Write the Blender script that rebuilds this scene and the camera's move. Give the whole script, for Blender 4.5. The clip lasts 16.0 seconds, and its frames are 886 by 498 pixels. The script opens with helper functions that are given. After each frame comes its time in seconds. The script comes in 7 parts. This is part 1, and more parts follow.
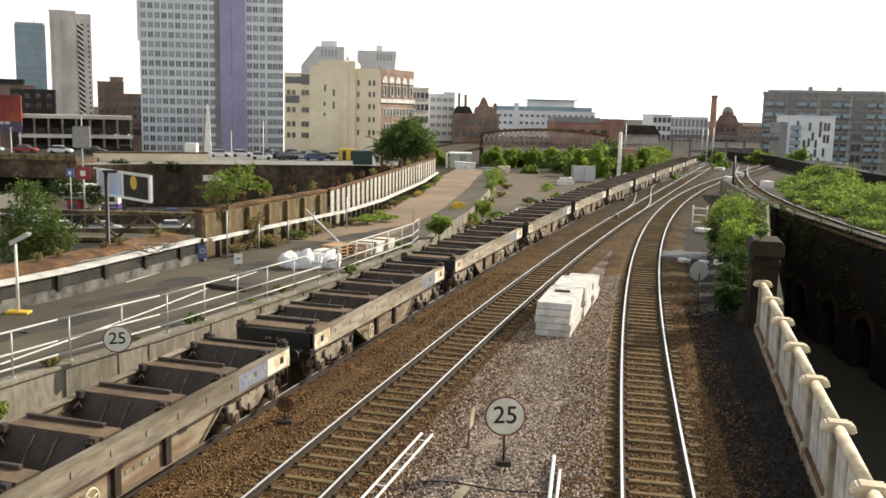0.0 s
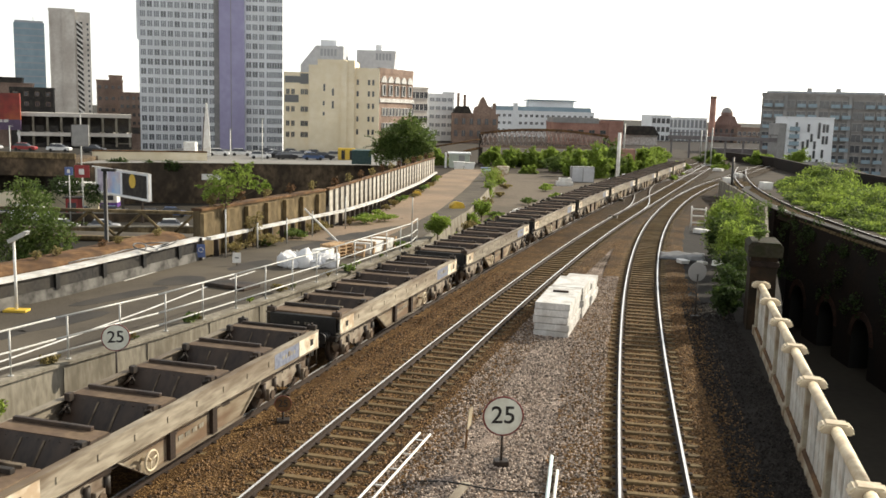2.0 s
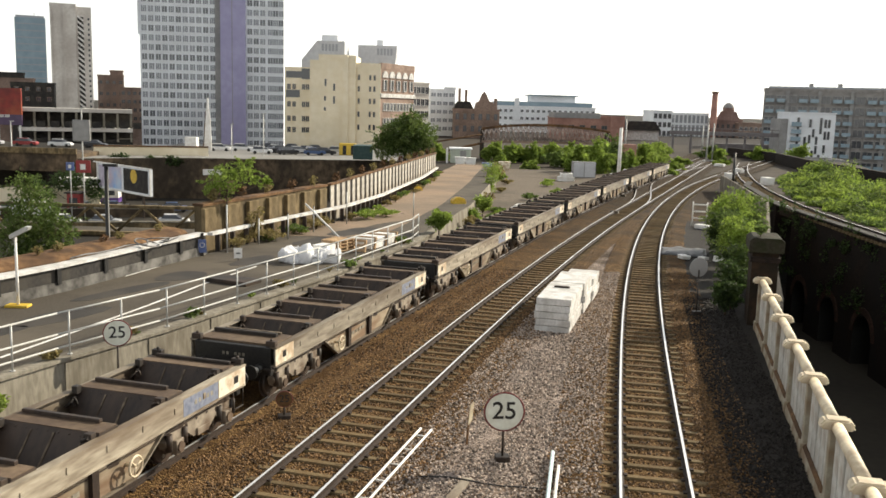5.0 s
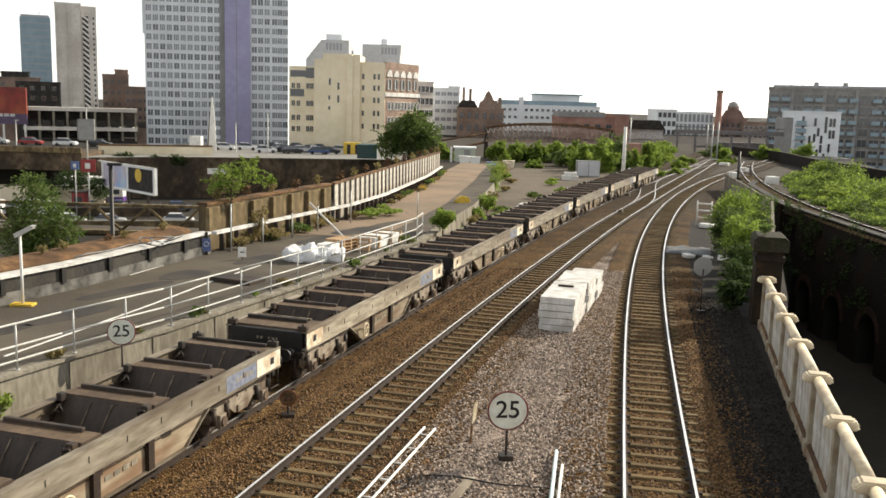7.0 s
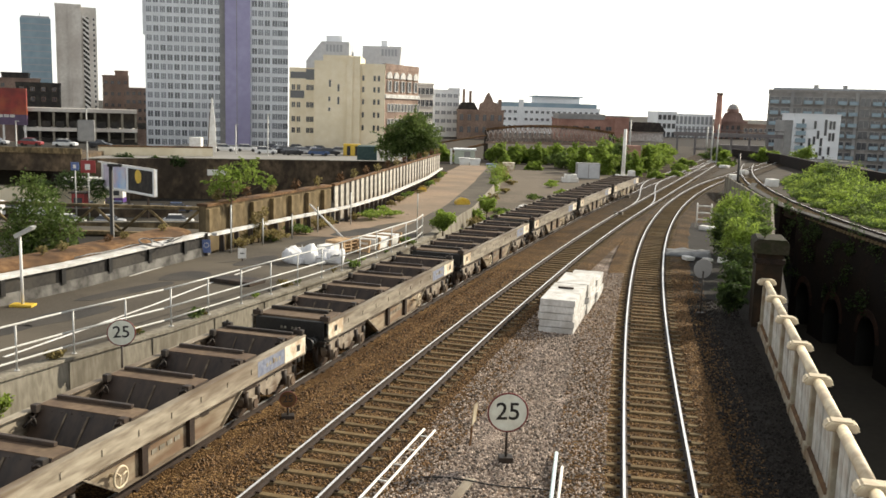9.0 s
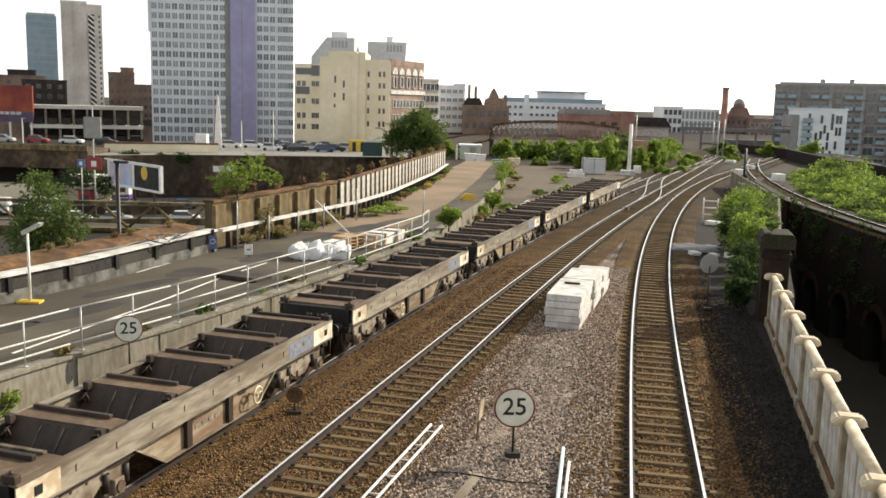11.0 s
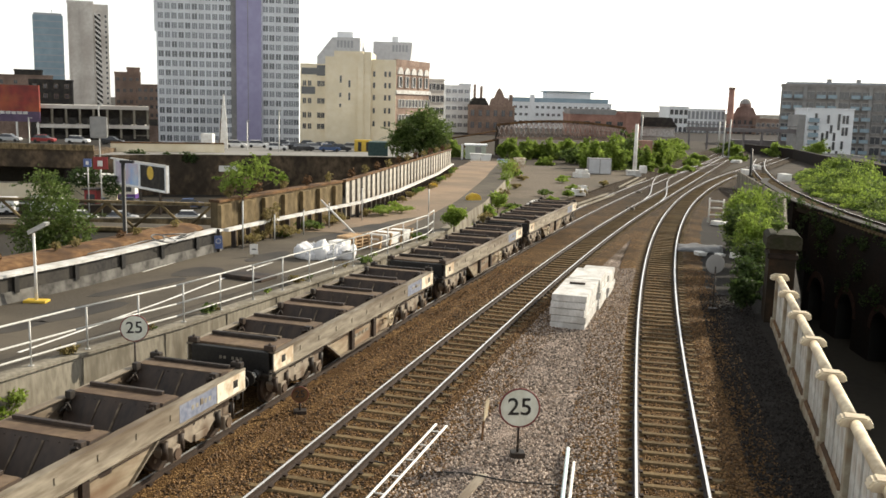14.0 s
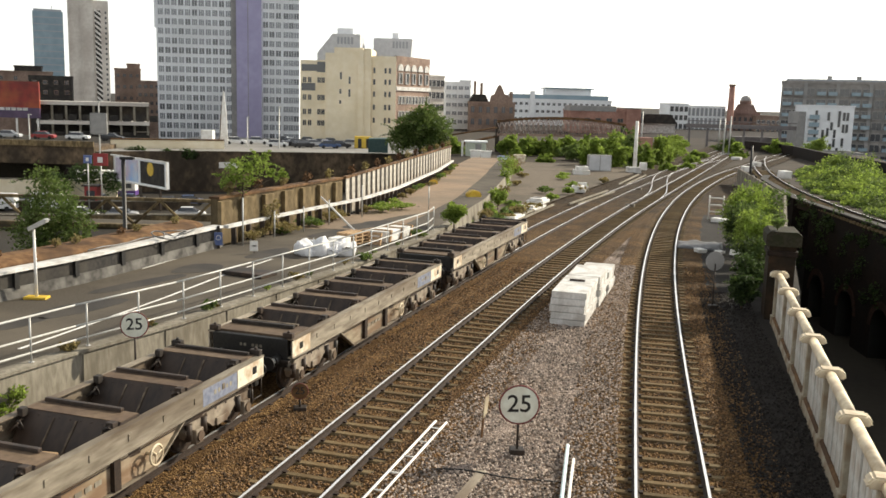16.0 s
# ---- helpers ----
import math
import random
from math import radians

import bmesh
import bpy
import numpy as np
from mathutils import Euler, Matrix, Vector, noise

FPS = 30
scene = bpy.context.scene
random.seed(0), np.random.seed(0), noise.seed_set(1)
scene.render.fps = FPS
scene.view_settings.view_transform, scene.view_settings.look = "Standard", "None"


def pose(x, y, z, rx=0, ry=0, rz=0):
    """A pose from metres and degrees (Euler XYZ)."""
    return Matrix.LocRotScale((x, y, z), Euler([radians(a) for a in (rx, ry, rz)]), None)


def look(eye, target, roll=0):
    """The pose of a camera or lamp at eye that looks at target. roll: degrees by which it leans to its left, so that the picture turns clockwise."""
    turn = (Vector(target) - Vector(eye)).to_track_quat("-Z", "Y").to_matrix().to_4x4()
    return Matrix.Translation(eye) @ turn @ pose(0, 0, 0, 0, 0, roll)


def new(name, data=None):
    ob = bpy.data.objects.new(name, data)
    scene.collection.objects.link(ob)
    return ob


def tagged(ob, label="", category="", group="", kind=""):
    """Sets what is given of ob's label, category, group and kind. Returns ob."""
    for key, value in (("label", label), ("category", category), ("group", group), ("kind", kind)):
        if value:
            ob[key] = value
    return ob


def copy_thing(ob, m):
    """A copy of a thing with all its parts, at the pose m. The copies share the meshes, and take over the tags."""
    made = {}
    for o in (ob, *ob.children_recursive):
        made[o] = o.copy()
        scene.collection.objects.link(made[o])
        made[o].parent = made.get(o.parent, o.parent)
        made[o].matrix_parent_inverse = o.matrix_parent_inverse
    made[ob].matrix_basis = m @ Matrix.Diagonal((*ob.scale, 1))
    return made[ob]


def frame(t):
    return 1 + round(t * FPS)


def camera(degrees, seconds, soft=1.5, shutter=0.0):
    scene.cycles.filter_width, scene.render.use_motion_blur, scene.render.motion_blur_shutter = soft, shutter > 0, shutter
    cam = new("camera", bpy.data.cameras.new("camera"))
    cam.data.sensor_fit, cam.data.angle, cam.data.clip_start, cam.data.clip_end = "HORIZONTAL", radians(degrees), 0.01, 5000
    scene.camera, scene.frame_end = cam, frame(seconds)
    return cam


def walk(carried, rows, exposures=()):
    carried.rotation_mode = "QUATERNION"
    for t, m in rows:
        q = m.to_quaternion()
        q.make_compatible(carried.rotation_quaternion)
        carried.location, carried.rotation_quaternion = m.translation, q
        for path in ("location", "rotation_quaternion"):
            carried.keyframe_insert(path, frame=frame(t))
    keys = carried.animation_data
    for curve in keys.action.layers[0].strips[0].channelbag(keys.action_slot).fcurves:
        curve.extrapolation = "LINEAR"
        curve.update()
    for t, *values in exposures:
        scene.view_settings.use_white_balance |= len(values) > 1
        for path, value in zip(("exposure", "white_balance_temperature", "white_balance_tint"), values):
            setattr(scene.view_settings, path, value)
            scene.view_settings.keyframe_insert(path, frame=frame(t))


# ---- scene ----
cam = camera(51.66, 16.0, soft=1.6)
walk(cam, [
    (0.0, pose(0.009, 0.012, 7.990, 81.429, -1.357, -0.715)),
    (0.5, pose(0.023, 0.014, 7.996, 81.438, -1.504, -0.728)),
    (1.0, pose(0.013, 0.017, 7.996, 81.513, -1.441, -0.748)),
    (1.5, pose(0.015, 0.012, 7.989, 81.478, -1.445, -0.758)),
    (2.0, pose(0.008, 0.001, 7.993, 81.420, -1.595, -0.768)),
    (2.5, pose(0.009, 0.004, 7.993, 81.229, -1.609, -0.761)),
    (3.0, pose(0.002, 0.014, 7.984, 81.201, -1.652, -0.790)),
    (3.5, pose(0.015, 0.013, 7.991, 81.159, -1.613, -0.772)),
    (4.0, pose(0.011, 0.008, 8.001, 81.160, -1.628, -0.817)),
    (6.5, pose(0.006, 0.008, 7.998, 81.055, -1.581, -0.429)),
    (7.0, pose(0.021, 0.010, 7.998, 81.055, -1.583, -0.422)),
    (7.5, pose(0.000, 0.010, 7.995, 81.105, -1.770, -0.526)),
    (8.0, pose(0.000, 0.010, 7.982, 81.101, -1.639, -0.469)),
    (8.5, pose(0.018, 0.010, 8.005, 81.095, -1.606, -0.423)),
    (9.0, pose(0.006, 0.011, 7.993, 81.167, -1.713, -0.425)),
    (11.5, pose(-0.010, 0.008, 7.983, 80.869, -1.477, -0.069)),
    (12.0, pose(-0.010, 0.016, 7.995, 80.886, -1.470, -0.106)),
    (12.5, pose(0.001, 0.017, 7.985, 80.871, -1.528, -0.019)),
    (13.0, pose(0.004, 0.015, 8.002, 80.809, -1.631, 0.041)),
    (13.5, pose(0.006, 0.005, 7.979, 80.837, -1.618, 0.148)),
    (14.0, pose(-0.004, 0.010, 7.988, 80.879, -1.528, 0.246)),
    (14.5, pose(-0.003, 0.010, 7.987, 80.936, -1.675, 0.245)),
    (15.0, pose(-0.005, 0.002, 7.984, 80.842, -1.621, 0.258)),
    (15.5, pose(-0.005, 0.010, 7.994, 80.738, -1.718, 0.251)),
    (16.0, pose(0.000, 0.000, 7.996, 80.672, -1.573, 0.258)),
], exposures=[(0.0, 0.37, 6750, 8), (16.0, 0.37, 6750, 8)])

# ---- light ----
SUN_WAY = Vector((0.68, 0.42, 0.45)).normalized()
world = bpy.data.worlds.new("sky")
scene.world = world
world.use_nodes = True
wn = world.node_tree.nodes
sky = wn.new("ShaderNodeTexSky")
sky.sky_type = "NISHITA"
sky.sun_disc = False
sky.sun_elevation = math.asin(SUN_WAY.z)
sky.sun_rotation = math.atan2(SUN_WAY.x, SUN_WAY.y)
sky.dust_density = 0.4
sky.air_density = 1.0
sky.ozone_density = 1.0
wn["Background"].inputs["Strength"].default_value = 0.124
# thin bright haze takes most of the blue out of the sky
haze = wn.new("ShaderNodeHueSaturation")
haze.inputs["Saturation"].default_value = 0.16
haze.inputs["Value"].default_value = 1.35
world.node_tree.links.new(sky.outputs[0], haze.inputs["Color"])
world.node_tree.links.new(haze.outputs[0], wn["Background"].inputs["Color"])
sun = new("sun", bpy.data.lights.new("sun", "SUN"))
sun.data.energy, sun.data.angle, sun.data.color = 4.8, radians(0.6), (1.0, 0.91, 0.76)
sun.matrix_world = look(SUN_WAY * 100, (0, 0, 0))


# ---- materials ----
def mat(name, c1, c2, rough=0.8, fine=12.0, coarse=0.7, stain=None, amount=0.5, bump=0.25, metal=0.0, gap=0.02, island=0.0, per_object=0.0, detail=6.0, thin=0.0, stretch=None):
    """Two colours mixed by fine grain, a third by large stains, and a fine relief."""
    m = bpy.data.materials.new(name)
    m.use_nodes = True
    nt = m.node_tree
    b = nt.nodes["Principled BSDF"]
    b.inputs["Roughness"].default_value, b.inputs["Metallic"].default_value = rough, metal
    if rough >= 0.85:
        b.inputs["Specular IOR Level"].default_value = 0.22
    tc = nt.nodes.new("ShaderNodeTexCoord")
    where = tc.outputs["Object"]
    if stretch:
        mp = nt.nodes.new("ShaderNodeMapping")
        mp.inputs["Scale"].default_value = stretch
        nt.links.new(where, mp.inputs["Vector"])
        where = mp.outputs[0]

    def grain(scale, lo, hi, d=detail):
        n = nt.nodes.new("ShaderNodeTexNoise")
        n.inputs["Scale"].default_value, n.inputs["Detail"].default_value = scale, d
        nt.links.new(where, n.inputs["Vector"])
        r = nt.nodes.new("ShaderNodeMapRange")
        r.inputs[1].default_value, r.inputs[2].default_value = lo, hi
        nt.links.new(n.outputs["Fac"], r.inputs[0])
        return n, r

    def mix(fac, a, c, kind="MIX"):
        x = nt.nodes.new("ShaderNodeMix")
        x.data_type, x.blend_type = "RGBA", kind
        for sock, v in ((x.inputs[0], fac), (x.inputs[6], a), (x.inputs[7], c)):
            if isinstance(v, (tuple, float)):
                sock.default_value = (*v, 1) if isinstance(v, tuple) else v
            else:
                nt.links.new(v, sock)
        return x.outputs[2]

    n1, r1 = grain(fine, 0.35, 0.65)
    col = mix(r1.outputs[0], c1, c2)
    n2, r2 = grain(coarse, 0.42, 0.62)
    if stain:
        k = nt.nodes.new("ShaderNodeMath")
        k.operation = "MULTIPLY"
        k.inputs[1].default_value = amount
        nt.links.new(r2.outputs[0], k.inputs[0])
        col = mix(k.outputs[0], col, stain)
    if island or per_object:
        src = nt.nodes.new("ShaderNodeNewGeometry" if island else "ShaderNodeObjectInfo")
        hs = nt.nodes.new("ShaderNodeHueSaturation")
        r = nt.nodes.new("ShaderNodeMapRange")
        spread = island or per_object
        r.inputs[3].default_value, r.inputs[4].default_value = 1 - spread, 1 + spread
        nt.links.new(src.outputs["Random Per Island" if island else "Random"], r.inputs[0])
        nt.links.new(r.outputs[0], hs.inputs["Value"])
        nt.links.new(col, hs.inputs["Color"])
        col = hs.outputs[0]
    nt.links.new(col, b.inputs["Base Color"])
    if thin:
        tr = nt.nodes.new("ShaderNodeBsdfTranslucent")
        ms = nt.nodes.new("ShaderNodeMixShader")
        ms.inputs[0].default_value = thin
        nt.links.new(col, tr.inputs["Color"])
        nt.links.new(b.outputs[0], ms.inputs[1])
        nt.links.new(tr.outputs[0], ms.inputs[2])
        nt.links.new(ms.outputs[0], nt.nodes["Material Output"].inputs["Surface"])
    if bump:
        bp = nt.nodes.new("ShaderNodeBump")
        bp.inputs["Strength"].default_value, bp.inputs["Distance"].default_value = bump, gap
        nt.links.new(n1.outputs["Fac"], bp.inputs["Height"])
        nt.links.new(bp.outputs[0], b.inputs["Normal"])
    return m


def stones_mat(name, a, b_, c, scale, stain, far_tone=None):
    """Loose stone: cells of their own colour with recessed gaps, darker drifts over it."""
    m = bpy.data.materials.new(name)
    m.use_nodes = True
    nt = m.node_tree
    b = nt.nodes["Principled BSDF"]
    b.inputs["Roughness"].default_value = 0.9
    b.inputs["Specular IOR Level"].default_value = 0.15
    tc = nt.nodes.new("ShaderNodeTexCoord")
    v = nt.nodes.new("ShaderNodeTexVoronoi")
    v.inputs["Scale"].default_value = scale
    nt.links.new(tc.outputs["Object"], v.inputs["Vector"])
    ramp = nt.nodes.new("ShaderNodeValToRGB")
    e = ramp.color_ramp.elements
    e[0].color, e[1].color = (*a, 1), (*c, 1)
    mid = e.new(0.55)
    mid.color = (*b_, 1)
    sep = nt.nodes.new("ShaderNodeSeparateColor")
    nt.links.new(v.outputs["Color"], sep.inputs[0])
    nt.links.new(sep.outputs[0], ramp.inputs[0])
    n = nt.nodes.new("ShaderNodeTexNoise")
    n.inputs["Scale"].default_value, n.inputs["Detail"].default_value = 0.45, 5
    nt.links.new(tc.outputs["Object"], n.inputs["Vector"])
    r = nt.nodes.new("ShaderNodeMapRange")
    r.inputs[1].default_value, r.inputs[2].default_value, r.inputs[4].default_value = 0.45, 0.65, 0.75
    nt.links.new(n.outputs["Fac"], r.inputs[0])
    x = nt.nodes.new("ShaderNodeMix")
    x.data_type = "RGBA"
    x.inputs[7].default_value = (*stain, 1)
    nt.links.new(r.outputs[0], x.inputs[0])
    nt.links.new(ramp.outputs[0], x.inputs[6])
    col = x.outputs[2]
    if far_tone:
        # a darker tone takes over along y, its edge broken by noise
        colour, y0, y1 = far_tone
        sp = nt.nodes.new("ShaderNodeSeparateXYZ")
        nt.links.new(tc.outputs["Object"], sp.inputs[0])
        wob = nt.nodes.new("ShaderNodeMath")
        wob.operation = "MULTIPLY_ADD"
        wob.inputs[1].default_value = 55.0
        nt.links.new(n.outputs["Fac"], wob.inputs[0])
        nt.links.new(sp.outputs["Y"], wob.inputs[2])
        r3 = nt.nodes.new("ShaderNodeMapRange")
        r3.inputs[1].default_value, r3.inputs[2].default_value, r3.inputs[4].default_value = y0 + 27, y1 + 27, 0.85
        nt.links.new(wob.outputs[0], r3.inputs[0])
        x3 = nt.nodes.new("ShaderNodeMix")
        x3.data_type = "RGBA"
        x3.inputs[7].default_value = (*colour, 1)
        nt.links.new(r3.outputs[0], x3.inputs[0])
        nt.links.new(col, x3.inputs[6])
        col = x3.outputs[2]
    nt.links.new(col, b.inputs["Base Color"])
    bp = nt.nodes.new("ShaderNodeBump")
    bp.inputs["Strength"].default_value, bp.inputs["Distance"].default_value = 0.9, 0.05
    bp.invert = True
    nt.links.new(v.outputs["Distance"], bp.inputs["Height"])
    nt.links.new(bp.outputs[0], b.inputs["Normal"])
    return m


def glass_mat(name, col, rough=0.08):
    m = bpy.data.materials.new(name)
    m.use_nodes = True
    b = m.node_tree.nodes["Principled BSDF"]
    b.inputs["Base Color"].default_value = (*col, 1)
    b.inputs["Roughness"].default_value = rough
    b.inputs["Specular IOR Level"].default_value = 0.6
    return m


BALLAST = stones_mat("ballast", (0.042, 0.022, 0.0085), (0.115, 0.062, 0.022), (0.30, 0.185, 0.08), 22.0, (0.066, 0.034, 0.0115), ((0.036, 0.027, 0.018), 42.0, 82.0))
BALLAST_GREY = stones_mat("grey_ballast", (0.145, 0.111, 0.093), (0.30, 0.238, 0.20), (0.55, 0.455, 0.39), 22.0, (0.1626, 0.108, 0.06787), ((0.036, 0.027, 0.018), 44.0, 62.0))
STONE = mat("stone", (0.105, 0.055, 0.02), (0.195, 0.11, 0.045), 0.8, 30, 2, bump=0.2, island=0.85)
STONE_GREY = mat("grey_stone", (0.25, 0.197, 0.158), (0.40, 0.33, 0.275), 0.8, 30, 2, bump=0.2, island=0.85)
STONE_DARK = mat("dark_stone", (0.022, 0.019, 0.017), (0.042, 0.037, 0.033), 0.95, 30, 2, bump=0.2, island=0.6)
DARK_BALLAST = mat("oily_ballast", (0.030, 0.024, 0.018), (0.052, 0.042, 0.032), 0.95, 9, 0.3, (0.072, 0.056, 0.04), 0.6, 0.0)
CINDER = mat("cinder_path", (0.015, 0.013, 0.0115), (0.030, 0.026, 0.023), 0.95, 40, 0.5, (0.04, 0.035, 0.03), 0.6, 0.6, gap=0.01)
ASPHALT = mat("asphalt", (0.06, 0.051, 0.040), (0.09, 0.077, 0.061), 0.9, 25, 0.35, (0.125, 0.105, 0.08), 0.7, 0.3, gap=0.01)
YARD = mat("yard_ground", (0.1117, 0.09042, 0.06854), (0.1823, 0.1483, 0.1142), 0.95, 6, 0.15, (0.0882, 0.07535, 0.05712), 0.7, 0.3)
DRIVE = mat("sandy_drive", (0.252, 0.1764, 0.1176), (0.3192, 0.2352, 0.168), 0.95, 8, 0.2, (0.168, 0.1344, 0.1008), 0.7, 0.3)
CONCRETE = mat("concrete", (0.20, 0.18, 0.142), (0.30, 0.272, 0.22), 0.9, 9, 1.5, (0.125, 0.108, 0.082), 0.75, 0.3, stretch=(1.0, 1.0, 0.3))
PALE_CONCRETE = mat("pale_concrete", (0.58, 0.57, 0.55), (0.73, 0.72, 0.70), 0.85, 10, 1.6, (0.36, 0.34, 0.31), 0.65, 0.2)
CABLE_GREY = mat("cable_sheath", (0.10, 0.10, 0.095), (0.19, 0.185, 0.18), 0.6, 10, 2, bump=0.1)
SLEEPER = mat("sleeper_concrete", (0.108, 0.08, 0.042), (0.188, 0.141, 0.077), 0.9, 14, 2.5, (0.1209, 0.07566, 0.03358), 0.7, 0.4, per_object=0.25)
# rust and grease, darkened to include the shade band beside each rail
RAIL_SIDE = mat("rail_rust", (0.022, 0.014, 0.010), (0.045, 0.027, 0.018), 0.75, 20, 2, bump=0.2, metal=0.3)
RAIL_TOP = mat("rail_steel", (0.82, 0.81, 0.79), (0.90, 0.89, 0.87), 0.42, 30, 3, bump=0.0, metal=0.75)
STEEL_GALV = mat("galvanised", (0.38, 0.38, 0.365), (0.52, 0.52, 0.50), 0.5, 20, 2, (0.38, 0.37, 0.34), 0.5, 0.1, metal=0.3)
WHITE_PAINT = mat("white_paint", (0.74, 0.73, 0.70), (0.82, 0.81, 0.78), 0.6, 10, 1.5, (0.55, 0.50, 0.44), 0.5, 0.1)
CREAM_PAINT = mat("cream_paint", (0.64, 0.54, 0.37), (0.76, 0.67, 0.49), 0.6, 9, 2.0, (0.40, 0.30, 0.20), 0.7, 0.2)
RAILING_GREY = mat("railing_paint", (0.3323, 0.2873, 0.2111), (0.4352, 0.3856, 0.2878), 0.7, 8, 2.0, (0.2057, 0.1285, 0.07036), 0.8, 0.2)
SLAT_PAINT = mat("bar_paint", (0.50, 0.48, 0.43), (0.62, 0.60, 0.55), 0.7, 8, 2.0, (0.30, 0.22, 0.15), 0.7, 0.2, per_object=0.12)
SIGN_FACE = mat("sign_face", (0.6882, 0.6992, 0.6072), (0.744, 0.7544, 0.66), 0.5, 8, 3, (0.5208, 0.4968, 0.4048), 0.5, 0.0)
SIGN_RIM = mat("sign_rim", (0.12, 0.022, 0.018), (0.18, 0.035, 0.03), 0.5, 12, 3, bump=0.0)
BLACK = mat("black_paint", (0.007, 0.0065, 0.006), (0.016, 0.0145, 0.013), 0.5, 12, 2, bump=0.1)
DARK_STEEL = mat("dark_steel", (0.01512, 0.01176, 0.00924), (0.03192, 0.02436, 0.01932), 0.6, 10, 1.5, (0.0714, 0.042, 0.0252), 0.6, 0.2, metal=0.2)
SOLEBAR = mat("weathered_sill", (0.165, 0.134, 0.096), (0.32, 0.278, 0.213), 0.7, 5, 1.0, (0.10, 0.066, 0.039), 0.8, 0.2, per_object=0.28, stretch=(1.0, 0.28, 1.7))
# brown beam colour, darkened further for the shade on faces and wells
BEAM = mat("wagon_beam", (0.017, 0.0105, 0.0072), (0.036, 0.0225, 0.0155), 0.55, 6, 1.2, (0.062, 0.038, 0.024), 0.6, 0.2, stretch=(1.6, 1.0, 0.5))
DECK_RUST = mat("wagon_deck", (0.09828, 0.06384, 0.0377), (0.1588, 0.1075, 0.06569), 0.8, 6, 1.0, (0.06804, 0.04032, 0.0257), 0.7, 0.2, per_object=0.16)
BOGIE = mat("bogie_cast", (0.21, 0.172, 0.128), (0.33, 0.28, 0.218), 0.75, 8, 2.0, (0.09, 0.052, 0.028), 0.85, 0.3)
WEB = mat("wagon_web", (0.21, 0.165, 0.105), (0.34, 0.28, 0.20), 0.75, 5, 1.4, (0.143, 0.075, 0.036), 0.8, 0.2, per_object=0.16, stretch=(1.0, 0.4, 1.4))
STREAK = mat("pale_streak", (0.10, 0.075, 0.05), (0.20, 0.155, 0.105), 0.8, 9, 3.0, (0.05, 0.033, 0.022), 0.9, 0.1)
YELLOW_END = mat("yellowed_end", (0.68, 0.61, 0.47), (0.80, 0.75, 0.62), 0.7, 8, 2.5, (0.38, 0.25, 0.14), 0.8, 0.1)
BLUE_PATCH = mat("blue_patch", (0.12, 0.14, 0.20), (0.21, 0.225, 0.28), 0.7, 8, 2, bump=0.1)
RUST_TOP = mat("rusted_girder", (0.105, 0.053, 0.023), (0.205, 0.117, 0.055), 0.85, 4, 0.8, (0.06, 0.034, 0.019), 0.85, 0.3)
DARK_WALL = mat("sooty_wall", (0.02352, 0.02228, 0.02177), (0.04368, 0.04062, 0.0375), 0.85, 7, 0.8, (0.07392, 0.06552, 0.05443), 0.6, 0.3)
TAN_WALL = mat("tan_stone", (0.12, 0.086, 0.043), (0.255, 0.19, 0.105), 0.9, 3, 0.8, (0.065, 0.05, 0.03), 0.9, 0.4, stretch=(1.0, 1.0, 0.5))
ROAD_EDGE = mat("grimy_plinth", (0.05, 0.047, 0.043), (0.10, 0.094, 0.086), 0.9, 5, 1.4, (0.26, 0.25, 0.23), 0.55, 0.3)
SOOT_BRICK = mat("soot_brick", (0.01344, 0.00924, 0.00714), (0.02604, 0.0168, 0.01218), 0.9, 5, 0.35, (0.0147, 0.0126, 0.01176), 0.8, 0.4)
# far town colours, lifted to put distance haze into them; bricks greyed too
RED_BRICK = mat("red_brick", (0.34, 0.185, 0.145), (0.43, 0.25, 0.20), 0.9, 2, 0.25, (0.21, 0.11, 0.09), 0.7, 0.2)
BROWN_BRICK = mat("brown_brick", (0.25, 0.178, 0.142), (0.35, 0.255, 0.205), 0.9, 2, 0.2, (0.14, 0.095, 0.075), 0.7, 0.2)
MILL_BRICK = mat("mill_brick", (0.21, 0.14, 0.122), (0.29, 0.20, 0.175), 0.9, 2, 0.25, (0.12, 0.08, 0.068), 0.7, 0.2)
TOWER_WHITE = mat("tower_panels", (0.77, 0.803, 0.8393), (0.858, 0.88, 0.9047), 0.8, 0.8, 0.1, (0.506, 0.517, 0.545), 0.5, 0.0)
TOWER_PURPLE = mat("purple_panels", (0.34, 0.32, 0.50), (0.39, 0.37, 0.55), 0.7, 0.6, 0.1, (0.31, 0.29, 0.46), 0.5, 0.0)
CREAM_WALL = mat("cream_render", (0.7828, 0.6798, 0.4928), (0.8446, 0.7519, 0.5824), 0.9, 0.8, 0.12, (0.5974, 0.515, 0.3584), 0.5, 0.0)
GREY_CLAD = mat("grey_cladding", (0.26, 0.255, 0.245), (0.33, 0.32, 0.31), 0.7, 1, 0.1, (0.16, 0.165, 0.175), 0.5, 0.0)
PALE_CLAD = mat("pale_cladding", (0.726, 0.748, 0.77), (0.814, 0.836, 0.858), 0.7, 1, 0.1, (0.572, 0.583, 0.605), 0.4, 0.0)
BEIGE = mat("beige_concrete", (0.60, 0.56, 0.51), (0.70, 0.665, 0.615), 0.9, 1, 0.1, (0.3881, 0.341, 0.3032), 0.6, 0.0)
ROOF_GREY = mat("roof_grey", (0.46, 0.47, 0.49), (0.55, 0.56, 0.58), 0.7, 1, 0.1, bump=0.0)
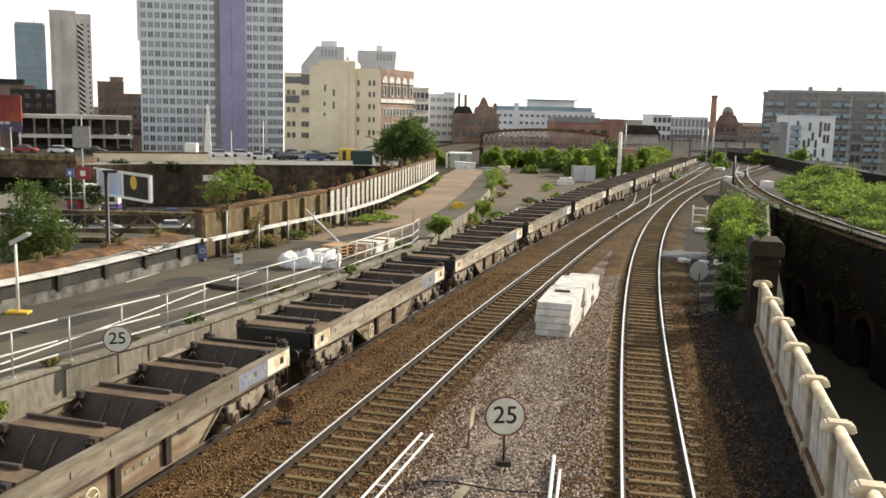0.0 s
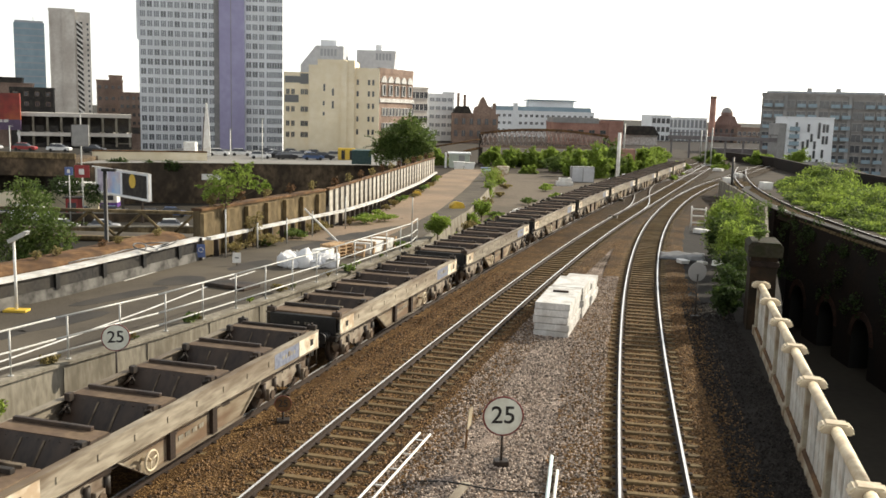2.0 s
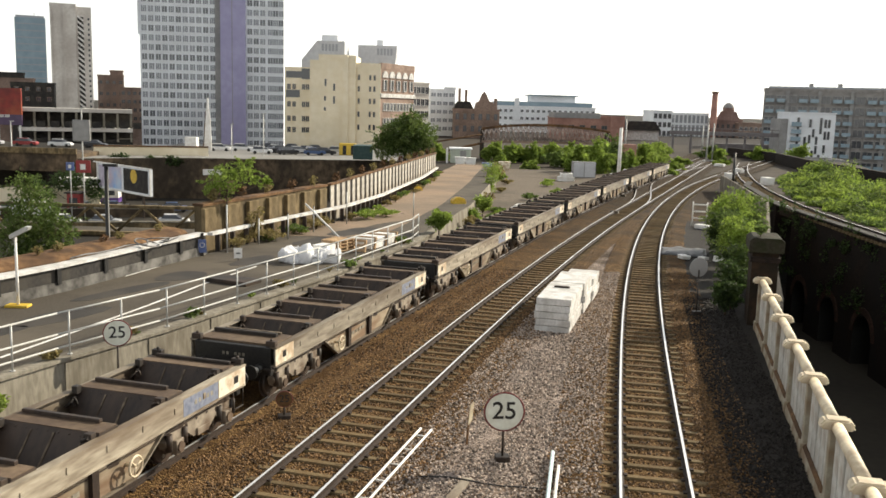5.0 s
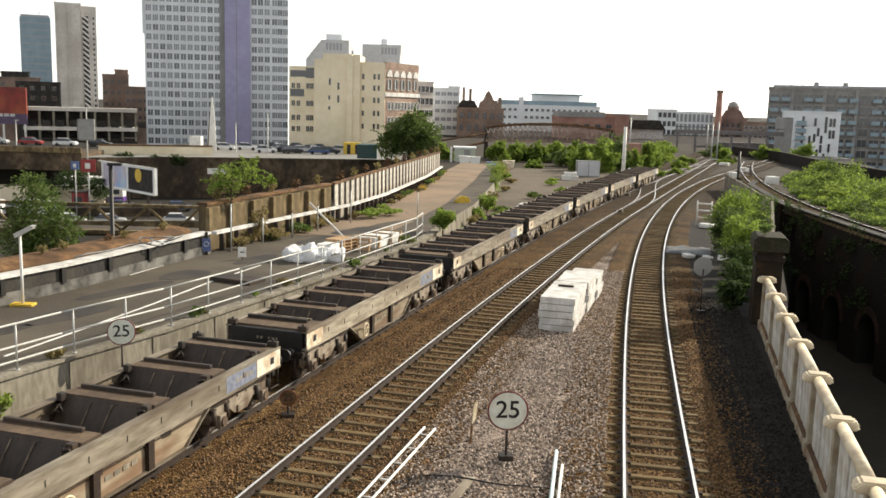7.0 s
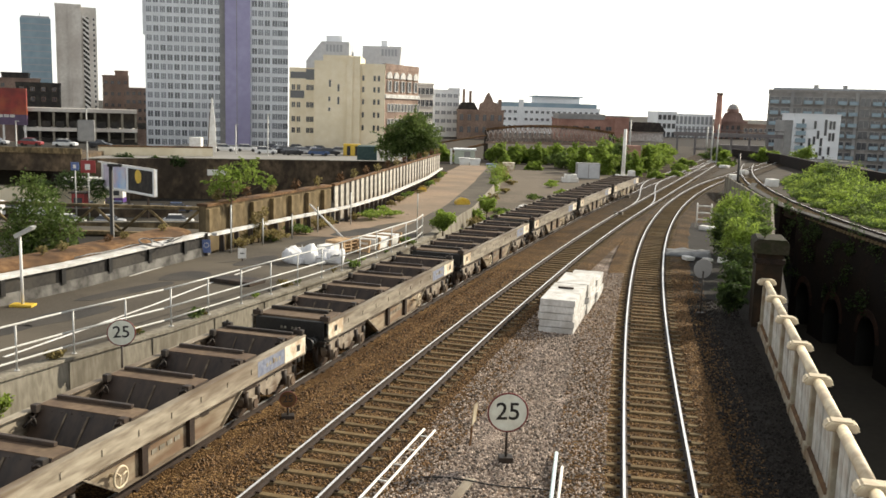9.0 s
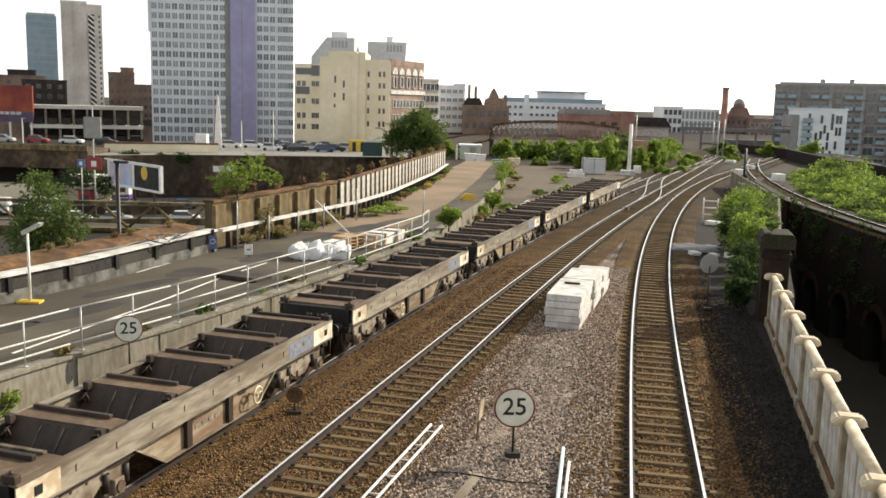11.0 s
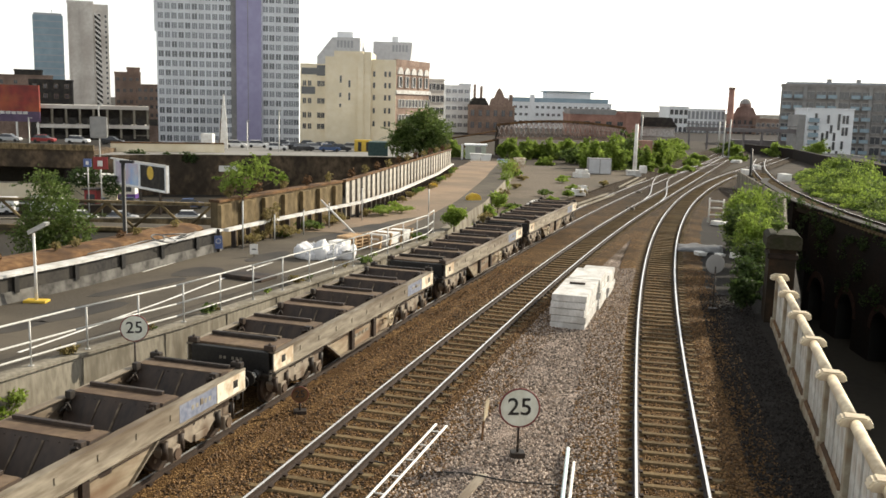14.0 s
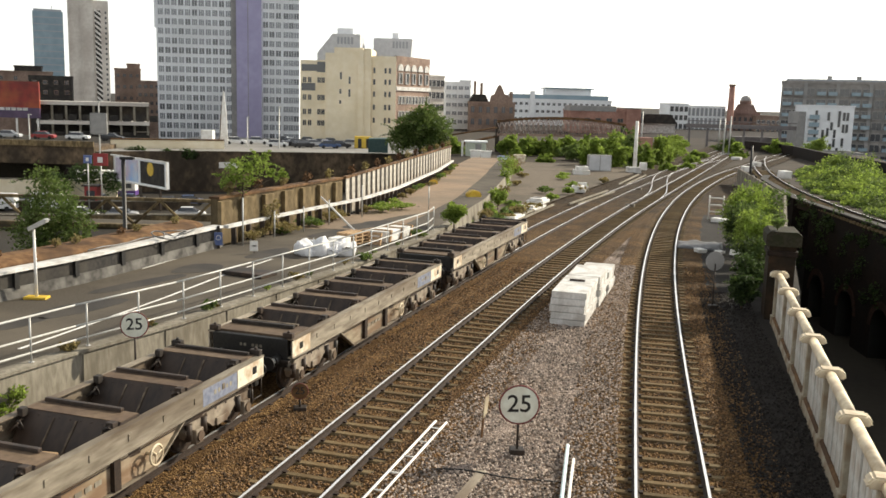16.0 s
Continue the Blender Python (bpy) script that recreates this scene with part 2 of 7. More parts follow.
GLASS = glass_mat("dark_glass", (0.06, 0.065, 0.075))
GLASS_GREY = glass_mat("grey_glass", (0.3, 0.318, 0.348), 0.2)
GLASS_MID = glass_mat("mid_glass", (0.22, 0.235, 0.26), 0.15)
GLASS_SMOKE = glass_mat("smoke_glass", (0.13, 0.14, 0.155), 0.15)
GLASS_BLUE = mat("blue_glass", (0.19, 0.28, 0.34), (0.25, 0.34, 0.40), 0.25, 0.3, 0.05, (0.17, 0.24, 0.29), 0.5, 0.0)
PIER_STONE = mat("pier_stone", (0.01953, 0.01299, 0.0078), (0.0434, 0.02517, 0.01365), 0.9, 6, 1.5, (0.01302, 0.01056, 0.00715), 0.8, 0.5)
MOSSY_CAP = mat("mossy_cap", (0.026, 0.0225, 0.015), (0.046, 0.04, 0.028), 0.95, 9, 2.0, (0.02016, 0.02274, 0.008494), 0.7, 0.4)
APARTMENT = mat("apartment_render", (0.215, 0.203, 0.192), (0.295, 0.275, 0.258), 0.7, 1, 0.1, (0.14, 0.135, 0.135), 0.6, 0.0)
LATTICE = mat("lattice_paint", (0.24, 0.19, 0.17), (0.33, 0.275, 0.25), 0.7, 2, 0.4, (0.17, 0.10, 0.075), 0.6, 0.0)
# dark iron made paler by the haze mixed into its colour
FAR_IRON = mat("far_iron", (0.13, 0.118, 0.12), (0.18, 0.163, 0.163), 0.8, 1, 0.2, bump=0.0)
TERRACE_STONE = mat("terrace_stone", (0.058, 0.042, 0.028), (0.165, 0.12, 0.078), 0.9, 1.2, 0.22, (0.032, 0.026, 0.02), 0.85, 0.3, stretch=(1.0, 1.0, 0.75))
LEAF = mat("leaf", (0.085, 0.135, 0.03), (0.15, 0.21, 0.055), 0.65, 3, 0.5, (0.13, 0.16, 0.04), 0.4, 0.0, island=0.45, thin=0.55)
LEAF_DARK = mat("dark_leaf", (0.035, 0.062, 0.018), (0.07, 0.11, 0.03), 0.65, 3, 0.5, bump=0.0, island=0.5, thin=0.55)
LEAF_BRIGHT = mat("bright_leaf", (0.165, 0.245, 0.036), (0.275, 0.365, 0.07), 0.65, 2, 0.3, (0.24, 0.30, 0.075), 0.5, 0.0, island=0.4, thin=0.62)
LEAF_DRY = mat("dry_leaf", (0.20, 0.16, 0.06), (0.28, 0.23, 0.10), 0.8, 3, 0.5, bump=0.0, island=0.4, thin=0.55)
# darker copy of leaf, with the shade among foliage put into its colour
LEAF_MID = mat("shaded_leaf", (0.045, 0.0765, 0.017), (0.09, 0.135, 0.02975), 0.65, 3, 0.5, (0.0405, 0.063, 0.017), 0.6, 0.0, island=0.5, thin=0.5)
WORN_WHITE = mat("worn_white_paint", (0.36, 0.33, 0.28), (0.56, 0.53, 0.47), 0.75, 3.0, 0.5, (0.24, 0.19, 0.14), 0.8, 0.2, per_object=0.2)
RING_BRICK = mat("arch_brick", (0.05, 0.026, 0.019), (0.085, 0.045, 0.032), 0.9, 6, 1.0, (0.03, 0.022, 0.018), 0.6, 0.3)
BARK = mat("bark", (0.06, 0.045, 0.03), (0.11, 0.085, 0.06), 0.95, 12, 1.5, bump=0.5)
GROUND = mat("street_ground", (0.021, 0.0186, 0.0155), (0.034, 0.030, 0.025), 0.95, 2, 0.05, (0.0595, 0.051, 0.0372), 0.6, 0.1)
TAR_DECK = mat("parking_deck", (0.2376, 0.2304, 0.216), (0.288, 0.2808, 0.2664), 0.9, 2, 0.1, (0.2016, 0.1944, 0.18), 0.6, 0.1)
TARP = mat("tarpaulin", (0.085, 0.088, 0.094), (0.13, 0.133, 0.14), 0.6, 3, 0.8, (0.10, 0.10, 0.10), 0.6, 0.2)
YELLOW = mat("yellow_plastic", (0.62, 0.40, 0.03), (0.72, 0.50, 0.06), 0.5, 6, 2, (0.5, 0.33, 0.05), 0.5, 0.0)
BAG_WHITE = mat("white_bag", (0.70, 0.70, 0.72), (0.82, 0.82, 0.82), 0.7, 4, 2, (0.5, 0.5, 0.52), 0.5, 0.3, gap=0.06)
PALLET = mat("pallet_wood", (0.42, 0.28, 0.16), (0.55, 0.40, 0.25), 0.85, 8, 2, (0.3, 0.19, 0.1), 0.6, 0.2)
CYAN_TUBE = mat("pale_blue_tube", (0.50, 0.66, 0.70), (0.66, 0.78, 0.80), 0.4, 6, 3, bump=0.0)
TYRE = mat("tyre", (0.012, 0.012, 0.012), (0.025, 0.025, 0.025), 0.8, 8, 2, bump=0.0)
CAR_PAINTS = [mat("car_" + n, tuple(0.85 * q for q in c), c, 0.3, 1, 0.5, bump=0.0) for n, c in (
    ("white", (0.75, 0.75, 0.75)), ("black", (0.02, 0.02, 0.024)), ("silver", (0.45, 0.46, 0.48)), ("blue", (0.05, 0.09, 0.20)), ("red", (0.30, 0.03, 0.03)))]
LAMP_RED = mat("tail_red", (0.35, 0.02, 0.02), (0.4, 0.03, 0.03), 0.3, 5, 2, bump=0.0)


# ---- mesh helpers ----
def part(name, bm, material, parent=None, label="", m=None):
    """Links a bmesh as one mesh object, under a thing or on its own."""
    me = bpy.data.meshes.new(name)
    bm.to_mesh(me)
    bm.free()
    for q in (material if isinstance(material, (list, tuple)) else [material]):
        me.materials.append(q)
    ob = new(name, me)
    ob.parent = parent
    if m is not None:
        ob.matrix_basis = m
    return tagged(ob, label)


def share(name, mesh, parent, m):
    ob = new(name, mesh)
    ob.parent = parent
    ob.matrix_basis = m
    return ob


def thing(name, label, category, m=None, group="", kind=""):
    ob = new(name)
    ob.empty_display_size = 0.2
    if m is not None:
        ob.matrix_basis = m
    return tagged(ob, label, category, group, kind)


def mesh_of(bm, name, materials):
    me = bpy.data.meshes.new(name)
    bm.to_mesh(me)
    bm.free()
    for q in (materials if isinstance(materials, (list, tuple)) else [materials]):
        me.materials.append(q)
    return me


def box(bm, x0, x1, y0, y1, z0, z1, mi=0, bevel=0.0):
    v = [bm.verts.new((x, y, z)) for z in (z0, z1) for y in (y0, y1) for x in (x0, x1)]
    fs = [bm.faces.new([v[i] for i in q]) for q in ((0, 2, 3, 1), (4, 5, 7, 6), (0, 1, 5, 4), (2, 6, 7, 3), (0, 4, 6, 2), (1, 3, 7, 5))]
    for f in fs:
        f.material_index = mi
    if bevel:
        bmesh.ops.bevel(bm, geom=list({e for f in fs for e in f.edges}), offset=bevel, segments=2, affect="EDGES", profile=0.6)
    return bm


def B(*a, mi=0, bevel=0.0):
    return box(bmesh.new(), *a, mi=mi, bevel=bevel)


def prism(bm, outline, y0, y1, axis="y", mi=0):
    """Extrudes an outline of (a, b) along an axis: y takes (x, z), x takes (y, z), z takes (x, y)."""
    def put(a, b, t):
        return {"y": (a, t, b), "x": (t, a, b), "z": (a, b, t)}[axis]
    lo = [bm.verts.new(put(a, b, y0)) for a, b in outline]
    hi = [bm.verts.new(put(a, b, y1)) for a, b in outline]
    n = len(outline)
    fs = [bm.faces.new(lo), bm.faces.new(hi[::-1])]
    fs += [bm.faces.new((lo[i], hi[i], hi[(i + 1) % n], lo[(i + 1) % n])) for i in range(n)]
    for f in fs:
        f.material_index = mi
    bmesh.ops.recalc_face_normals(bm, faces=fs)
    return bm


def tube(bm, a, b, r, r2=None, seg=10, mi=0):
    a, b = Vector(a), Vector(b)
    q = (b - a).to_track_quat("Z", "Y")
    rings = []
    for c, rr in ((a, r), (b, r if r2 is None else r2)):
        rings.append([bm.verts.new(c + q @ Vector((rr * math.cos(2 * math.pi * i / seg), rr * math.sin(2 * math.pi * i / seg), 0))) for i in range(seg)])
    for i in range(seg):
        f = bm.faces.new((rings[0][i], rings[0][(i + 1) % seg], rings[1][(i + 1) % seg], rings[1][i]))
        f.smooth, f.material_index = True, mi
    for ring in (rings[0][::-1], rings[1]):
        bm.faces.new(ring).material_index = mi
    return bm


def ring(bm, c, axis, r, thick, seg=24, sec=8, mi=0):
    c, q = Vector(c), Vector(axis).to_track_quat("Z", "Y")
    vs = []
    for i in range(seg):
        a = 2 * math.pi * i / seg
        row = []
        for j in range(sec):
            p = 2 * math.pi * j / sec
            row.append(bm.verts.new(c + q @ Vector(((r + thick * math.cos(p)) * math.cos(a), (r + thick * math.cos(p)) * math.sin(a), thick * math.sin(p)))))
        vs.append(row)
    for i in range(seg):
        for j in range(sec):
            f = bm.faces.new((vs[i][j], vs[(i + 1) % seg][j], vs[(i + 1) % seg][(j + 1) % sec], vs[i][(j + 1) % sec]))
            f.smooth, f.material_index = True, mi
    return bm


def sweep(bm, pts, profile, mi=0, closed=True):
    """Carries a profile of (across, up) along a line of points, across being to the right of the way."""
    rows = []
    for i, p in enumerate(pts):
        a, b = Vector(pts[max(i - 1, 0)]), Vector(pts[min(i + 1, len(pts) - 1)])
        d = b - a
        n = Vector((d.y, -d.x, 0)).normalized()
        rows.append([bm.verts.new(Vector(p) + n * s + Vector((0, 0, u))) for s, u in profile])
    k = len(profile)
    for r0, r1 in zip(rows, rows[1:]):
        for j in range(k if closed else k - 1):
            bm.faces.new((r0[j], r0[(j + 1) % k], r1[(j + 1) % k], r1[j])).material_index = mi
    if closed:
        bm.faces.new(rows[0][::-1]).material_index = mi
        bm.faces.new(rows[-1]).material_index = mi
    bmesh.ops.recalc_face_normals(bm, faces=bm.faces[:])
    return bm


def slab(bm, outline, z0, z1, mi=0):
    return prism(bm, outline, z0, z1, axis="z", mi=mi)


# ---- the lines of the tracks ----
class Line:
    """A track's centre line, x as a polynomial of y, straight on past its far end, with lengths along it."""

    def __init__(self, c, y0=-110.0, y1=300.0, straight=130.0, near=8.0):
        self.c, self.straight, self.near = c, straight, near
        self.ys = np.linspace(y0, y1, 8000)
        self.xs = np.array([self.x(y) for y in self.ys])
        s = np.concatenate([[0], np.cumsum(np.hypot(np.diff(self.xs), np.diff(self.ys)))])
        self.s = s - np.interp(0, self.ys, s)

    def x(self, y):
        d = np.polyder(self.c)
        for edge, beyond in ((self.straight, y > self.straight), (self.near, y < self.near)):
            if beyond:
                return float(np.polyval(self.c, edge) + np.polyval(d, edge) * (y - edge))
        return float(np.polyval(self.c, y))

    def at(self, s, z=0.0, off=0.0):
        y = float(np.interp(s, self.s, self.ys))
        way = self.way(s)
        return Vector((self.x(y) + off * way.y, y - off * way.x, z))

    def way(self, s):
        y = float(np.interp(s, self.s, self.ys))
        return Vector((self.x(y + 0.5) - self.x(y - 0.5), 1.0, 0)).normalized()

    def s_of(self, y):
        return float(np.interp(y, self.ys, self.s))


LINE_T = Line([1.53817e-06, 0.000396992, 0.29527, -12.472], straight=92.0)
LINE_M = Line([1.87956e-06, 0.00053279, 0.275497, -8.07423], straight=75.0)
LINE_R = Line([-2.98595e-08, 1.34707e-05, -0.000243543, 0.195389, 1.41239], straight=118.0)
LINE_V = Line([-5.20877e-06, 0.00349452, -0.316583, 37.9482], straight=150.0, near=40.0)


# ---- ground, viaduct deck, void beside it ----
STREET = -9.0
bm = bmesh.new()
vs = [bm.verts.new(p) for p in ((-2500, -600, STREET), (2500, -600, STREET), (2500, 4000, STREET), (-2500, 4000, STREET))]
bm.faces.new(vs)
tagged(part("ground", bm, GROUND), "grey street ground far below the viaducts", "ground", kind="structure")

WALL_LINE = [(-26.5, -1.0), (-13.95, 28.1), (-12.5, 31.4), (-11.2, 35.4), (-9.75, 39.8), (-4.85, 53.5), (-3.3, 61.7), (-0.9, 81.0), (0.4, 96.0)]
RIGHT_LINE = [(5.6, -6.0), (5.6, 6.0), (9.0, 20.6), (12.75, 34.3), (16.0, 40.0), (23.6, 62.0), (32.5, 97.0), (36.0, 106.0)]
deck = [(-26.5, -12), (-26.5, -1)] + WALL_LINE[1:] + [(1.0, 120), (-1.0, 146), (-3.5, 166), (-3.5, 420), (150, 420), (64, 120), (62, 107), (36, 106)] + RIGHT_LINE[::-1][1:] + [(5.6, -12)]
bm = slab(bmesh.new(), deck, STREET, -0.42)
tagged(part("viaduct", bm, [SOOT_BRICK]), "sooty brick railway viaduct carrying the tracks", "viaduct", kind="structure")


def strip(name, line_a, line_b, z, material, label, bumps=0.0, nx=8, kind="structure", shoulder=False):
    """A surface between two lines of points, cut fine and slightly uneven."""
    bm = bmesh.new()
    n = len(line_a)
    grid = []
    for i in range(n):
        row = []
        for j in range(nx + 1):
            k = j / nx
            p = Vector(line_a[i]) * (1 - k) + Vector(line_b[i]) * k
            lift = 0.0
            if shoulder:
                g = min(abs(p.x - l.x(p.y)) for l in (LINE_T, LINE_M, LINE_R))
                lift = (0.075 if abs(p.x - LINE_T.x(p.y)) < 2.0 else 0.0) or 0.075 * max(0.0, min(1.0, (g - 1.08) / 0.22)) - 0.06 * max(0.0, min(1.0, (g - 1.5) / 1.0))
            row.append(bm.verts.new((p.x, p.y, z + lift + bumps * (noise.noise(Vector((p.x * 0.9, p.y * 0.9, 0))) + 0.5 * noise.noise(Vector((p.x * 4, p.y * 4, 3)))))))
        grid.append(row)
    for i in range(n - 1):
        for j in range(nx):
            bm.faces.new((grid[i][j], grid[i][j + 1], grid[i + 1][j + 1], grid[i + 1][j])).smooth = True
    return tagged(part(name, bm, material), label, name.replace("_", " "), kind=kind)


YS = [4 + 1.0 * i for i in range(60)] + [64 + 3.0 * i for i in range(60)]
BED = -0.215


def across(line, off):
    out = []
    for y in YS:
        s = line.s_of(y)
        p = line.at(s, 0, off)
        out.append((p.x, p.y, 0))
    return out


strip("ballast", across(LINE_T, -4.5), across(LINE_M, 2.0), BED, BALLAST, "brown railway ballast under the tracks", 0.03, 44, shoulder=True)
between = sum(1 for y in YS if y < 62)
edges = [(a, b) if b[0] - a[0] > 0.3 else (((a[0] + b[0]) / 2 - 0.15, a[1], 0), ((a[0] + b[0]) / 2 + 0.15, b[1], 0)) for a, b in zip(across(LINE_M, 1.9)[:between], across(LINE_R, -1.9)[:between])]
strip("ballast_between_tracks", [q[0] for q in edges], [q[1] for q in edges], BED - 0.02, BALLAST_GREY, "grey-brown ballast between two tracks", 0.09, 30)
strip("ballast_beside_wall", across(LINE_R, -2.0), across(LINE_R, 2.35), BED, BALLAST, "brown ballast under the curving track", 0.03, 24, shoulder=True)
rl = [(float(np.interp(y, [q[1] for q in RIGHT_LINE[1:]], [q[0] for q in RIGHT_LINE[1:]])), y, 0) for y in YS if y < 100]
near = sum(1 for q in rl if q[1] < 72)
strip("cinder_path", across(LINE_R, 2.0)[:near], rl[:near], BED + 0.03, CINDER, "dark cinder path beside the track", 0.015, 10)
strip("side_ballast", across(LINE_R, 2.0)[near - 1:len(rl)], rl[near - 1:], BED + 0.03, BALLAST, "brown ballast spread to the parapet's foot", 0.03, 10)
strip("far_formation", [(-3, y, 0) for y in range(120, 241, 12)], [(64 + (y - 120) * 0.28, y, 0) for y in range(120, 241, 12)], BED - 0.12, DARK_BALLAST, "dark brown ballast under the far junction", 0.1, 10)

# ---- platform road beside the train ----
PLAT = 1.3
EDGE_LINE = [(-20.0, -1.0), (-9.25, 22.8), (-7.6, 26.0), (-6.15, 29.5), (-4.0, 34.7), (-0.7, 44.2), (0.5, 49.6)]


def at_y(line, y):
    return float(np.interp(y, [q[1] for q in line], [q[0] for q in line]))


bm = slab(bmesh.new(), [(-26.5, -1)] + WALL_LINE[1:6] + [(-1.6, 57.0), (0.5, 49.6)] + EDGE_LINE[::-1][1:], -0.5, PLAT)
tagged(part("platform_road", bm, ASPHALT), "worn grey asphalt platform road behind a retaining wall", "road", kind="structure")
# the drive that goes on down to the yard
bm = bmesh.new()
prev = None
for i in range(30):
    k = i / 29
    y = 46 + 74 * k
    z = PLAT + 0.006 - 0.75 * max(0, (k - 0.15) / 0.85)
    l = at_y(WALL_LINE, y) if y < 96 else 0.4 + (y - 96) * 0.13
    r = float(np.interp(y, [46, 57, 63, 90, 120], [-0.2, 1.6, 2.8, 6.2, 9.0]))
    row = [bm.verts.new((l + (r - l) * j / 6, y, z + 0.03 * noise.noise(Vector((j, y * 0.5, 0))))) for j in range(7)]
    row += [bm.verts.new((r + 0.25, y, -0.6))]
    if prev:
        for j in range(7):
            f = bm.faces.new((prev[j], prev[j + 1], row[j + 1], row[j]))
            f.material_index = 0 if j < 4 else (1 if j < 6 else 2)
    prev = row
tagged(part("drive", bm, [DRIVE, ASPHALT, CONCRETE]), "sandy drive sloping from the platform to the yard", "drive", kind="structure")
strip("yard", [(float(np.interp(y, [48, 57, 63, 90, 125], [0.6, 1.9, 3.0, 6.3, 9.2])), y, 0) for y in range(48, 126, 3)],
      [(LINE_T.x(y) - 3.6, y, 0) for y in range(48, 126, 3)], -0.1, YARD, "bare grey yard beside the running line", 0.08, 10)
# retaining wall face along the platform edge, with a coping
wall = [(x, y, 0) for x, y in EDGE_LINE]
bm = sweep(bmesh.new(), wall, [(0.0, -0.5), (0.09, -0.5), (0.05, PLAT - 0.02), (0.0, PLAT - 0.02)])
rw = part("retaining_wall", bm, CONCRETE)
tagged(rw, "stained concrete retaining wall below the platform road", "wall", kind="structure")
bm = sweep(bmesh.new(), wall, [(-0.35, PLAT), (0.12, PLAT), (0.12, PLAT + 0.08), (-0.35, PLAT + 0.08)])
part("coping", bm, CONCRETE, rw)


# ---- tracks ----
# the foot is drawn wide so its dark colour covers that shade band
RAIL_PROFILE = [(-0.085, -0.155), (0.085, -0.155), (0.085, -0.138), (0.016, -0.115), (0.014, -0.045), (0.037, -0.034), (0.037, -0.006), (0.030, 0.0), (-0.030, 0.0), (-0.037, -0.006), (-0.037, -0.034), (-0.014, -0.045), (-0.016, -0.115), (-0.085, -0.138)]


def rail(line, off, y0, y1, parent, step=1.2, z=0.0):
    n = max(2, int((line.s_of(y1) - line.s_of(y0)) / step))
    pts = [line.at(line.s_of(y0) + (line.s_of(y1) - line.s_of(y0)) * i / n, z, off) for i in range(n + 1)]
    bm = sweep(bmesh.new(), pts, RAIL_PROFILE)
    for f in bm.faces:
        f.normal_update()
        c = f.calc_center_median()
        if f.normal.z > 0.9 and c.z > z - 0.01:
            f.material_index = 1
    return part("rail", bm, [RAIL_SIDE, RAIL_TOP], parent)


def sleeper_mesh():
    bm = bmesh.new()
    prism(bm, [(-0.13, -0.30), (0.13, -0.30), (0.095, -0.175), (0.075, -0.15), (-0.075, -0.15), (-0.095, -0.175)], -1.26, 1.26, axis="x")
    for s in (-0.7525, 0.7525):
        box(bm, s - 0.16, s - 0.07, -0.06, 0.06, -0.15, -0.11, mi=1)
        box(bm, s + 0.07, s + 0.16, -0.06, 0.06, -0.15, -0.11, mi=1)
    return mesh_of(bm, "sleeper", [SLEEPER, RAIL_SIDE])


SLEEPER_MESH = sleeper_mesh()


def track(name, line, y0, y1, sleepers_to, label, spacing=0.67, first=None, z=0.0):
    ob = thing(name, label, "railway track", kind="structure")
    for off in (-0.7525, 0.7525):
        rail(line, off, y0, y1, ob, z=z)
    s, end = line.s_of(first or y0), line.s_of(sleepers_to)
    rng = random.Random(7)
    while s < end:
        w = line.way(s)
        p = line.at(s)
        a = -math.degrees(math.atan2(w.x, w.y))
        share("sleeper", SLEEPER_MESH, ob, pose(p.x, p.y, z - rng.uniform(0, 0.015), 0, 0, a + rng.uniform(-0.7, 0.7)))
        s += spacing + rng.uniform(-0.015, 0.015)
    return ob


track("track_train", LINE_T, -60, 200, 110, "railway track with rusty rails under the train", first=14)
track("track_middle", LINE_M, -30, 205, 120, "railway track with worn steel rails and concrete sleepers", first=13)
track("track_right", LINE_R, -30, 240, 118, "curving railway track with polished rails", first=13)
track("track_viaduct", LINE_V, 46, 150, 118, "railway track on the neighbouring brick viaduct", first=50, z=0.2)


# far crossovers between the tracks
def crossover(a, b, y0, y1):
    ob = thing("crossover", "pair of rails crossing from one track to the next", "railway track", kind="structure")
    for off in (-0.7525, 0.7525):
        pts = []
        for i in range(25):
            k = i / 24
            w = k * k * (3 - 2 * k)
            y = y0 + (y1 - y0) * k
            pa, pb = a.at(a.s_of(y), 0.004, off), b.at(b.s_of(y), 0.004, off)
            pts.append(pa * (1 - w) + pb * w)
        bm = sweep(bmesh.new(), pts, RAIL_PROFILE)
        for f in bm.faces:
            f.normal_update()
            if f.normal.z > 0.9 and f.calc_center_median().z > -0.01:
                f.material_index = 1
        part("rail", bm, [RAIL_SIDE, RAIL_TOP], ob)


crossover(LINE_M, LINE_T, 78, 112)
crossover(LINE_T, LINE_M, 112, 150)


# ---- container wagons ----
WAGON = 12.62
PITCH = 14.28
START = 27.43
HALF = 1.28
TOP = 1.57
SILL = 0.54
BOGIE_AT = 1.72
AXLE = 1.05


def wheel_mesh():
    bm = bmesh.new()
    tube(bm, (-0.75, 0, 0), (0.75, 0, 0), 0.075, seg=10)
    for s in (-1, 1):
        tube(bm, (s * 0.68, 0, 0), (s * 0.81, 0, 0), 0.44, 0.425, seg=22)
        tube(bm, (s * 0.66, 0, 0), (s * 0.69, 0, 0), 0.47, seg=22)
        for i in range(4):
            a = math.pi / 2 * i
            tube(bm, (s * 0.812, 0.27 * math.cos(a), 0.27 * math.sin(a)), (s * 0.82, 0.27 * math.cos(a), 0.27 * math.sin(a)), 0.05, seg=8, mi=1)
    return mesh_of(bm, "wheelset", [DARK_STEEL, BOGIE])


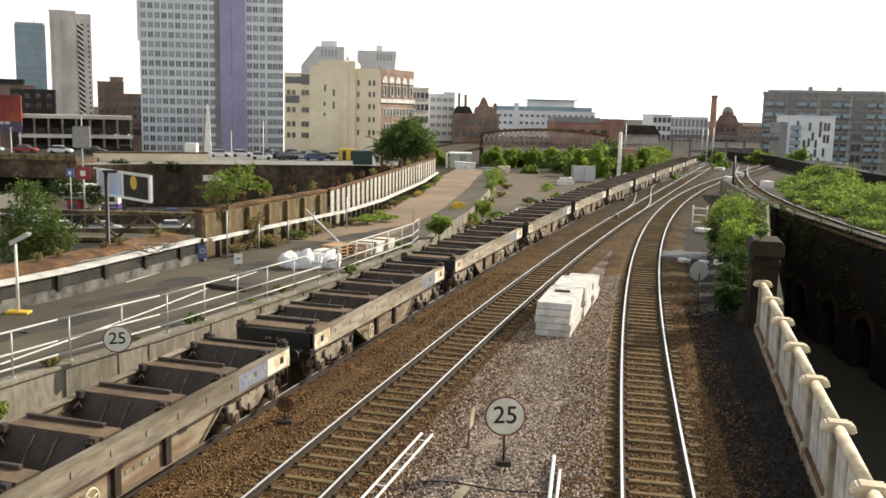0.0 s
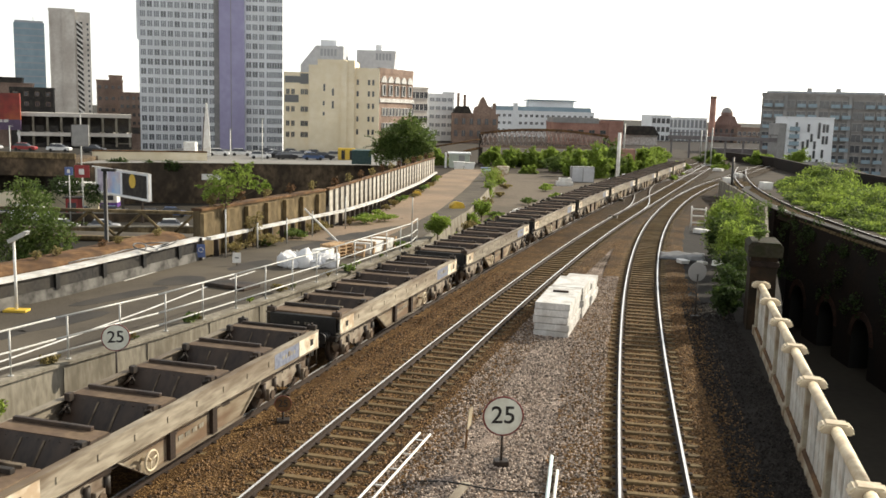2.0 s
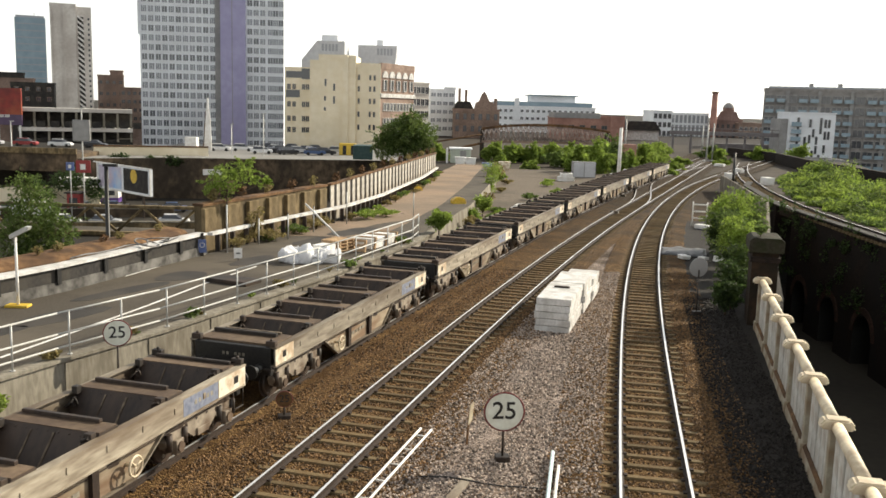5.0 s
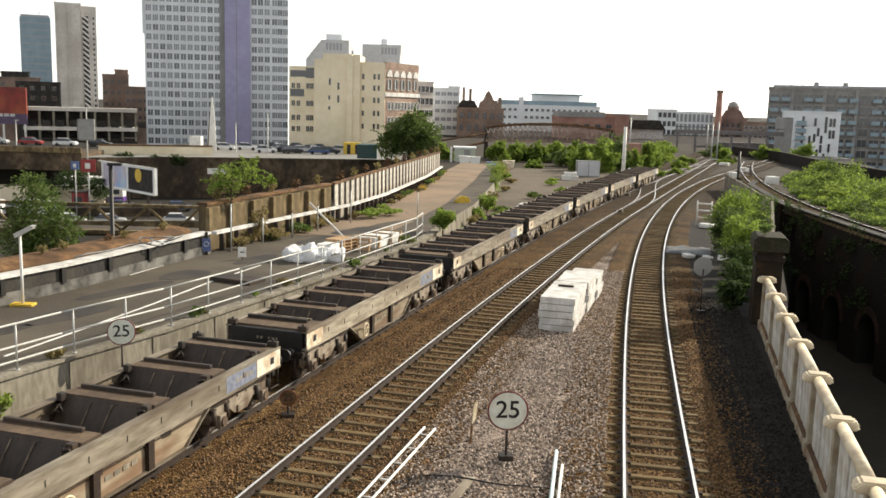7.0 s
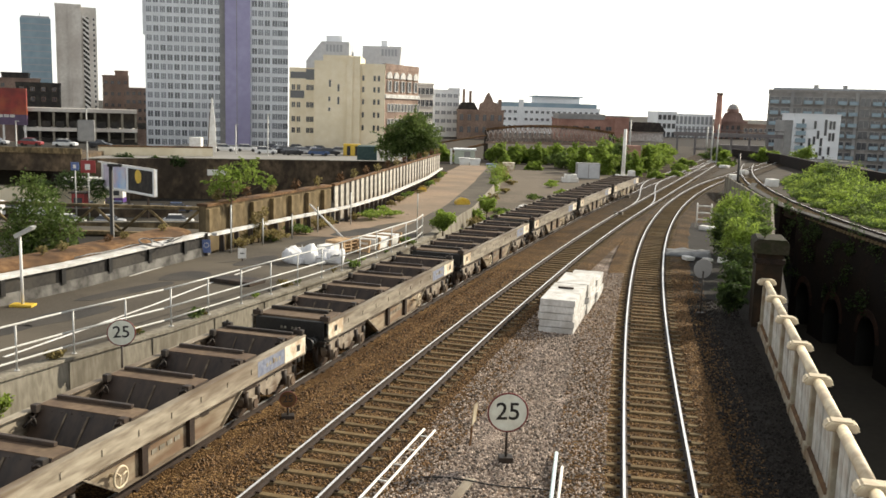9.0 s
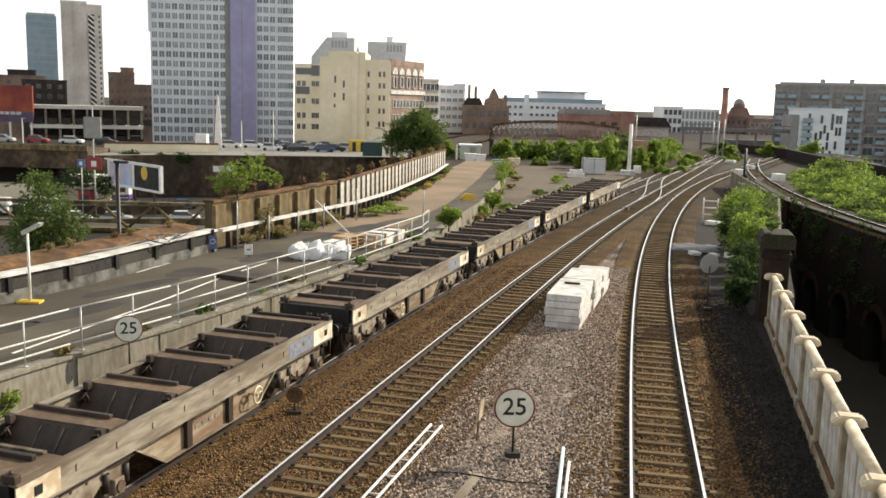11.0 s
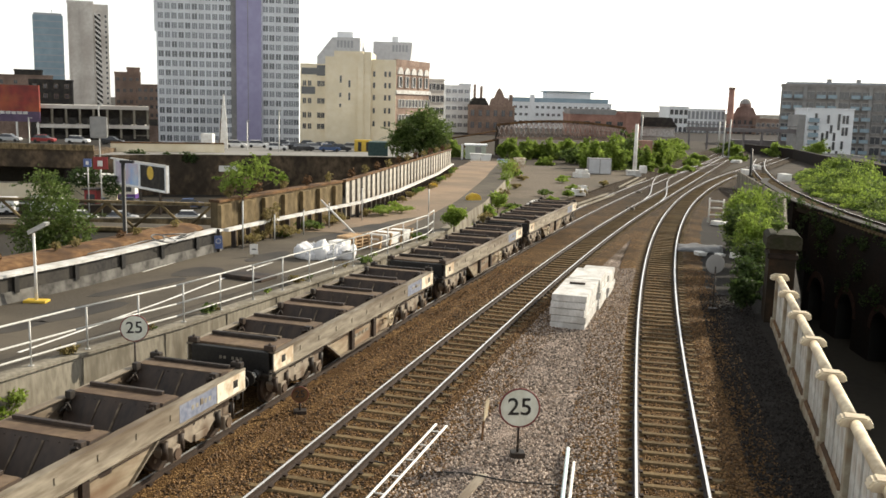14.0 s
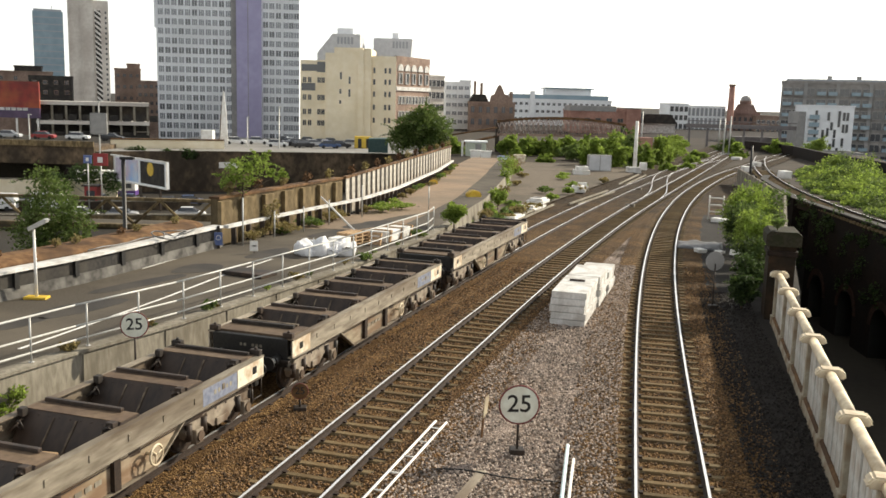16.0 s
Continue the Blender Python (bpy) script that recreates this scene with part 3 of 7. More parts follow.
def bogie_frame(bm, side):
    """Cast side frame with swept ends, open pockets, two axleboxes and springs."""
    lo, hi = sorted((side * 0.90, side * 1.10))
    a = AXLE
    prism(bm, [(-a - 0.42, 0.62), (-a - 0.36, 0.44), (-a - 0.22, 0.36), (-a + 0.22, 0.36), (-0.62, 0.60), (-0.34, 0.40), (0.34, 0.40), (0.62, 0.60), (a - 0.22, 0.36), (a + 0.22, 0.36), (a + 0.36, 0.44), (a + 0.42, 0.62), (a + 0.20, 0.84), (0.62, 0.90), (0.35, 0.98), (-0.35, 0.98), (-0.62, 0.90), (-a - 0.20, 0.84)], lo, hi, axis="x")
    for y in (-a, a):
        x0, x1 = sorted((side * 1.06, side * 1.21))
        box(bm, x0, x1, y - 0.15, y + 0.15, 0.26, 0.60, bevel=0.03)
        tube(bm, (side * 1.20, y, 0.43), (side * 1.25, y, 0.43), 0.12, seg=12, mi=1)
        for dy in (-0.30, 0.30):
            tube(bm, (side * 1.10, y + dy, 0.40), (side * 1.10, y + dy, 0.78), 0.085, seg=10, mi=2)
    # dark discs laid on the casting, for the shade in its holes
    for y, z, r in ((0.66, 0.74, 0.075), (-0.66, 0.74, 0.075), (0.22, 0.80, 0.04), (-0.22, 0.80, 0.04)):
        tube(bm, (side * 1.09, y, z), (side * 1.106, y, z), r, seg=12, mi=2)
    x0, x1 = sorted((side * 1.09, side * 1.15))
    box(bm, x0, x1, -0.24, 0.24, 0.38, 0.56, bevel=0.02)


def bulkhead(w, y, back=0.44, lip=True):
    """One raised cross member: a dark sloping face, a narrow rusty top plate and a bar along its rear edge."""
    e = HALF - 0.14
    zt = TOP + 0.05
    bm = prism(bmesh.new(), [(y - 0.66, 0.80), (y - 0.60, 0.80), (y + back, 0.80), (y + back, zt), (y, zt), (y - 0.03, zt - 0.03)], -e, e, axis="x")
    # the face stops short of the sills, leaving open corners
    for v in bm.verts:
        if v.co.z < 1.0 and v.co.y < y:
            v.co.x *= 0.93
    for i in range(9):
        x = -1.0 + i * 0.25
        tube(bm, (x, y - 0.02, zt - 0.05), (x, y - 0.065, zt - 0.075), 0.02, seg=6)
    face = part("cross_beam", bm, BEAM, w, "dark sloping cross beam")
    # weld strips down the face
    for x, wd in ((-0.42, 0.035), (0.10, 0.05), (0.78, 0.022), (0.90, 0.022)):
        f0, f1 = Vector((x, y - 0.612, 0.86)), Vector((x + 0.03, y - 0.07, zt - 0.07))
        bm = bmesh.new()
        n = Vector((0, -0.76, 0.62)) * 0.012
        vs_ = [bm.verts.new(q) for q in (f0, f0 + Vector((wd, 0, 0)), f1 + Vector((wd, 0, 0)), f1)]
        vt = [bm.verts.new(v.co + n) for v in vs_]
        bm.faces.new(vt)
        for i in range(4):
            bm.faces.new((vs_[i], vs_[(i + 1) % 4], vt[(i + 1) % 4], vt[i]))
        part("weld_strip", bm, STREAK, face)
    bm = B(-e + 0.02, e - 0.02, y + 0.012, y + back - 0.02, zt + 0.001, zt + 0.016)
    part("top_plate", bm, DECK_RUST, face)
    if lip:
        bm = B(-e + 0.10, e - 0.34, y + back - 0.13, y + back - 0.03, zt + 0.016, zt + 0.10, bevel=0.012)
        part("rear_bar", bm, BEAM, face)
    # locking gear at both ends of the face
    bm = B(0.93, 1.10, y - 0.20, y - 0.04, zt - 0.10, zt + 0.05, bevel=0.015)
    tube(bm, (0.86, y - 0.16, zt - 0.12), (1.06, y - 0.22, zt - 0.02), 0.04, seg=8)
    part("twist_lock", bm, DARK_STEEL, face)
    bm = B(-1.14, -1.0, y - 0.22, y - 0.06, zt - 0.10, zt + 0.08, bevel=0.015)
    tube(bm, (-1.05, y - 0.15, zt - 0.15), (-1.12, y - 0.46, zt - 0.32), 0.035, seg=8)
    ring(bm, (-0.98, y - 0.34, zt - 0.22), (0.3, 1, 0.2), 0.10, 0.02, 14, 6)
    part("twist_lock", bm, DARK_STEEL, face)


def wagon(brake=4.2):
    w = thing("container_wagon", "weathered brown empty container flat wagon coupled in the moving train", "freight wagon", group="wagons of the train")
    L = WAGON
    lowest = TOP - SILL

    def slab_at(s, d0, d1, *rest, **kw):
        a, b = sorted((s * (HALF + d0), s * (HALF + d1)))
        return B(a, b, *rest, **kw)

    for s in (-1, 1):
        bm = bmesh.new()
        # channel-shaped sill with a broad top flange
        xs = [(s * HALF, TOP), (s * (HALF - 0.17), TOP), (s * (HALF - 0.17), TOP - 0.03), (s * (HALF - 0.03), TOP - 0.05), (s * (HALF - 0.03), lowest + 0.05), (s * (HALF - 0.14), lowest + 0.04), (s * (HALF - 0.14), lowest), (s * HALF, lowest)]
        prism(bm, xs, 0.0, L, axis="y")
        for k in range(9):
            y = 1.5 + k * (L - 3.4) / 8
            a, b = sorted((s * HALF, s * (HALF + 0.02)))
            box(bm, a, b, y - 0.05, y + 0.05, TOP - 0.30, TOP - 0.17)
        a, b = sorted((s * (HALF - 0.005), s * (HALF + 0.022)))
        box(bm, a, b, 0.0, L, lowest, lowest + 0.035)
        box(bm, a, b, 0.0, L, TOP - 0.045, TOP + 0.003)
        part("sill", bm, SOLEBAR, w)
        for y0, y1, yk in ((-0.004, 1.05, 0.40), (L - 1.25, L + 0.004, L - 0.55)):
            bm = slab_at(s, -0.02, 0.006, y0, y1, lowest + 0.04, TOP - 0.05)
            a, b = sorted((s * (HALF + 0.004), s * (HALF + 0.012)))
            box(bm, a, b, yk, yk + 0.2, TOP - 0.36, TOP - 0.18, mi=1)
            part("end_patch", bm, [YELLOW_END, BLACK], w, "faded yellowish white end patch")
        bm = slab_at(s, -0.02, 0.004, L - 2.75, L - 1.28, lowest + 0.06, TOP - 0.08)
        for k in range(5):
            a, b = sorted((s * HALF, s * (HALF + 0.007)))
            box(bm, a, b, L - 2.3 + 0.17 * k, L - 2.2 + 0.17 * k, TOP - 0.32, TOP - 0.22, mi=1)
        part("number_panel", bm, [BLUE_PATCH, CONCRETE], w, "faded blue-grey panel with illegible pale figures")
        # deep web below the sill between the bogies
        a, b = sorted((s * 1.08, s * 1.12))
        bm = prism(bmesh.new(), [(3.3, lowest), (4.35, 0.32), (L - 4.35, 0.32), (L - 3.3, lowest)], a, b, axis="x")
        part("side_web", bm, WEB, w)
        bm = sweep(bmesh.new(), [(s * 1.12, 3.25, lowest - 0.02), (s * 1.12, 4.35, 0.32), (s * 1.12, L - 4.35, 0.32), (s * 1.12, L - 3.25, lowest - 0.02)], [(-0.07, -0.03), (0.07, -0.03), (0.07, 0.02), (-0.07, 0.02)])
        part("bottom_flange", bm, SOLEBAR, w)
        for y in (5.2, 6.95):
            a, b = sorted((s * 1.10, s * 1.22))
            part("web_post", B(a, b, y - 0.10, y + 0.10, 0.34, lowest - 0.01), RAIL_SIDE, w, "dark rusty web post")
        bm = bmesh.new()
        a, b = sorted((s * 1.122, s * 1.135))
        for k in range(4):
            box(bm, a, b, 5.55 + 0.28 * k, 5.74 + 0.28 * k, 0.62, 0.72)
        part("stencil", bm, CONCRETE, w, "small pale illegible stencil bars")
        # corner posts with locking blocks
        for y0 in (0.0, L - 0.16):
            a, b = sorted((s * (HALF - 0.30), s * (HALF - 0.02)))
            bm = B(a, b, y0, y0 + 0.16, TOP + 0.002, TOP + 0.15, bevel=0.02)
            tube(bm, ((a + b) / 2, y0 + 0.08, TOP + 0.14), ((a + b) / 2, y0 + 0.08, TOP + 0.21), 0.05, 0.03, 8)
            part("corner_block", bm, DARK_STEEL, w)
    # headstocks: tall dark end walls with a shelf
    for y0, y1 in ((-0.02, 0.16), (L - 0.16, L + 0.02)):
        for i in range(6 if y0 < 0 else 0):
            if i != 2:
                part("figure", B(-0.30 + 0.12 * i, -0.23 + 0.12 * i, -0.026, -0.018, 1.25, 1.33), CONCRETE, w, "pale illegible figure")
        part("headstock", B(-HALF + 0.14, HALF - 0.14, y0, y1, 0.78, TOP - 0.02, bevel=0.02), BLACK, w)
    part("step_bar", B(-HALF + 0.05, HALF - 0.05, -0.16, -0.024, 0.92, 1.0, bevel=0.015), DARK_STEEL, w)
    # end platforms with stop bars
    e = HALF - 0.15
    part("end_plate", B(-e, e, 0.165, 1.28, TOP - 0.06, TOP + 0.03, bevel=0.01), DECK_RUST, w)
    part("stop_bar", B(-e + 0.05, e - 0.28, 0.86, 0.98, TOP + 0.032, TOP + 0.13, bevel=0.015), DARK_STEEL, w)
    part("stop_bar", B(-e + 0.2, e - 0.3, 1.16, 1.27, TOP + 0.032, TOP + 0.09, bevel=0.015), STREAK, w)
    part("end_plate", B(-e, e, L - 0.75, L - 0.165, TOP - 0.06, TOP + 0.03, bevel=0.01), DECK_RUST, w)
    part("stop_bar", B(-e + 0.1, e - 0.1, L - 0.32, L - 0.22, TOP + 0.032, TOP + 0.11, bevel=0.015), DARK_STEEL, w)
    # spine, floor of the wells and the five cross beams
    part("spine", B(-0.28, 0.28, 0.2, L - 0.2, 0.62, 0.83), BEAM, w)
    # the floor gets the beam colour, so the wells' shade is painted in
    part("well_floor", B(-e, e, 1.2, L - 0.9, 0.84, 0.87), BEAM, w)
    for k in range(5):
        bulkhead(w, 2.6 + 2.3 * k, 0.58 if k < 4 else 0.30, k < 4)
    # buffers and coupling
    for y, d in ((0.0, -1), (L, 1)):
        for x in (-0.86, 0.86):
            bm = tube(bmesh.new(), (x, y, 1.0), (x, y + d * 0.30, 1.0), 0.12, seg=14)
            tube(bm, (x, y + d * 0.28, 1.0), (x, y + d * 0.55, 1.0), 0.085, seg=14, mi=1)
            tube(bm, (x, y + d * 0.55, 1.0), (x, y + d * 0.60, 1.0), 0.19, seg=18)
            part("buffer", bm, [BLACK, STEEL_GALV], w)
        bm = B(-0.10, 0.10, min(y, y + d * 0.82), max(y, y + d * 0.82), 0.88, 1.02, bevel=0.02)
        for i in range(3):
            ring(bm, (0, y + d * (0.35 + 0.2 * i), 0.82), (1, 0, 0) if i % 2 else (0, 0, 1), 0.10, 0.03, 12, 6)
        tube(bm, (0.45, y, 0.85), (0.3, y + d * 0.8, 0.55), 0.03, seg=8)
        tube(bm, (-0.45, y, 0.85), (-0.3, y + d * 0.8, 0.55), 0.03, seg=8)
        part("coupling", bm, DARK_STEEL, w)
    # grab rail that hangs from the far corner
    bm = bmesh.new()
    for y in (L - 0.55, L - 0.08):
        tube(bm, (HALF - 0.02, y, lowest + 0.02), (HALF - 0.02, y, 0.55), 0.018, seg=6)
    tube(bm, (HALF - 0.02, L - 0.56, 0.55), (HALF - 0.02, L - 0.07, 0.55), 0.018, seg=6)
    part("shunter_step", bm, DARK_STEEL, w)
    # hand-brake wheel with spokes
    c = (1.36, brake, 0.70)
    bm = ring(bmesh.new(), c, (1, 0, 0), 0.21, 0.026, 26, 8)
    for i in range(3):
        a = 2 * math.pi * i / 3 + 0.3
        tube(bm, c, (c[0], c[1] + 0.21 * math.cos(a), c[2] + 0.21 * math.sin(a)), 0.02, seg=6)
    tube(bm, (1.05, brake, 0.70), c, 0.04, seg=8)
    part("brake_wheel", bm, CREAM_PAINT, w, "cream brake hand wheel")
    # bogies with their wheelsets
    wm = wheel_mesh()
    for y in (BOGIE_AT, L - BOGIE_AT):
        bm = bmesh.new()
        for s in (-1, 1):
            bogie_frame(bm, s)
        box(bm, -0.95, 0.95, -0.22, 0.22, 0.45, 0.78)
        b = part("bogie", bm, [BOGIE, DECK_RUST, DARK_STEEL], w, "cast bogie caked in brown brake dust", pose(0, y, 0))
        for yy in (-AXLE, AXLE):
            share("wheelset", wm, b, pose(0, yy, 0.44))
    return w


KINDS = [wagon(4.2), wagon(8.0)]
WAGONS, used = [], set()
for k in (0, 0, 1, 0, 0, 1, 0, 1, 1, 0):
    WAGONS.append(KINDS[k] if k not in used else copy_thing(KINDS[k], pose(0, 0, 0)))
    used.add(k)
SHIFTS = [0, 0, 0, 0, 0, -0.05, -0.12, -0.30, -0.35, -0.35]


def gone(t):
    """Metres the train has run by t seconds."""
    return 6.1128 * t + 0.5 * 0.03237 * t * t


def wagon_pose(k, t):
    s = START + PITCH * (k - 1) + SHIFTS[k] - gone(t)
    a, b = LINE_T.at(s + BOGIE_AT), LINE_T.at(s + WAGON - BOGIE_AT)
    d = (b - a).normalized()
    o = a - d * BOGIE_AT
    return pose(o.x, o.y, 0, 0, 0, -math.degrees(math.atan2(d.x, d.y)))


def motions():
    for k, w in enumerate(WAGONS):
        walk(w, [(0.5 * i, wagon_pose(k, 0.5 * i)) for i in range(33)])
        for b in w.children:
            for wheels in b.children:
                if wheels.name.startswith("wheelset"):
                    y = wheels.location.y
                    walk(wheels, [(0.1 * i, pose(0, y, 0.44, math.degrees(gone(0.1 * i) / 0.44))) for i in range(161)])


# ---- right-hand railing, pier and the neighbouring viaduct ----
def railing():
    ob = thing("railing", "cream-painted iron parapet railing with capped posts beside the cinder path", "railing")
    a, b = Vector((4.26, 1.82, 0)), Vector((12.83, 34.27, 0))
    d = (b - a).normalized()
    total = (b - a).length
    bays, H = 10, 1.75
    step = total / bays
    ang = -math.degrees(math.atan2(d.x, d.y))
    slat = mesh_of(B(-0.045, 0.01, -0.23, 0.23, 0.10, H - 0.1, bevel=0.014), "slat", SLAT_PAINT)
    bmp = B(-0.13, 0.07, -0.13, 0.13, -0.2, H - 0.08, bevel=0.02)
    box(bmp, -0.19, 0.12, -0.18, 0.18, -0.22, 0.14, bevel=0.02)
    post = mesh_of(bmp, "post", RAILING_GREY)
    bmc = bmesh.new()
    prism(bmc, [(-0.33, H - 0.11), (0.33, H - 0.11), (0.36, H - 0.02), (0.24, H + 0.12), (-0.24, H + 0.12), (-0.36, H - 0.02)], -0.18, 0.18, axis="y")
    bmesh.ops.bevel(bmc, geom=bmc.edges[:], offset=0.04, segments=2, affect="EDGES")
    cap = mesh_of(bmc, "post_cap", CREAM_PAINT)
    for i in range(bays + 1):
        p = a + d * (step * i)
        share("post", post, ob, pose(p.x, p.y, 0, 0, 0, ang))
        share("post_cap", cap, ob, pose(p.x, p.y, 0, 0, 0, ang))
    for i in range(bays):
        for k in range(5):
            p = a + d * (step * (i + (k + 0.92) / 5.84))
            share("slat", slat, ob, pose(p.x, p.y, 0.004 * (k % 2), 0, 0.5 * (k % 3) - 0.5, ang))
        p, q = a + d * step * i, a + d * step * (i + 1)
        part("top_rail", tube(bmesh.new(), p + Vector((0, 0, H - 0.04)), q + Vector((0, 0, H - 0.04)), 0.125, seg=14), CREAM_PAINT, ob)
        bm = sweep(bmesh.new(), [p, q], [(-0.16, -0.22), (0.08, -0.22), (0.08, 0.05), (-0.14, 0.05)])
        part("bottom_rail", bm, RAILING_GREY, ob)
        bm = sweep(bmesh.new(), [p, q], [(-0.13, 0.051), (0.06, 0.051), (0.03, 0.13), (-0.08, 0.13)])
        part("ledge", bm, RUST_TOP, ob, "rust-brown ledge under the bars")
        # assumed plate, added to close the gaps and keep sun stripes off the path
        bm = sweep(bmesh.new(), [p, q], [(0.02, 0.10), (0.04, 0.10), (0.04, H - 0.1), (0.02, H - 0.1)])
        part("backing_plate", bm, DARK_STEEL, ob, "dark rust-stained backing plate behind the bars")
    return ob


railing()
bm = sweep(bmesh.new(), [(4.3, 1.8, 0), (12.85, 34.2, 0)], [(-0.22, -0.5), (0.3, -0.5), (0.3, -0.215), (-0.22, -0.215)])
tagged(part("kerb", bm, DARK_WALL), "dark stone kerb under the railing", "kerb", kind="structure")


def pier():
    ob = thing("wall_pier", "sooty stone pier with a broad pale capstone at the railing's end", "pier", pose(13.3, 35.6, 0, 0, 0, -15))
    part("shaft", B(-0.50, 0.50, -0.75, 0.75, -0.5, 2.75, bevel=0.04), PIER_STONE, ob)
    part("band", B(-0.56, 0.56, -0.83, 0.83, 2.35, 2.55, bevel=0.03), SOOT_BRICK, ob)
    bm = bmesh.new()
    prism(bm, [(-0.62, 2.75), (0.62, 2.75), (0.65, 2.80), (0.65, 3.18), (0.50, 3.32), (-0.50, 3.32), (-0.65, 3.18), (-0.65, 2.80)], -0.95, 0.95, axis="y")
    part("capstone", bm, MOSSY_CAP, ob)


pier()
# parapet that goes on beyond the pier, of upright panels
far_wall = thing("parapet_beyond", "grey panelled parapet wall along the viaduct's edge", "wall", kind="structure")
pts = [Vector((14.2, 37.2, 0)), Vector((25.6, 68.7, 0)), Vector((28.7, 84.5, 0)), Vector((31.2, 97.6, 0))]
for p, q in zip(pts, pts[1:]):
    n = int((q - p).length / 1.8)
    for i in range(n):
        a, b = p.lerp(q, i / n), p.lerp(q, (i + 0.95) / n)
        part("panel", sweep(bmesh.new(), [a, b], [(-0.08, -0.5), (0.08, -0.5), (0.08, 1.55), (-0.08, 1.55)]), CONCRETE, far_wall)
        part("post", sweep(bmesh.new(), [p.lerp(q, (i + 0.93) / n), p.lerp(q, (i + 1.03) / n)], [(-0.11, -0.5), (0.11, -0.5), (0.11, 1.58), (-0.11, 1.58)]), CONCRETE, far_wall)


def arched_viaduct():
    """The brick face of the other viaduct, with arches cut through it, and its deck."""
    ob = thing("brick_viaduct", "dark sooty brick viaduct with arches across a sunken street", "viaduct", kind="structure")
    a, b = Vector((27.6, 20.0, 0)), Vector((30.6, 80.0, 0))
    d = (b - a).normalized()
    n = Vector((d.y, -d.x, 0))
    L = (b - a).length
    top, span, rad = 0.2, 6.2, 1.5
    bm = bmesh.new()
    count = int(L / span)
    # face as columns between arch outlines
    z_spring = -6.7
    for k in range(count):
        s0 = k * span
        arch = [(s0 + span / 2 - rad, STREET)] + [(s0 + span / 2 - rad * math.cos(math.pi * i / 14), z_spring + rad * math.sin(math.pi * i / 14)) for i in range(15)] + [(s0 + span / 2 + rad, STREET)]
        for i in range(len(arch) - 1):
            (u0, w0), (u1, w1) = arch[i], arch[i + 1]
            if i == 0 or i == len(arch) - 2:
                continue
            q = [(u0, w0), (u1, w1), (u1, top), (u0, top)]
            bm.faces.new([bm.verts.new(a + d * u + Vector((0, 0, w))) for u, w in q])
            # soffits, jambs and rear wall are black: the shade inside is painted in
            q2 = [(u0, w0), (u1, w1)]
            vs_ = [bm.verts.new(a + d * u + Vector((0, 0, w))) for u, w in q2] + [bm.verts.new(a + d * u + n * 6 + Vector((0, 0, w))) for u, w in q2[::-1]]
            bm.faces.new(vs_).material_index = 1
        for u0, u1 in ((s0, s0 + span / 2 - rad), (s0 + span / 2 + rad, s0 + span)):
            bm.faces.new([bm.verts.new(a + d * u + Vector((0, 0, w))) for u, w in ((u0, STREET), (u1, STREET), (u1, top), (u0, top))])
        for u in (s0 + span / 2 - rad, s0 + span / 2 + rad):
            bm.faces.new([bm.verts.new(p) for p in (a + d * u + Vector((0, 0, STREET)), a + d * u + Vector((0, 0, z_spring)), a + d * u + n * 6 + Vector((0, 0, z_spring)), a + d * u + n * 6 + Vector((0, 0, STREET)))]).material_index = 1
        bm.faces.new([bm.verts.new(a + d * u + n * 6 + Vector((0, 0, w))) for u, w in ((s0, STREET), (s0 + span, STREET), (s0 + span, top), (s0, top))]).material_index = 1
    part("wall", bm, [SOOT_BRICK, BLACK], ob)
    for k in range(count):
        s = k * span + span / 2
        bm = bmesh.new()
        for i in range(17):
            t0, t1 = math.pi * i / 17, math.pi * (i + 0.9) / 17
            q = [(-math.cos(t) * r, math.sin(t) * r) for t, r in ((t0, rad), (t1, rad), (t1, rad + 0.5), (t0, rad + 0.5))]
            vs_ = [[bm.verts.new(a + d * (s + u) - n * e + Vector((0, 0, z_spring + w))) for u, w in q] for e in (0.06, 0.0)]
            bm.faces.new(vs_[0])
            for j in range(4):
                bm.faces.new((vs_[0][j], vs_[1][j], vs_[1][(j + 1) % 4], vs_[0][(j + 1) % 4]))
        part("arch_ring", bm, RING_BRICK, ob)
    line = [a, b, Vector((34.9, 101.0, 0)), Vector((37.2, 106.5, 0))]
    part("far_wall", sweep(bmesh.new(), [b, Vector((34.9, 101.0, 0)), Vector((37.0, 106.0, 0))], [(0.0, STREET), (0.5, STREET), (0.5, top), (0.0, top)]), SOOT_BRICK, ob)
    part("coping", sweep(bmesh.new(), line, [(-0.15, top), (0.55, top), (0.55, top + 0.1), (-0.15, top + 0.1)]), DARK_WALL, ob)
    bm = slab(bmesh.new(), [(27.9, 20), (30.9, 80), (35.2, 101), (37.2, 106), (60, 119), (62, 119), (62, 20)], -0.6, 0.0)
    part("deck", bm, DARK_BALLAST, ob)
    return ob


arched_viaduct()

# ---- parapet, girder and walls along the platform road ----
par = [(x, y, 0) for x, y in WALL_LINE[:5]]
ob = thing("parapet", "dark sooty parapet wall with a pale coping along the road", "wall", kind="structure")
part("wall", sweep(bmesh.new(), par, [(-0.35, PLAT - 0.2), (0.0, PLAT - 0.2), (0.0, PLAT + 0.85), (-0.35, PLAT + 0.85)]), DARK_WALL, ob)
part("plinth", sweep(bmesh.new(), par, [(0.0, PLAT), (0.10, PLAT), (0.06, PLAT + 0.36), (0.0, PLAT + 0.36)]), ROAD_EDGE, ob)
part("coping", sweep(bmesh.new(), par, [(-0.42, PLAT + 0.85), (0.12, PLAT + 0.85), (0.12, PLAT + 0.94), (-0.42, PLAT + 0.94)]), PALE_CONCRETE, ob)
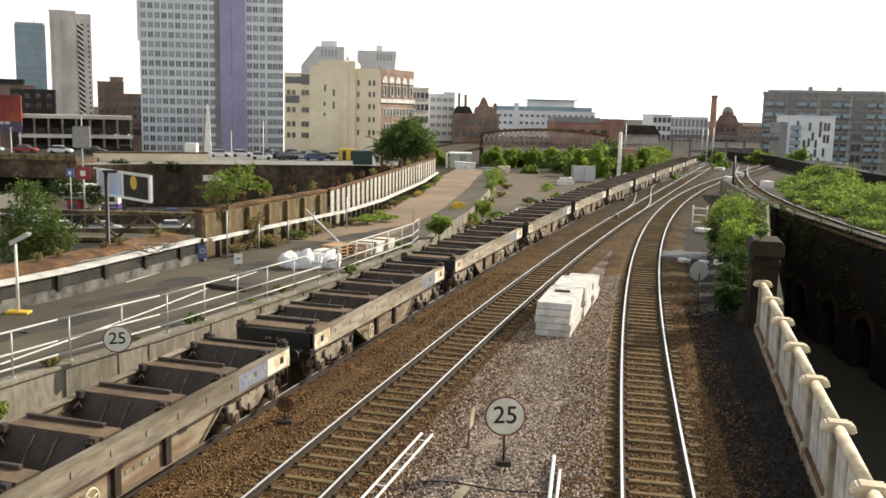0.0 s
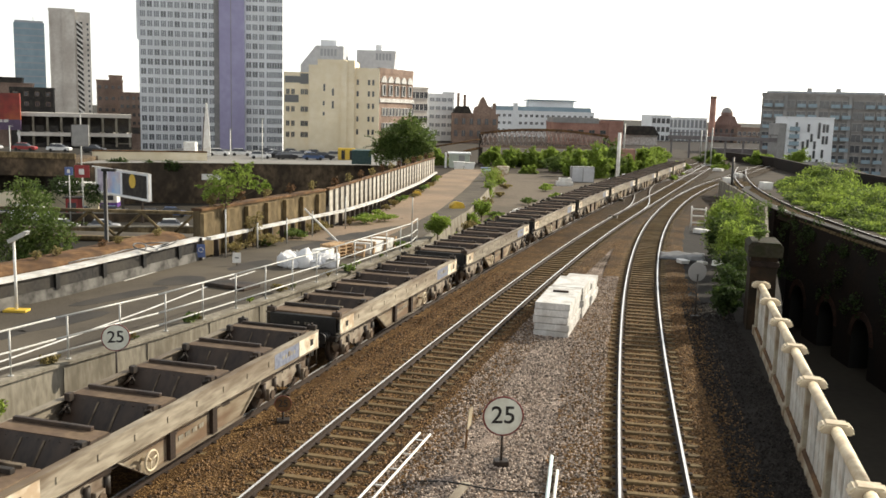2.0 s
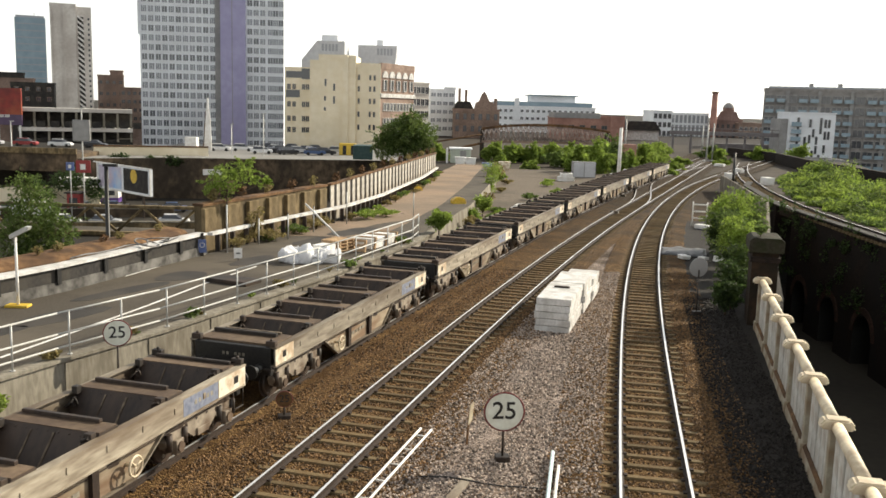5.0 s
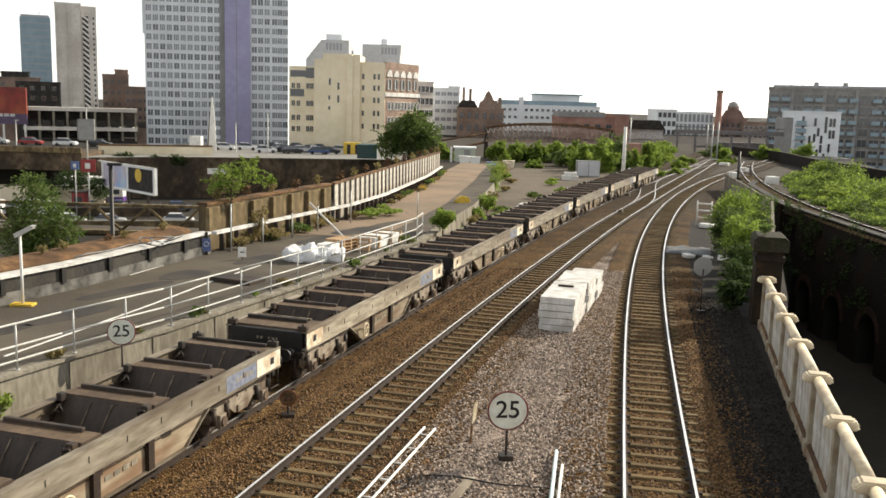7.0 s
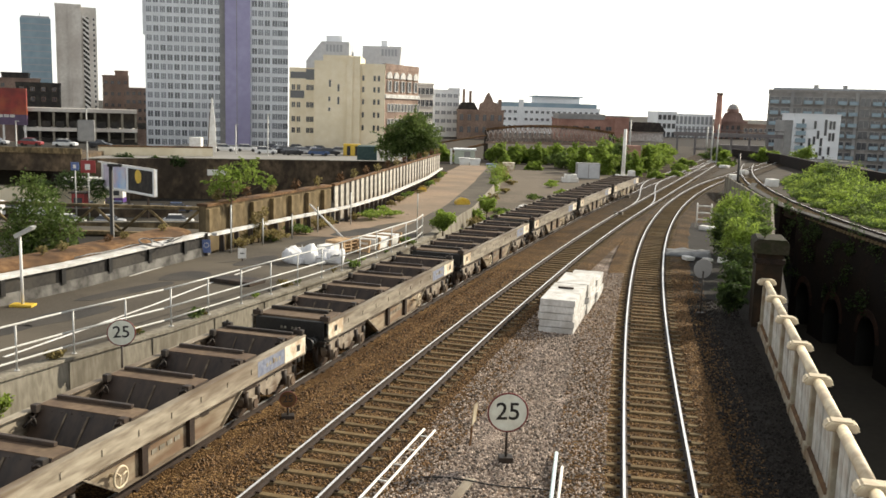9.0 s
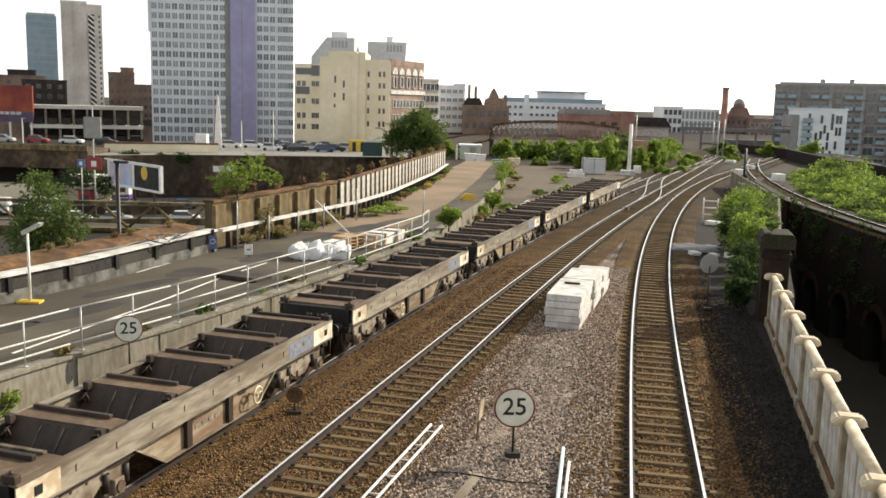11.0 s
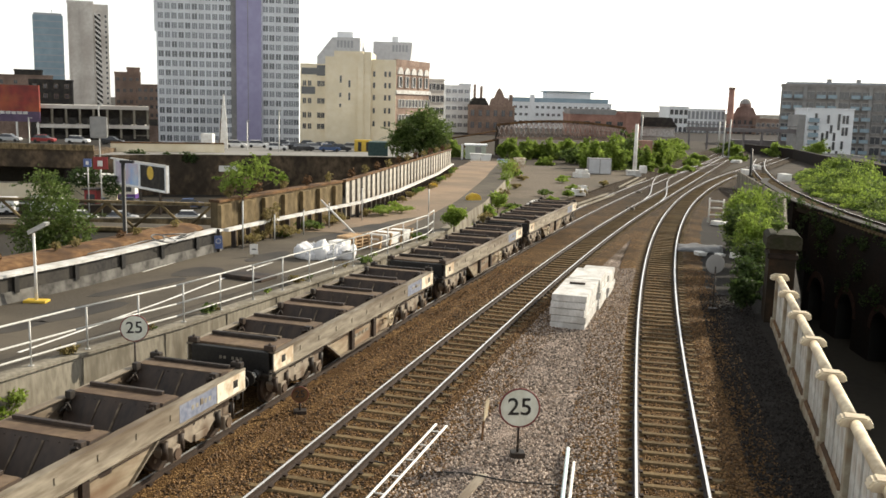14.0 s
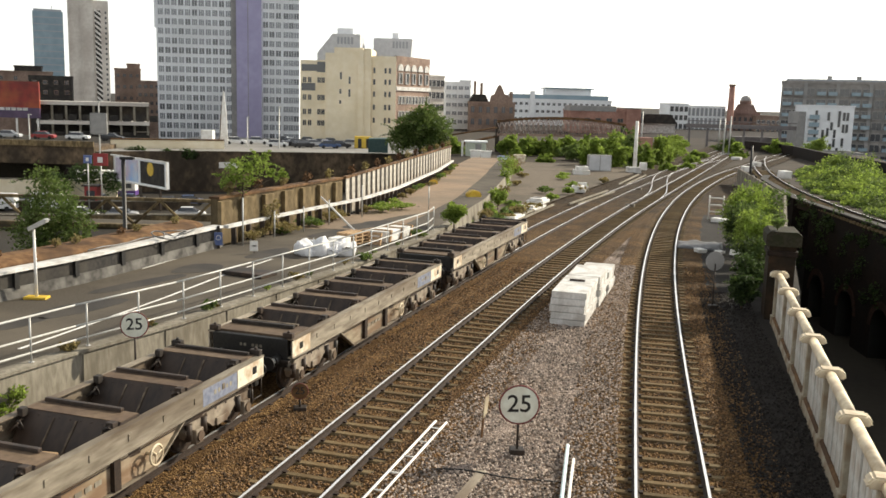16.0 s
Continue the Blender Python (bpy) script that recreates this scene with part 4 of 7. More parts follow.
for i in range(14):
    y = 8 + i * 2.3
    x = at_y(WALL_LINE, y)
    part("bracket", B(0.0, 0.12, -0.09, 0.09, PLAT + 0.30, PLAT + 0.84), BLACK, ob, "", pose(x, y, 0, 0, 0, -24))
bm = bmesh.new()
prof = [(-0.45, 0.80), (-0.44, 0.98), (-0.55, 1.08), (-0.75, 1.13), (-1.1, 1.18), (-1.55, 1.19), (-1.68, 1.10), (-1.70, -4.0), (-1.5, -4.0)]
sweep(bm, [(x, y, PLAT) for x, y in WALL_LINE[:4]] + [(-10.0, 39.2, PLAT)], prof, closed=False)
g = part("girder", bm, RUST_TOP)
mod = g.modifiers.new("thick", "SOLIDIFY")
mod.thickness = 0.05
tagged(g, "rust-brown plated bridge girder behind the parapet", "girder", kind="structure")

tan = thing("buttressed_wall", "weathered tan stone wall with buttresses behind a pale pipe run", "wall", kind="structure")
p, q = Vector((-10.6, 42.6, 0)), Vector((-6.2, 55.0, 0))
part("wall", sweep(bmesh.new(), [p, q], [(-0.4, -6.0), (0.0, -6.0), (0.0, 3.05), (-0.4, 3.05)]), TAN_WALL, tan)
part("coping", sweep(bmesh.new(), [p, q], [(-0.5, 3.05), (0.08, 3.05), (0.08, 3.17), (-0.5, 3.17)]), RUST_TOP, tan)
for i in range(7):
    c = p.lerp(q, (i + 0.2) / 6.6)
    part("buttress", B(0.0, 0.22, -0.45, 0.45, 0.4, 2.95, bevel=0.03), TAN_WALL, tan, "", pose(c.x, c.y, 0, 0, 0, -19.5))
fence = thing("panel_fence", "white-painted upright panel fence with dark gaps and a rusty top rail", "fence")
p, q = Vector((-6.1, 55.6, 0)), Vector((0.55, 97.0, 0))
nn = 31
dd = (q - p).normalized()
ang = -math.degrees(math.atan2(dd.x, dd.y))
panel = mesh_of(B(-0.03, 0.03, -0.36, 0.36, -0.9, 1.45, bevel=0.012), "panel", WORN_WHITE)
gap = mesh_of(B(-0.16, -0.04, -0.40, 0.40, -0.9, 1.4), "dark_backing", DARK_STEEL)
for i in range(nn):
    c = p.lerp(q, (i + 0.5) / nn)
    zz = 1.6
    share("panel", panel, fence, pose(c.x, c.y, zz, 0, 0, ang))
    c = p.lerp(q, (i + 1.0) / nn)
    share("backing", gap, fence, pose(c.x, c.y, zz, 0, 0, ang))
part("top_rail", sweep(bmesh.new(), [p, q], [(-0.16, 3.02), (0.10, 3.02), (0.10, 3.16), (-0.16, 3.16)]), RUST_TOP, fence)
part("sill", sweep(bmesh.new(), [p, q], [(-0.16, 0.0), (0.10, 0.0), (0.10, 0.75), (-0.16, 0.75)]), DARK_WALL, fence)
# pale cable run on short brackets along those walls
run = thing("cable_run", "pale boxed cable run on short dark brackets", "cable trough")
line = [Vector((-9.6, 40.0, 2.15)), Vector((-8.0, 44.8, 2.12)), Vector((-4.8, 53.0, 2.12)), Vector((-3.2, 61.7, 1.95)), Vector((-0.6, 81.0, 1.75)), Vector((0.75, 96.0, 1.6))]
for a, b in zip(line, line[1:]):
    part("trough", sweep(bmesh.new(), [a, b], [(-0.13, -0.06), (0.13, -0.06), (0.13, 0.07), (-0.13, 0.07)]), PALE_CONCRETE, run)
    m = int((b - a).length / 1.1)
    for i in range(m):
        c = a.lerp(b, (i + 0.5) / m)
        part("bracket", B(-0.10, 0.10, -0.12, 0.12, 0.4 - c.z + 0.3, -0.06), DARK_STEEL, run, "", Matrix.Translation(c))


# ---- the town behind ----
def window_mesh(name, w, h, frame_mat, glass_mat_, bars=1, deep=0.12):
    """A recessed pane in a frame that stands slightly proud."""
    bm = bmesh.new()
    t = 0.09 * min(w, h)
    loops = [[bm.verts.new((sx * (w / 2 + e), y, sz * (h / 2 + e))) for sx, sz in ((-1, -1), (1, -1), (1, 1), (-1, 1))] for e, y in ((t, 0.05), (t, -deep), (0, -deep), (0, -0.015))]
    for a, b in zip(loops, loops[1:]):
        for i in range(4):
            bm.faces.new((a[i], a[(i + 1) % 4], b[(i + 1) % 4], b[i]))
    xs = [-w / 2 + w * k / (bars + 1) for k in range(bars + 2)]
    lo = [loops[3][0]] + [bm.verts.new((x, -0.015, -h / 2)) for x in xs[1:-1]] + [loops[3][1]]
    hi = [loops[3][3]] + [bm.verts.new((x, -0.015, h / 2)) for x in xs[1:-1]] + [loops[3][2]]
    for k in range(bars + 1):
        bm.faces.new((lo[k], lo[k + 1], hi[k + 1], hi[k])).material_index = 1
    for k in range(1, bars + 1):
        ridge = [bm.verts.new((xs[k], -0.07, sz * h / 2)) for sz in (-1, 1)]
        for s in (-1, 1):
            e = [bm.verts.new((xs[k] + s * t / 2.5, -0.012, sz * h / 2)) for sz in (-1, 1)]
            bm.faces.new((ridge[0], e[0], e[1], ridge[1]))
    bmesh.ops.remove_doubles(bm, verts=bm.verts[:], dist=0.0005)
    return mesh_of(bm, name, [frame_mat, glass_mat_])


def house(name, label, category, corner, ang, w, d, z0, z1, wall_mat, roof_mat=None, parapet=0.6):
    """A block with its front along local x (facing -y) and a parapet; returns the thing."""
    ob = thing(name, label, category, pose(corner[0], corner[1], 0, 0, 0, ang))
    part("wall", B(0, w, 0, d, z0, z1), wall_mat, ob)
    if parapet:
        bm = B(-0.15, w + 0.15, -0.15, 0.35, z1 + 0.004, z1 + parapet)
        box(bm, -0.15, w + 0.15, d - 0.35, d + 0.15, z1 + 0.004, z1 + parapet)
        box(bm, -0.15, 0.35, 0.35, d - 0.35, z1 + 0.004, z1 + parapet)
        box(bm, w - 0.35, w + 0.15, 0.35, d - 0.35, z1 + 0.004, z1 + parapet)
        part("roof", bm, roof_mat or wall_mat, ob)
    return ob


def front_windows(ob, mesh, xs, zs, y=-0.03, skip=()):
    for i, z in enumerate(zs):
        for j, x in enumerate(xs):
            if (i, j) not in skip:
                share("window", mesh, ob, pose(x, y, z))


def side_windows(ob, mesh, x, ys, zs, right=True):
    for z in zs:
        for y in ys:
            share("window", mesh, ob, pose(x + (0.03 if right else -0.03), y, z, 0, 0, 90 if right else -90))


# slab tower with a purple stair strip
tw = house("tower_block", "tall pale grey residential tower with a purple stair strip", "tower block", (-89.0, 285.0), 8, 43.0, 16, STREET, 58, TOWER_WHITE)
part("stair_strip", B(23.9, 31.4, -1.2, 4, STREET, 59), TOWER_PURPLE, tw, "purple panelled stair strip")
part("strip_joint", B(27.3, 27.5, -1.23, -1.19, STREET, 59), GREY_CLAD, tw)
part("shadow_gap", B(22.2, 23.9, -0.25, 0.5, STREET, 58.5), GREY_CLAD, tw)
part("edge_fin", B(-0.5, 0.0, -0.4, 6, 27.0, 58), TOWER_WHITE, tw)
WIN = window_mesh("tower_window", 1.5, 1.75, TOWER_WHITE, GLASS_GREY)
ZS = [-8.1 + 2.85 * i for i in range(23)]
WIN_DARK = window_mesh("tower_window", 1.5, 1.75, TOWER_WHITE, GLASS_SMOKE)
WIN_MID = window_mesh("tower_window", 1.5, 1.75, TOWER_WHITE, GLASS_MID, 2)
rw_ = random.Random(3)
for i, z in enumerate(ZS):
    for x in [1.3 + 2.02 * k for k in range(11)] + [32.7, 34.6, 36.6, 38.9, 40.5, 42.1]:
        share("window", WIN_DARK if i == 10 else rw_.choice((WIN, WIN_MID, WIN_MID, WIN_MID, WIN_DARK)), tw, pose(x, -0.03, z))
for i in range(-1, 22):
    part("floor_band", B(0, 22.2, -0.14, 0.0, -3.98 + 2.85 * i, -3.46 + 2.85 * i), PALE_CLAD, tw)
    part("floor_band", B(31.4, 43.0, -0.14, 0.0, -3.98 + 2.85 * i, -3.46 + 2.85 * i), PALE_CLAD, tw)

# glass tower far off and the ribbed concrete tower
gt = house("glass_tower", "far blue-grey glass tower", "skyscraper", (-231.0, 520.0), 24, 15.7, 14, STREET, 50, GLASS_BLUE, parapet=0)
for i in range(13):
    part("floor_band", B(0, 15.7, -0.15, 0.0, 2 + 3.7 * i, 2.5 + 3.7 * i), GLASS_GREY, gt)
part("roof", B(0.6, 15.1, 0.6, 13, 50.0, 51.2), GLASS_GREY, gt)
part("mast", B(10, 10.3, 6, 6.3, 51.2, 53.5), GREY_CLAD, gt)
ct = house("concrete_tower", "slim beige concrete office tower with a serrated window strip", "tower block", (-134.2, 330.0), 20, 8.4, 12, STREET, 38.8, BEIGE, parapet=1.0)
part("rib", B(4.2, 4.7, -0.5, 0.0, STREET, 38.8), BEIGE, ct)
part("rib", B(0.0, 0.5, -0.5, 0.0, STREET, 38.8), BEIGE, ct)
part("wing", B(8.4, 13.5, 1, 12, STREET, 39.0), BEIGE, ct)
for i in range(20):
    bm = prism(bmesh.new(), [(8.9, 1.2 + 1.8 * i), (10.9, -0.4 + 1.8 * i), (10.9, 0.4 + 1.8 * i), (8.9, 2.0 + 1.8 * i)], 0.6, 1.0, axis="y")
    part("louvre", bm, WHITE_PAINT, ct, "white slanting louvre")
    part("louvre_backing", B(8.9, 10.9, 0.93, 1.0, -0.4 + 1.8 * i, 1.4 + 1.8 * i), DARK_WALL, ct)
    part("window", B(12.3, 12.9, 0.93, 1.0, 0.3 + 1.8 * i, 1.1 + 1.8 * i), GLASS, ct)

# cream building with slit windows, and its stepped parts
cb = thing("cream_building", "cream-rendered warehouse with few slit windows and a brick wing", "building", pose(-34.3, 215.0, 0))
part("wing", B(0.0, 6.0, 1.5, 14, STREET, 16.0), CREAM_WALL, cb)
part("wall", B(6.0, 13.6, 0.0, 14, STREET, 17.7), CREAM_WALL, cb)
part("upper_wall", B(8.0, 14.6, 0.2, 14, 17.7, 19.0), CREAM_WALL, cb)
part("pilaster", B(13.6, 14.9, -0.6, 14, STREET, 18.6), CREAM_WALL, cb)
part("pilaster", B(14.9, 16.6, -0.2, 14, STREET, 18.9), CREAM_WALL, cb)
part("wall", B(16.6, 22.3, 0.5, 14, STREET, 17.3), CREAM_WALL, cb)
for x, z, h in ((9.4, 12.6, 1.6), (9.3, 9.0, 1.0), (9.3, 6.6, 0.8), (11.4, 11.6, 1.6), (11.4, 8.7, 1.7)):
    part("slit_window", B(x, x + 0.45, -0.03, 0.05, z - h / 2, z + h / 2), GLASS, cb)
for x, z, w, h in ((0.3, 14.3, 3.6, 1.5), (0.3, 9.9, 3.2, 1.7), (3.9, 14.5, 2.0, 2.4)):
    part("window_band", B(x, x + w, 1.44, 1.52, z - h / 2, z + h / 2), GLASS, cb)
cw = window_mesh("cream_window", 0.8, 1.2, CREAM_WALL, GLASS, 1)
for z in (1.6, 4.2, 7.5, 11.5):
    for x in (1.0, 2.2, 4.4, 5.3):
        share("window", cw, cb, pose(x, 1.47, z))
sw = window_mesh("side_window", 0.5, 1.2, CREAM_WALL, GLASS, 0)
for z in (2.6, 5.6, 8.6, 11.4, 14.0):
    for x in (17.3, 19.9, 20.9):
        share("window", sw, cb, pose(x, 0.47, z))
# brick wing seen along its arcade
bw = thing("brick_warehouse", "red-brown brick warehouse with a pale arcaded top storey", "building", pose(-12.0, 215.8, 0, 0, 0, 64))
part("wall", B(0, 17, 0, 14, STREET, 16.2), BROWN_BRICK, bw)
part("cornice", B(-0.2, 17.2, -0.35, 0.0, 9.6, 10.5), PALE_CONCRETE, bw, "pale stone band")
part("parapet", B(0, 17, -0.1, 0.6, 16.2, 17.5), BROWN_BRICK, bw)
aw = window_mesh("arcade_window", 1.3, 2.3, PALE_CONCRETE, GLASS, 0, 0.3)
bwn = window_mesh("brick_window", 1.1, 1.7, PALE_CONCRETE, GLASS, 1, 0.2)
for i in range(5):
    x = 1.9 + 3.3 * i
    share("window", aw, bw, pose(x, -0.03, 12.4))
    for z in (7.4, 3.9, 0.8):
        share("window", bwn, bw, pose(x, -0.03, z))
        share("window", bwn, bw, pose(x + 1.5, -0.03, z))
for i in range(5):
    bm = bmesh.new()
    c = 1.9 + 3.3 * i
    prism(bm, [(c + 1.25 * math.cos(math.pi * k / 10), 14.2 + 1.5 * math.sin(math.pi * k / 10)) for k in range(11)], -0.28, 0.0, axis="y")
    part("arch", bm, PALE_CONCRETE, bw, "pale stone arch")
# angular grey roofs behind it
for x0, x1, z1, s, yy in ((-34.4, -23.2, 24.0, 4.0, 245), (-20.5, -11.8, 23.8, -2.6, 255)):
    ob = thing("modern_block", "grey metal-clad modern block with slanting ends", "building", pose(0, yy, 0))
    bm = bmesh.new()
    prism(bm, [(x0, 0), (x1, 0), (x1 + (1.9 if s < 0 else 0.0), z1), (x0 + max(s, 0), z1), (x0, z1 - 5)], 0, 14, axis="y")
    part("wall", bm, ROOF_GREY, ob)
    part("roof", B(x0 + 5, x1 - 2, 2, 12, z1, z1 + 1.6), PALE_CLAD, ob)
    for i in range(5):
        part("window", B(x0 + 5.2 + 0.9 * i, x0 + 5.8 + 0.9 * i, -0.05, 0.0, z1 - 2.6, z1 - 0.8), GLASS_GREY, ob)


def block(name, label, category, x0, x1, y, d, z0, z1, wall_mat, rows, cols, w, h, frame_mat, glass, first=0.6, ang=0.0, roof=None):
    ob = house(name, label, category, (x0, y), ang, x1 - x0, d, z0, z1, wall_mat, roof, 0.5)
    if rows and cols:
        mesh = window_mesh("window", w, h, frame_mat, glass, 1, 0.15)
        span = (x1 - x0)
        gap = (z1 - first) / rows
        front_windows(ob, mesh, [span * (j + 0.5) / cols for j in range(cols)], [first + gap * (i + 0.5) for i in range(rows)])
    return ob


block("shop_building", "sandy concrete building with ribbon windows", "building", -6.4, 0.8, 242, 20, STREET, 13.5, BEIGE, 4, 5, 1.2, 1.6, PALE_CONCRETE, GLASS, 1.0, 40)
block("pale_block", "pale concrete block with banded storeys", "building", -0.5, 6.5, 262, 14, STREET, 12.3, PALE_CLAD, 5, 4, 1.3, 1.0, PALE_CLAD, GLASS_GREY, 0.5, 12)
block("grey_block", "small far grey block", "building", 4.0, 7.5, 300, 12, STREET, 13.6, PALE_CLAD, 4, 3, 0.9, 0.9, GREY_CLAD, GLASS_GREY, 1.0)
ch = block("old_chapel", "old brown brick chapel with a stepped gable", "building", 6.0, 18.5, 252, 18, STREET, 7.0, BROWN_BRICK, 2, 6, 0.9, 1.6, BROWN_BRICK, GLASS_SMOKE, 0.5)
bm = prism(bmesh.new(), [(5.5, 7.0), (11.5, 7.0), (10.6, 9.4), (9.6, 9.6), (8.8, 11.4), (8.2, 12.2), (7.6, 11.4), (6.9, 9.6), (6.0, 9.2)], -0.2, 3, axis="y")
part("gable", bm, BROWN_BRICK, ch)
part("turret", B(10.9, 11.8, 0, 1, 7, 10.4), BROWN_BRICK, ch)
part("roof", prism(bmesh.new(), [(0.0, 7.5), (5.4, 7.5), (4.4, 9.4), (1.2, 9.4)], 1, 16, axis="y"), DARK_WALL, ch)
for x, zt in ((1.2, 13.0), (3.0, 12.6)):
    part("chimney", B(x, x + 0.7, 3, 3.7, 7, zt), BROWN_BRICK, ch)
wb = block("white_office", "long white office block with rows of square windows", "office building", 21.5, 58.5, 330, 20, STREET, 8.4, PALE_CLAD, 4, 19, 1.0, 0.9, PALE_CLAD, GLASS, -2.0)
part("roof_storey", B(14.0, 30.0, 3, 15, 8.9, 12.6), PALE_CLAD, wb)
part("roof_canopy", B(13.0, 31.0, 2, 16, 12.6, 13.0), GLASS_BLUE, wb)
part("glass_storey", B(1.0, 36.0, 1.0, 16, 8.9, 10.4), GLASS_BLUE, wb)
part("lift_tower", B(8.0, 9.6, -0.6, 2, STREET, 11.5), PALE_CLAD, wb)
rb = block("red_depot", "low red brick depot with a grey metal upper storey", "building", 34.5, 50.0, 258, 16, STREET, 5.6, RED_BRICK, 1, 5, 1.5, 1.0, BROWN_BRICK, GLASS, 1.0)
part("upper_storey", B(-0.3, 12.6, -0.3, 12, 5.7, 7.2), GREY_CLAD, rb)
part("end_bay", B(15.5, 19.5, -0.5, 14, STREET, 6.6), RED_BRICK, rb, "orange-red brick end bay")
part("roof_edge", B(15.4, 19.6, -0.6, 14, 6.6, 6.9), GREY_CLAD, rb)
block("low_house", "low house with a tiled roof beyond the bushes", "building", 57.5, 68.0, 275, 10, STREET, 2.0, PALE_CONCRETE, 0, 0, 1, 1, WHITE_PAINT, GLASS)
bm = prism(bmesh.new(), [(57.0, 2.5), (68.5, 2.5), (66.5, 5.2), (59.0, 5.2)], 274, 286, axis="y")
tagged(part("tiled_roof", bm, DARK_WALL), "dark tiled hipped roof of the low house", "roof")

# far right: white flats, mill chimney, dome, grey apartments
block("white_flats", "white flats with a chequered gable far down the line", "apartment building", 79.3, 86.0, 330, 16, STREET, 8.2, PALE_CLAD, 4, 4, 1.0, 1.6, GREY_CLAD, GLASS, -4.0)
block("white_flats", "long white flats with tall window bays", "apartment building", 86.6, 100.4, 334, 16, STREET, 7.6, PALE_CLAD, 3, 9, 0.8, 2.6, GREY_CLAD, GLASS_GREY, -3.0)
chim = thing("mill_chimney", "tall tapering red brick mill chimney", "chimney", pose(101.6, 332, 0))
part("shaft", tube(bmesh.new(), (0, 0, STREET), (0, 0, 15.2), 1.45, 1.0, 16), RED_BRICK, chim)
part("cap", tube(bmesh.new(), (0, 0, 15.2), (0, 0, 15.9), 1.2, 1.2, 16), BROWN_BRICK, chim)
mill = block("domed_mill", "red brick mill with a small glazed dome", "mill", 103.4, 113.0, 336, 8, STREET, 5.6, MILL_BRICK, 2, 5, 0.9, 1.4, MILL_BRICK, GLASS, -2.0, -17)
part("gable", prism(bmesh.new(), [(0.2, 5.6), (8.8, 5.6), (7.2, 9.0), (1.8, 9.0)], -0.4, 7, axis="y"), MILL_BRICK, mill)
bm = bmesh.new()
bmesh.ops.create_uvsphere(bm, u_segments=16, v_segments=10, radius=2.0, matrix=Matrix.Translation((4.5, 3.5, 10.2)))
for f in bm.faces:
    f.smooth = True
part("dome", bm, GREY_CLAD, mill, "grey metal dome")
part("drum", tube(bmesh.new(), (4.5, 3.5, 8.9), (4.5, 3.5, 10.3), 2.1, 2.1, 16), MILL_BRICK, mill)
block("dark_works", "dark brick works beside the line", "building", 110.3, 121.0, 330, 16, STREET, 4.6, BROWN_BRICK, 2, 6, 1.0, 1.2, PALE_CONCRETE, GLASS, -2.0)
ap = house("apartment_block", "grey apartment block with stacked recessed balconies", "apartment building", (83.3, 232.0), -20, 31.0, 18, STREET, 14.2, APARTMENT, APARTMENT)
part("penthouse", B(1.0, 28, 1.0, 16, 14.6, 15.3), GLASS_GREY, ap)
balc = B(-1.0, 1.0, -0.9, 0.0, -0.08, 0.06)
box(balc, -1.0, 1.0, -0.92, -0.86, 0.06, 0.9, mi=1)
balc = mesh_of(balc, "balcony", [GREY_CLAD, GLASS_BLUE])
apw = window_mesh("apartment_window", 2.1, 1.7, GREY_CLAD, GLASS, 1)
for i in range(7):
    for j in range(11):
        x, z = 1.5 + 2.6 * j, -4.4 + 2.65 * i
        share("window", apw, ap, pose(x, -0.03, z + 0.6))
        if j not in (2, 5, 8):
            share("balcony", balc, ap, pose(x, -0.0, z - 0.2))
for j in range(4):
    part("pier", B(5.2 + 7.4 * j, 6.0 + 7.4 * j, -0.5, 0.0, STREET, 14.2), GREY_CLAD, ap)
for x in (10.5, 17.2):
    part("roof_plant", B(x, x + 1.1, 4, 5, 15.3, 16.2), GREY_CLAD, ap)
wf = house("white_apartment_house", "white rendered apartment house with narrow dark windows", "apartment building", (73.9, 190.0), -9, 9.1, 12, STREET, 8.6, TOWER_WHITE, TOWER_WHITE, 0.25)
part("dark_return", B(-1.5, -0.02, 1.0, 11, STREET, 7.4), GREY_CLAD, wf)
nw = window_mesh("narrow_window", 0.42, 1.6, GREY_CLAD, GLASS, 0)
for x, zs in ((1.8, (6.9, 5.4, 3.8, 2.2, 0.6)), (4.2, (6.6, 3.4, -1.2)), (4.9, (4.6, 0.2)), (6.3, (6.9, 5.3, -0.6, -2.4)), (5.6, (3.1, 1.2)), (7.2, (6.6, 4.2, 1.4)), (7.9, (6.6, 4.2, -1.5)), (3.3, (3.0, 1.2))):
    for z in zs:
        share("window", nw, wf, pose(x, -0.03, z))
for z in (6.2, 4.7, 3.2, 1.7, 0.2):
    share("balcony", balc, wf, pose(1.3, 0, z - 0.3))
block("grey_shed", "grey metal shed below the flats", "shed", 66.0, 78.0, 172, 8, STREET, -0.4, GREY_CLAD, 0, 0, 1, 1, GREY_CLAD, GLASS)

# left: multi-storey car park frame, hoarding, brick offices
cp = thing("parking_structure", "open concrete parking structure with dark decks", "car park", pose(-89.0, 200.0, 0, 0, 0, 18))
for z in (0.2, 4.4):
    part("deck", B(0, 23.4, 0, 8, z, z + 0.8), BEIGE, cp)
# dark walls and infill stand in for the shade inside the open decks
part("back_wall", B(0, 23.4, 7, 7.5, STREET, 5.2), DARK_WALL, cp)
part("base", B(0, 23.4, 1.0, 8, STREET, -1.4), DARK_WALL, cp)
for i in range(9):
    x = 0.2 + 2.83 * i
    part("column", B(x, x + 0.45, 0.1, 0.7, -2.0, 4.4), CONCRETE, cp)
    part("stall_wall", B(x + 0.6, x + 2.4, 0.3, 0.5, 1.0, 2.4), DARK_WALL, cp)
ad = thing("advertising_hoarding", "large dark red advertising hoarding on legs", "billboard", pose(-98.0, 199.0, 0))
